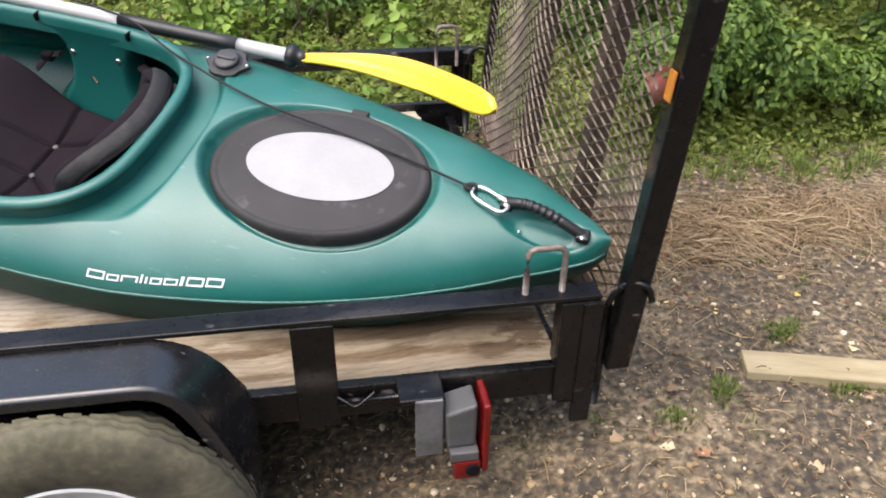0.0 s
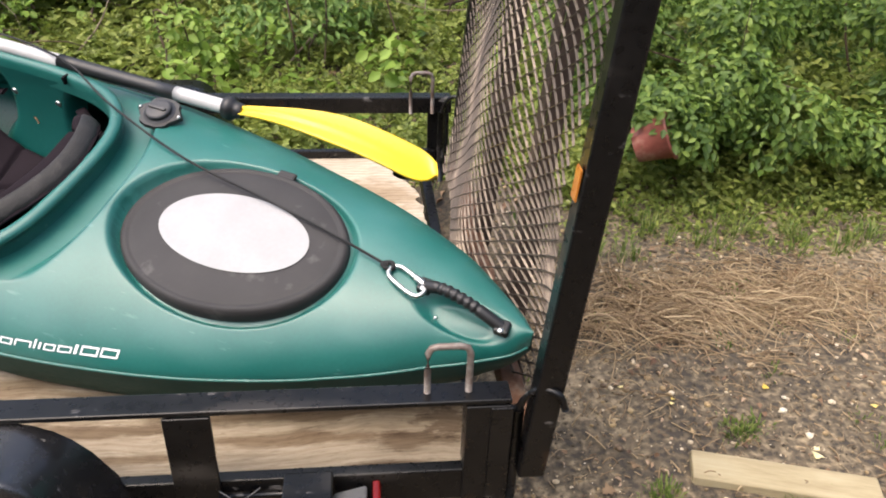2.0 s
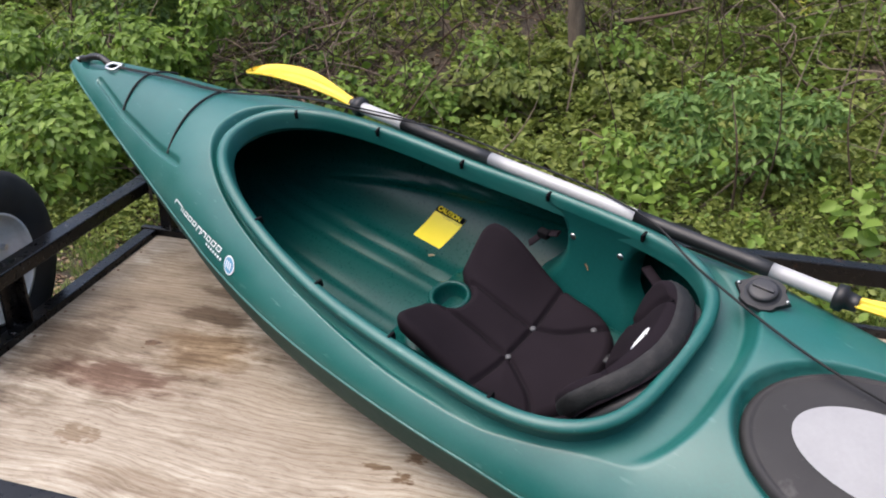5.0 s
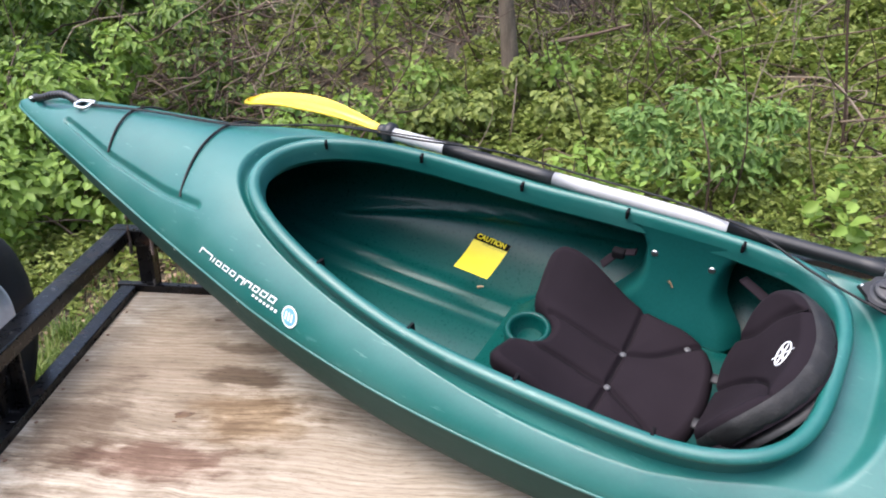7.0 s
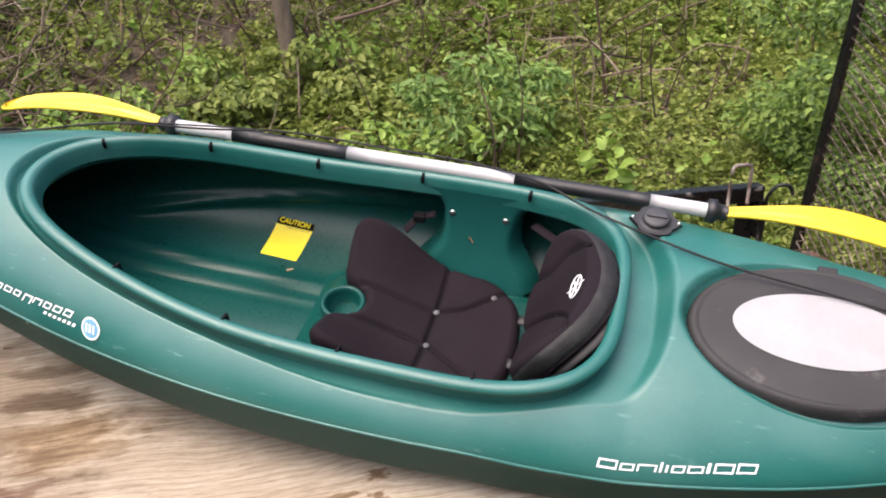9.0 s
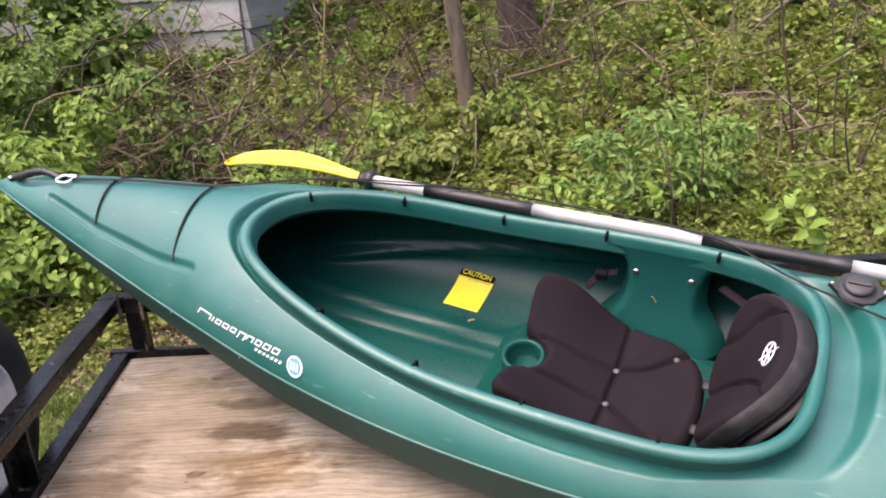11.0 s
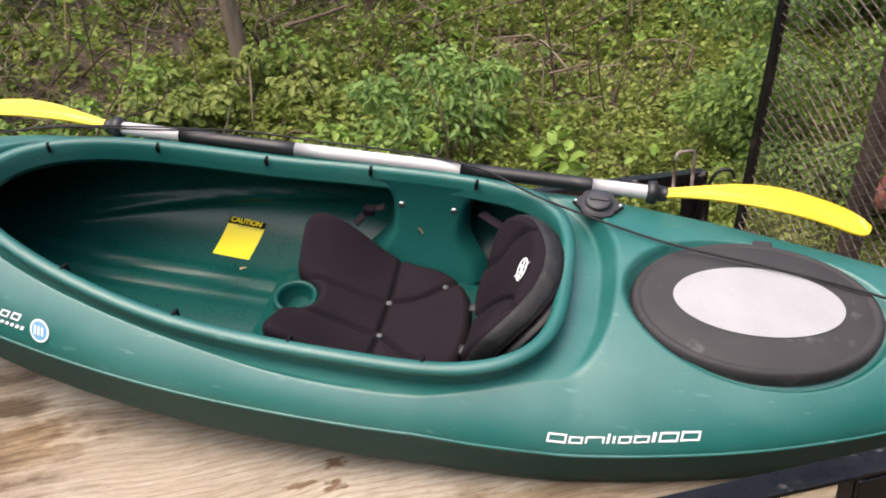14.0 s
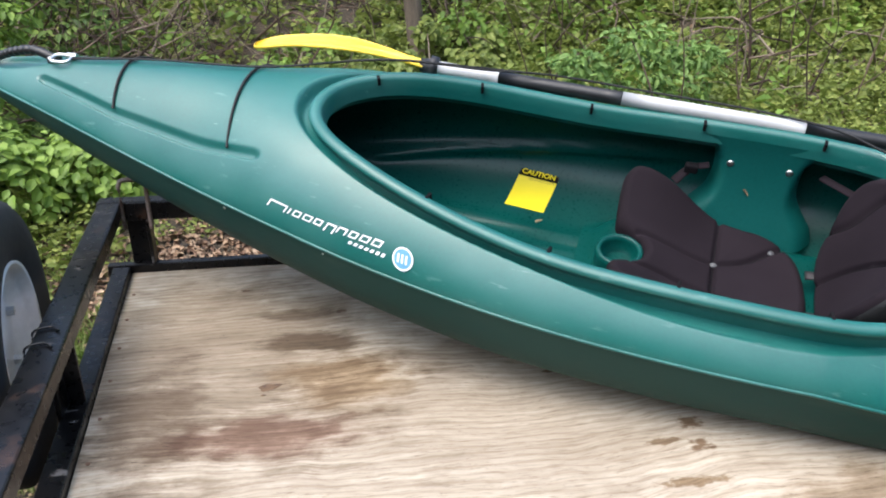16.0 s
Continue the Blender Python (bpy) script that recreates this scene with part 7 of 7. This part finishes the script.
plank("wooden_board", "pale sawn wooden board lying on the soil", (0.415, 0.150, 0), (0.735, 0.052, 0), 0.072, 0.022, M_PLANK)
plank("wooden_board", "weathered grey board half sunk in soil", (0.655, -0.018, 0), (1.10, -0.085, 0), 0.058, 0.012, M_GREYWOOD)


def build_bucket():
    """A faded red tub lying among the weeds."""
    n = 28
    prof = [(0.070, 0.0), (0.088, 0.13), (0.096, 0.132), (0.096, 0.142), (0.084, 0.142), (0.068, 0.006), (0.0, 0.006)]
    v = [(r * math.cos(2 * math.pi * i / n), r * math.sin(2 * math.pi * i / n), z) for i in range(n) for r, z in prof]
    ob = mesh_ob("plastic_tub", v, grid_faces(n, len(prof), True, False), M_REDTHING, None, True)
    ob.matrix_basis = Matrix.Translation((0.606, 1.19, gz(0.606, 1.19) + 0.200)) @ Matrix.Scale(0.74, 4) @ Matrix.Rotation(radians(62), 4, "Y") @ Matrix.Rotation(radians(20), 4, "X")
    tagged(ob, "faded red plastic tub lying in the weeds", "tub")


build_bucket()


def fallen_leaf(label, x, y, size, turn, material, curl):
    """A dry lobed leaf, curled along its rib."""
    V, n, size = [], 9, size * 0.68
    for i in range(n):
        q = i / (n - 1)
        w = 0.42 * math.sin(math.pi * q ** 0.8) * (1 + 0.38 * math.sin(q * 17 + turn)) + 0.01
        for j in (-1, -0.5, 0, 0.5, 1):
            V.append((size * (q - 0.5), size * w * j, size * (0.03 + 0.5 * curl * abs(j) ** 1.5 * w + 0.22 * curl * math.sin(3 * q + turn))))
    ob = mesh_ob("fallen_leaf", V, grid_faces(n, 5), material, None, True)
    ob.matrix_basis = Matrix.Translation((x, y, gz(x, y) + 0.003)) @ Matrix.Rotation(turn, 4, "Z") @ Matrix.Rotation(0.10 * math.sin(turn * 3), 4, "X")
    return tagged(ob, label, "leaf", "leaves on the soil")


# bits of dry plant matter in the cockpit
for a, b, r0 in (((-0.9335, 0.8475, 0.8395), (-0.9245, 0.8435, 0.8255), 0.0022), ((-1.340, 1.021, 0.7205), (-1.323, 1.024, 0.7225), 0.0030)):
    bit = bar("twig_bit", spline([a, tuple((p + q) / 2 + 0.0008 for p, q in zip(a, b)), b], 6), [r0, r0 * 1.2, r0, r0 * 0.9, r0 * 0.8, r0 * 0.5], M_DEADLEAF, None, 6)
    tagged(bit, "tiny tan bit of dry twig inside the cockpit", "twig")
for lx, ly, size, turn in ((0.604, -0.108, 0.060, 0.4), (0.575, -0.128, 0.050, 2.0), (0.234, 0.073, 0.040, 0.2), (0.149, -0.036, 0.042, 1.3), (0.165, -0.062, 0.045, 2.5), (0.086, -0.020, 0.045, 0.1), (0.300, 0.130, 0.030, 0.9), (0.86, 0.02, 0.05, 2.2), (0.72, 0.44, 0.04, 1.1), (-0.10, -0.20, 0.045, 0.6), (0.40, -0.16, 0.05, 2.9)):
    fallen_leaf("curled tan dead leaf on the soil", lx, ly, size, turn, M_DEADLEAF, 0.9)
for lx, ly, size, turn in ((0.638, -0.139, 0.075, 0.1), (0.22, -0.09, 0.05, 1.9)):
    fallen_leaf("orange-brown dead leaf on the soil", lx, ly, size, turn, M_RUSTLEAF, 0.6)
for lx, ly, size, turn in ((0.662, 0.127, 0.034, 0.8), (0.668, 0.146, 0.026, 2.1), (0.648, 0.322, 0.024, 0.3), (0.858, 0.258, 0.026, 1.4), (0.172, 0.273, 0.032, 0.5), (0.336, 0.349, 0.020, 2.4), (0.427, 0.287, 0.018, 1.0), (0.435, 0.300, 0.016, 0.2)):
    fallen_leaf("small yellow leaf on the soil", lx, ly, size, turn, M_YELLOWLEAF, 0.7)


def build_shed():
    """A low shed end-on: lapped sheets on the front and on the side that runs away up the bank."""
    s = thing("shed", pose(-2.84, 5.0, 0.56, 0, 0, -8), "old pale grey shed clad in lapped metal sheets", "shed")
    for i in range(9):
        z = i * 0.22
        for name, lo, hi in (("cladding_sheet", (-3.2, -0.02, z), (0.0, 0.02, z + 0.215)), ("cladding_sheet", (0.004, 0.0, z), (0.04, 3.4, z + 0.215))):
            bm = box(lo, hi, 0.004)
            for v in bm.verts:
                if v.co.z < z + 0.05:
                    if lo[0] < 0 and v.co.y < 0:
                        v.co.y -= 0.020
                    elif lo[0] > 0 and v.co.x > 0.02:
                        v.co.x += 0.022
            part(name, bm, M_SHED, s)
    part("side_wall", box((-3.2, 0.03, 0.0), (-3.15, 3.4, 1.98), 0.004), M_SHED, s)
    part("rear_wall", box((-3.14, 3.36, 0.0), (0.0, 3.40, 1.98), 0.004), M_SHED, s)
    part("roof", box((-3.35, -0.18, 2.0), (0.20, 3.6, 2.05), 0.006), M_SHED, s)
    part("foundation", box((-3.2, -0.02, -0.6), (0.0, 3.4, -0.002), 0.01), M_GREYWOOD, s)


build_shed()
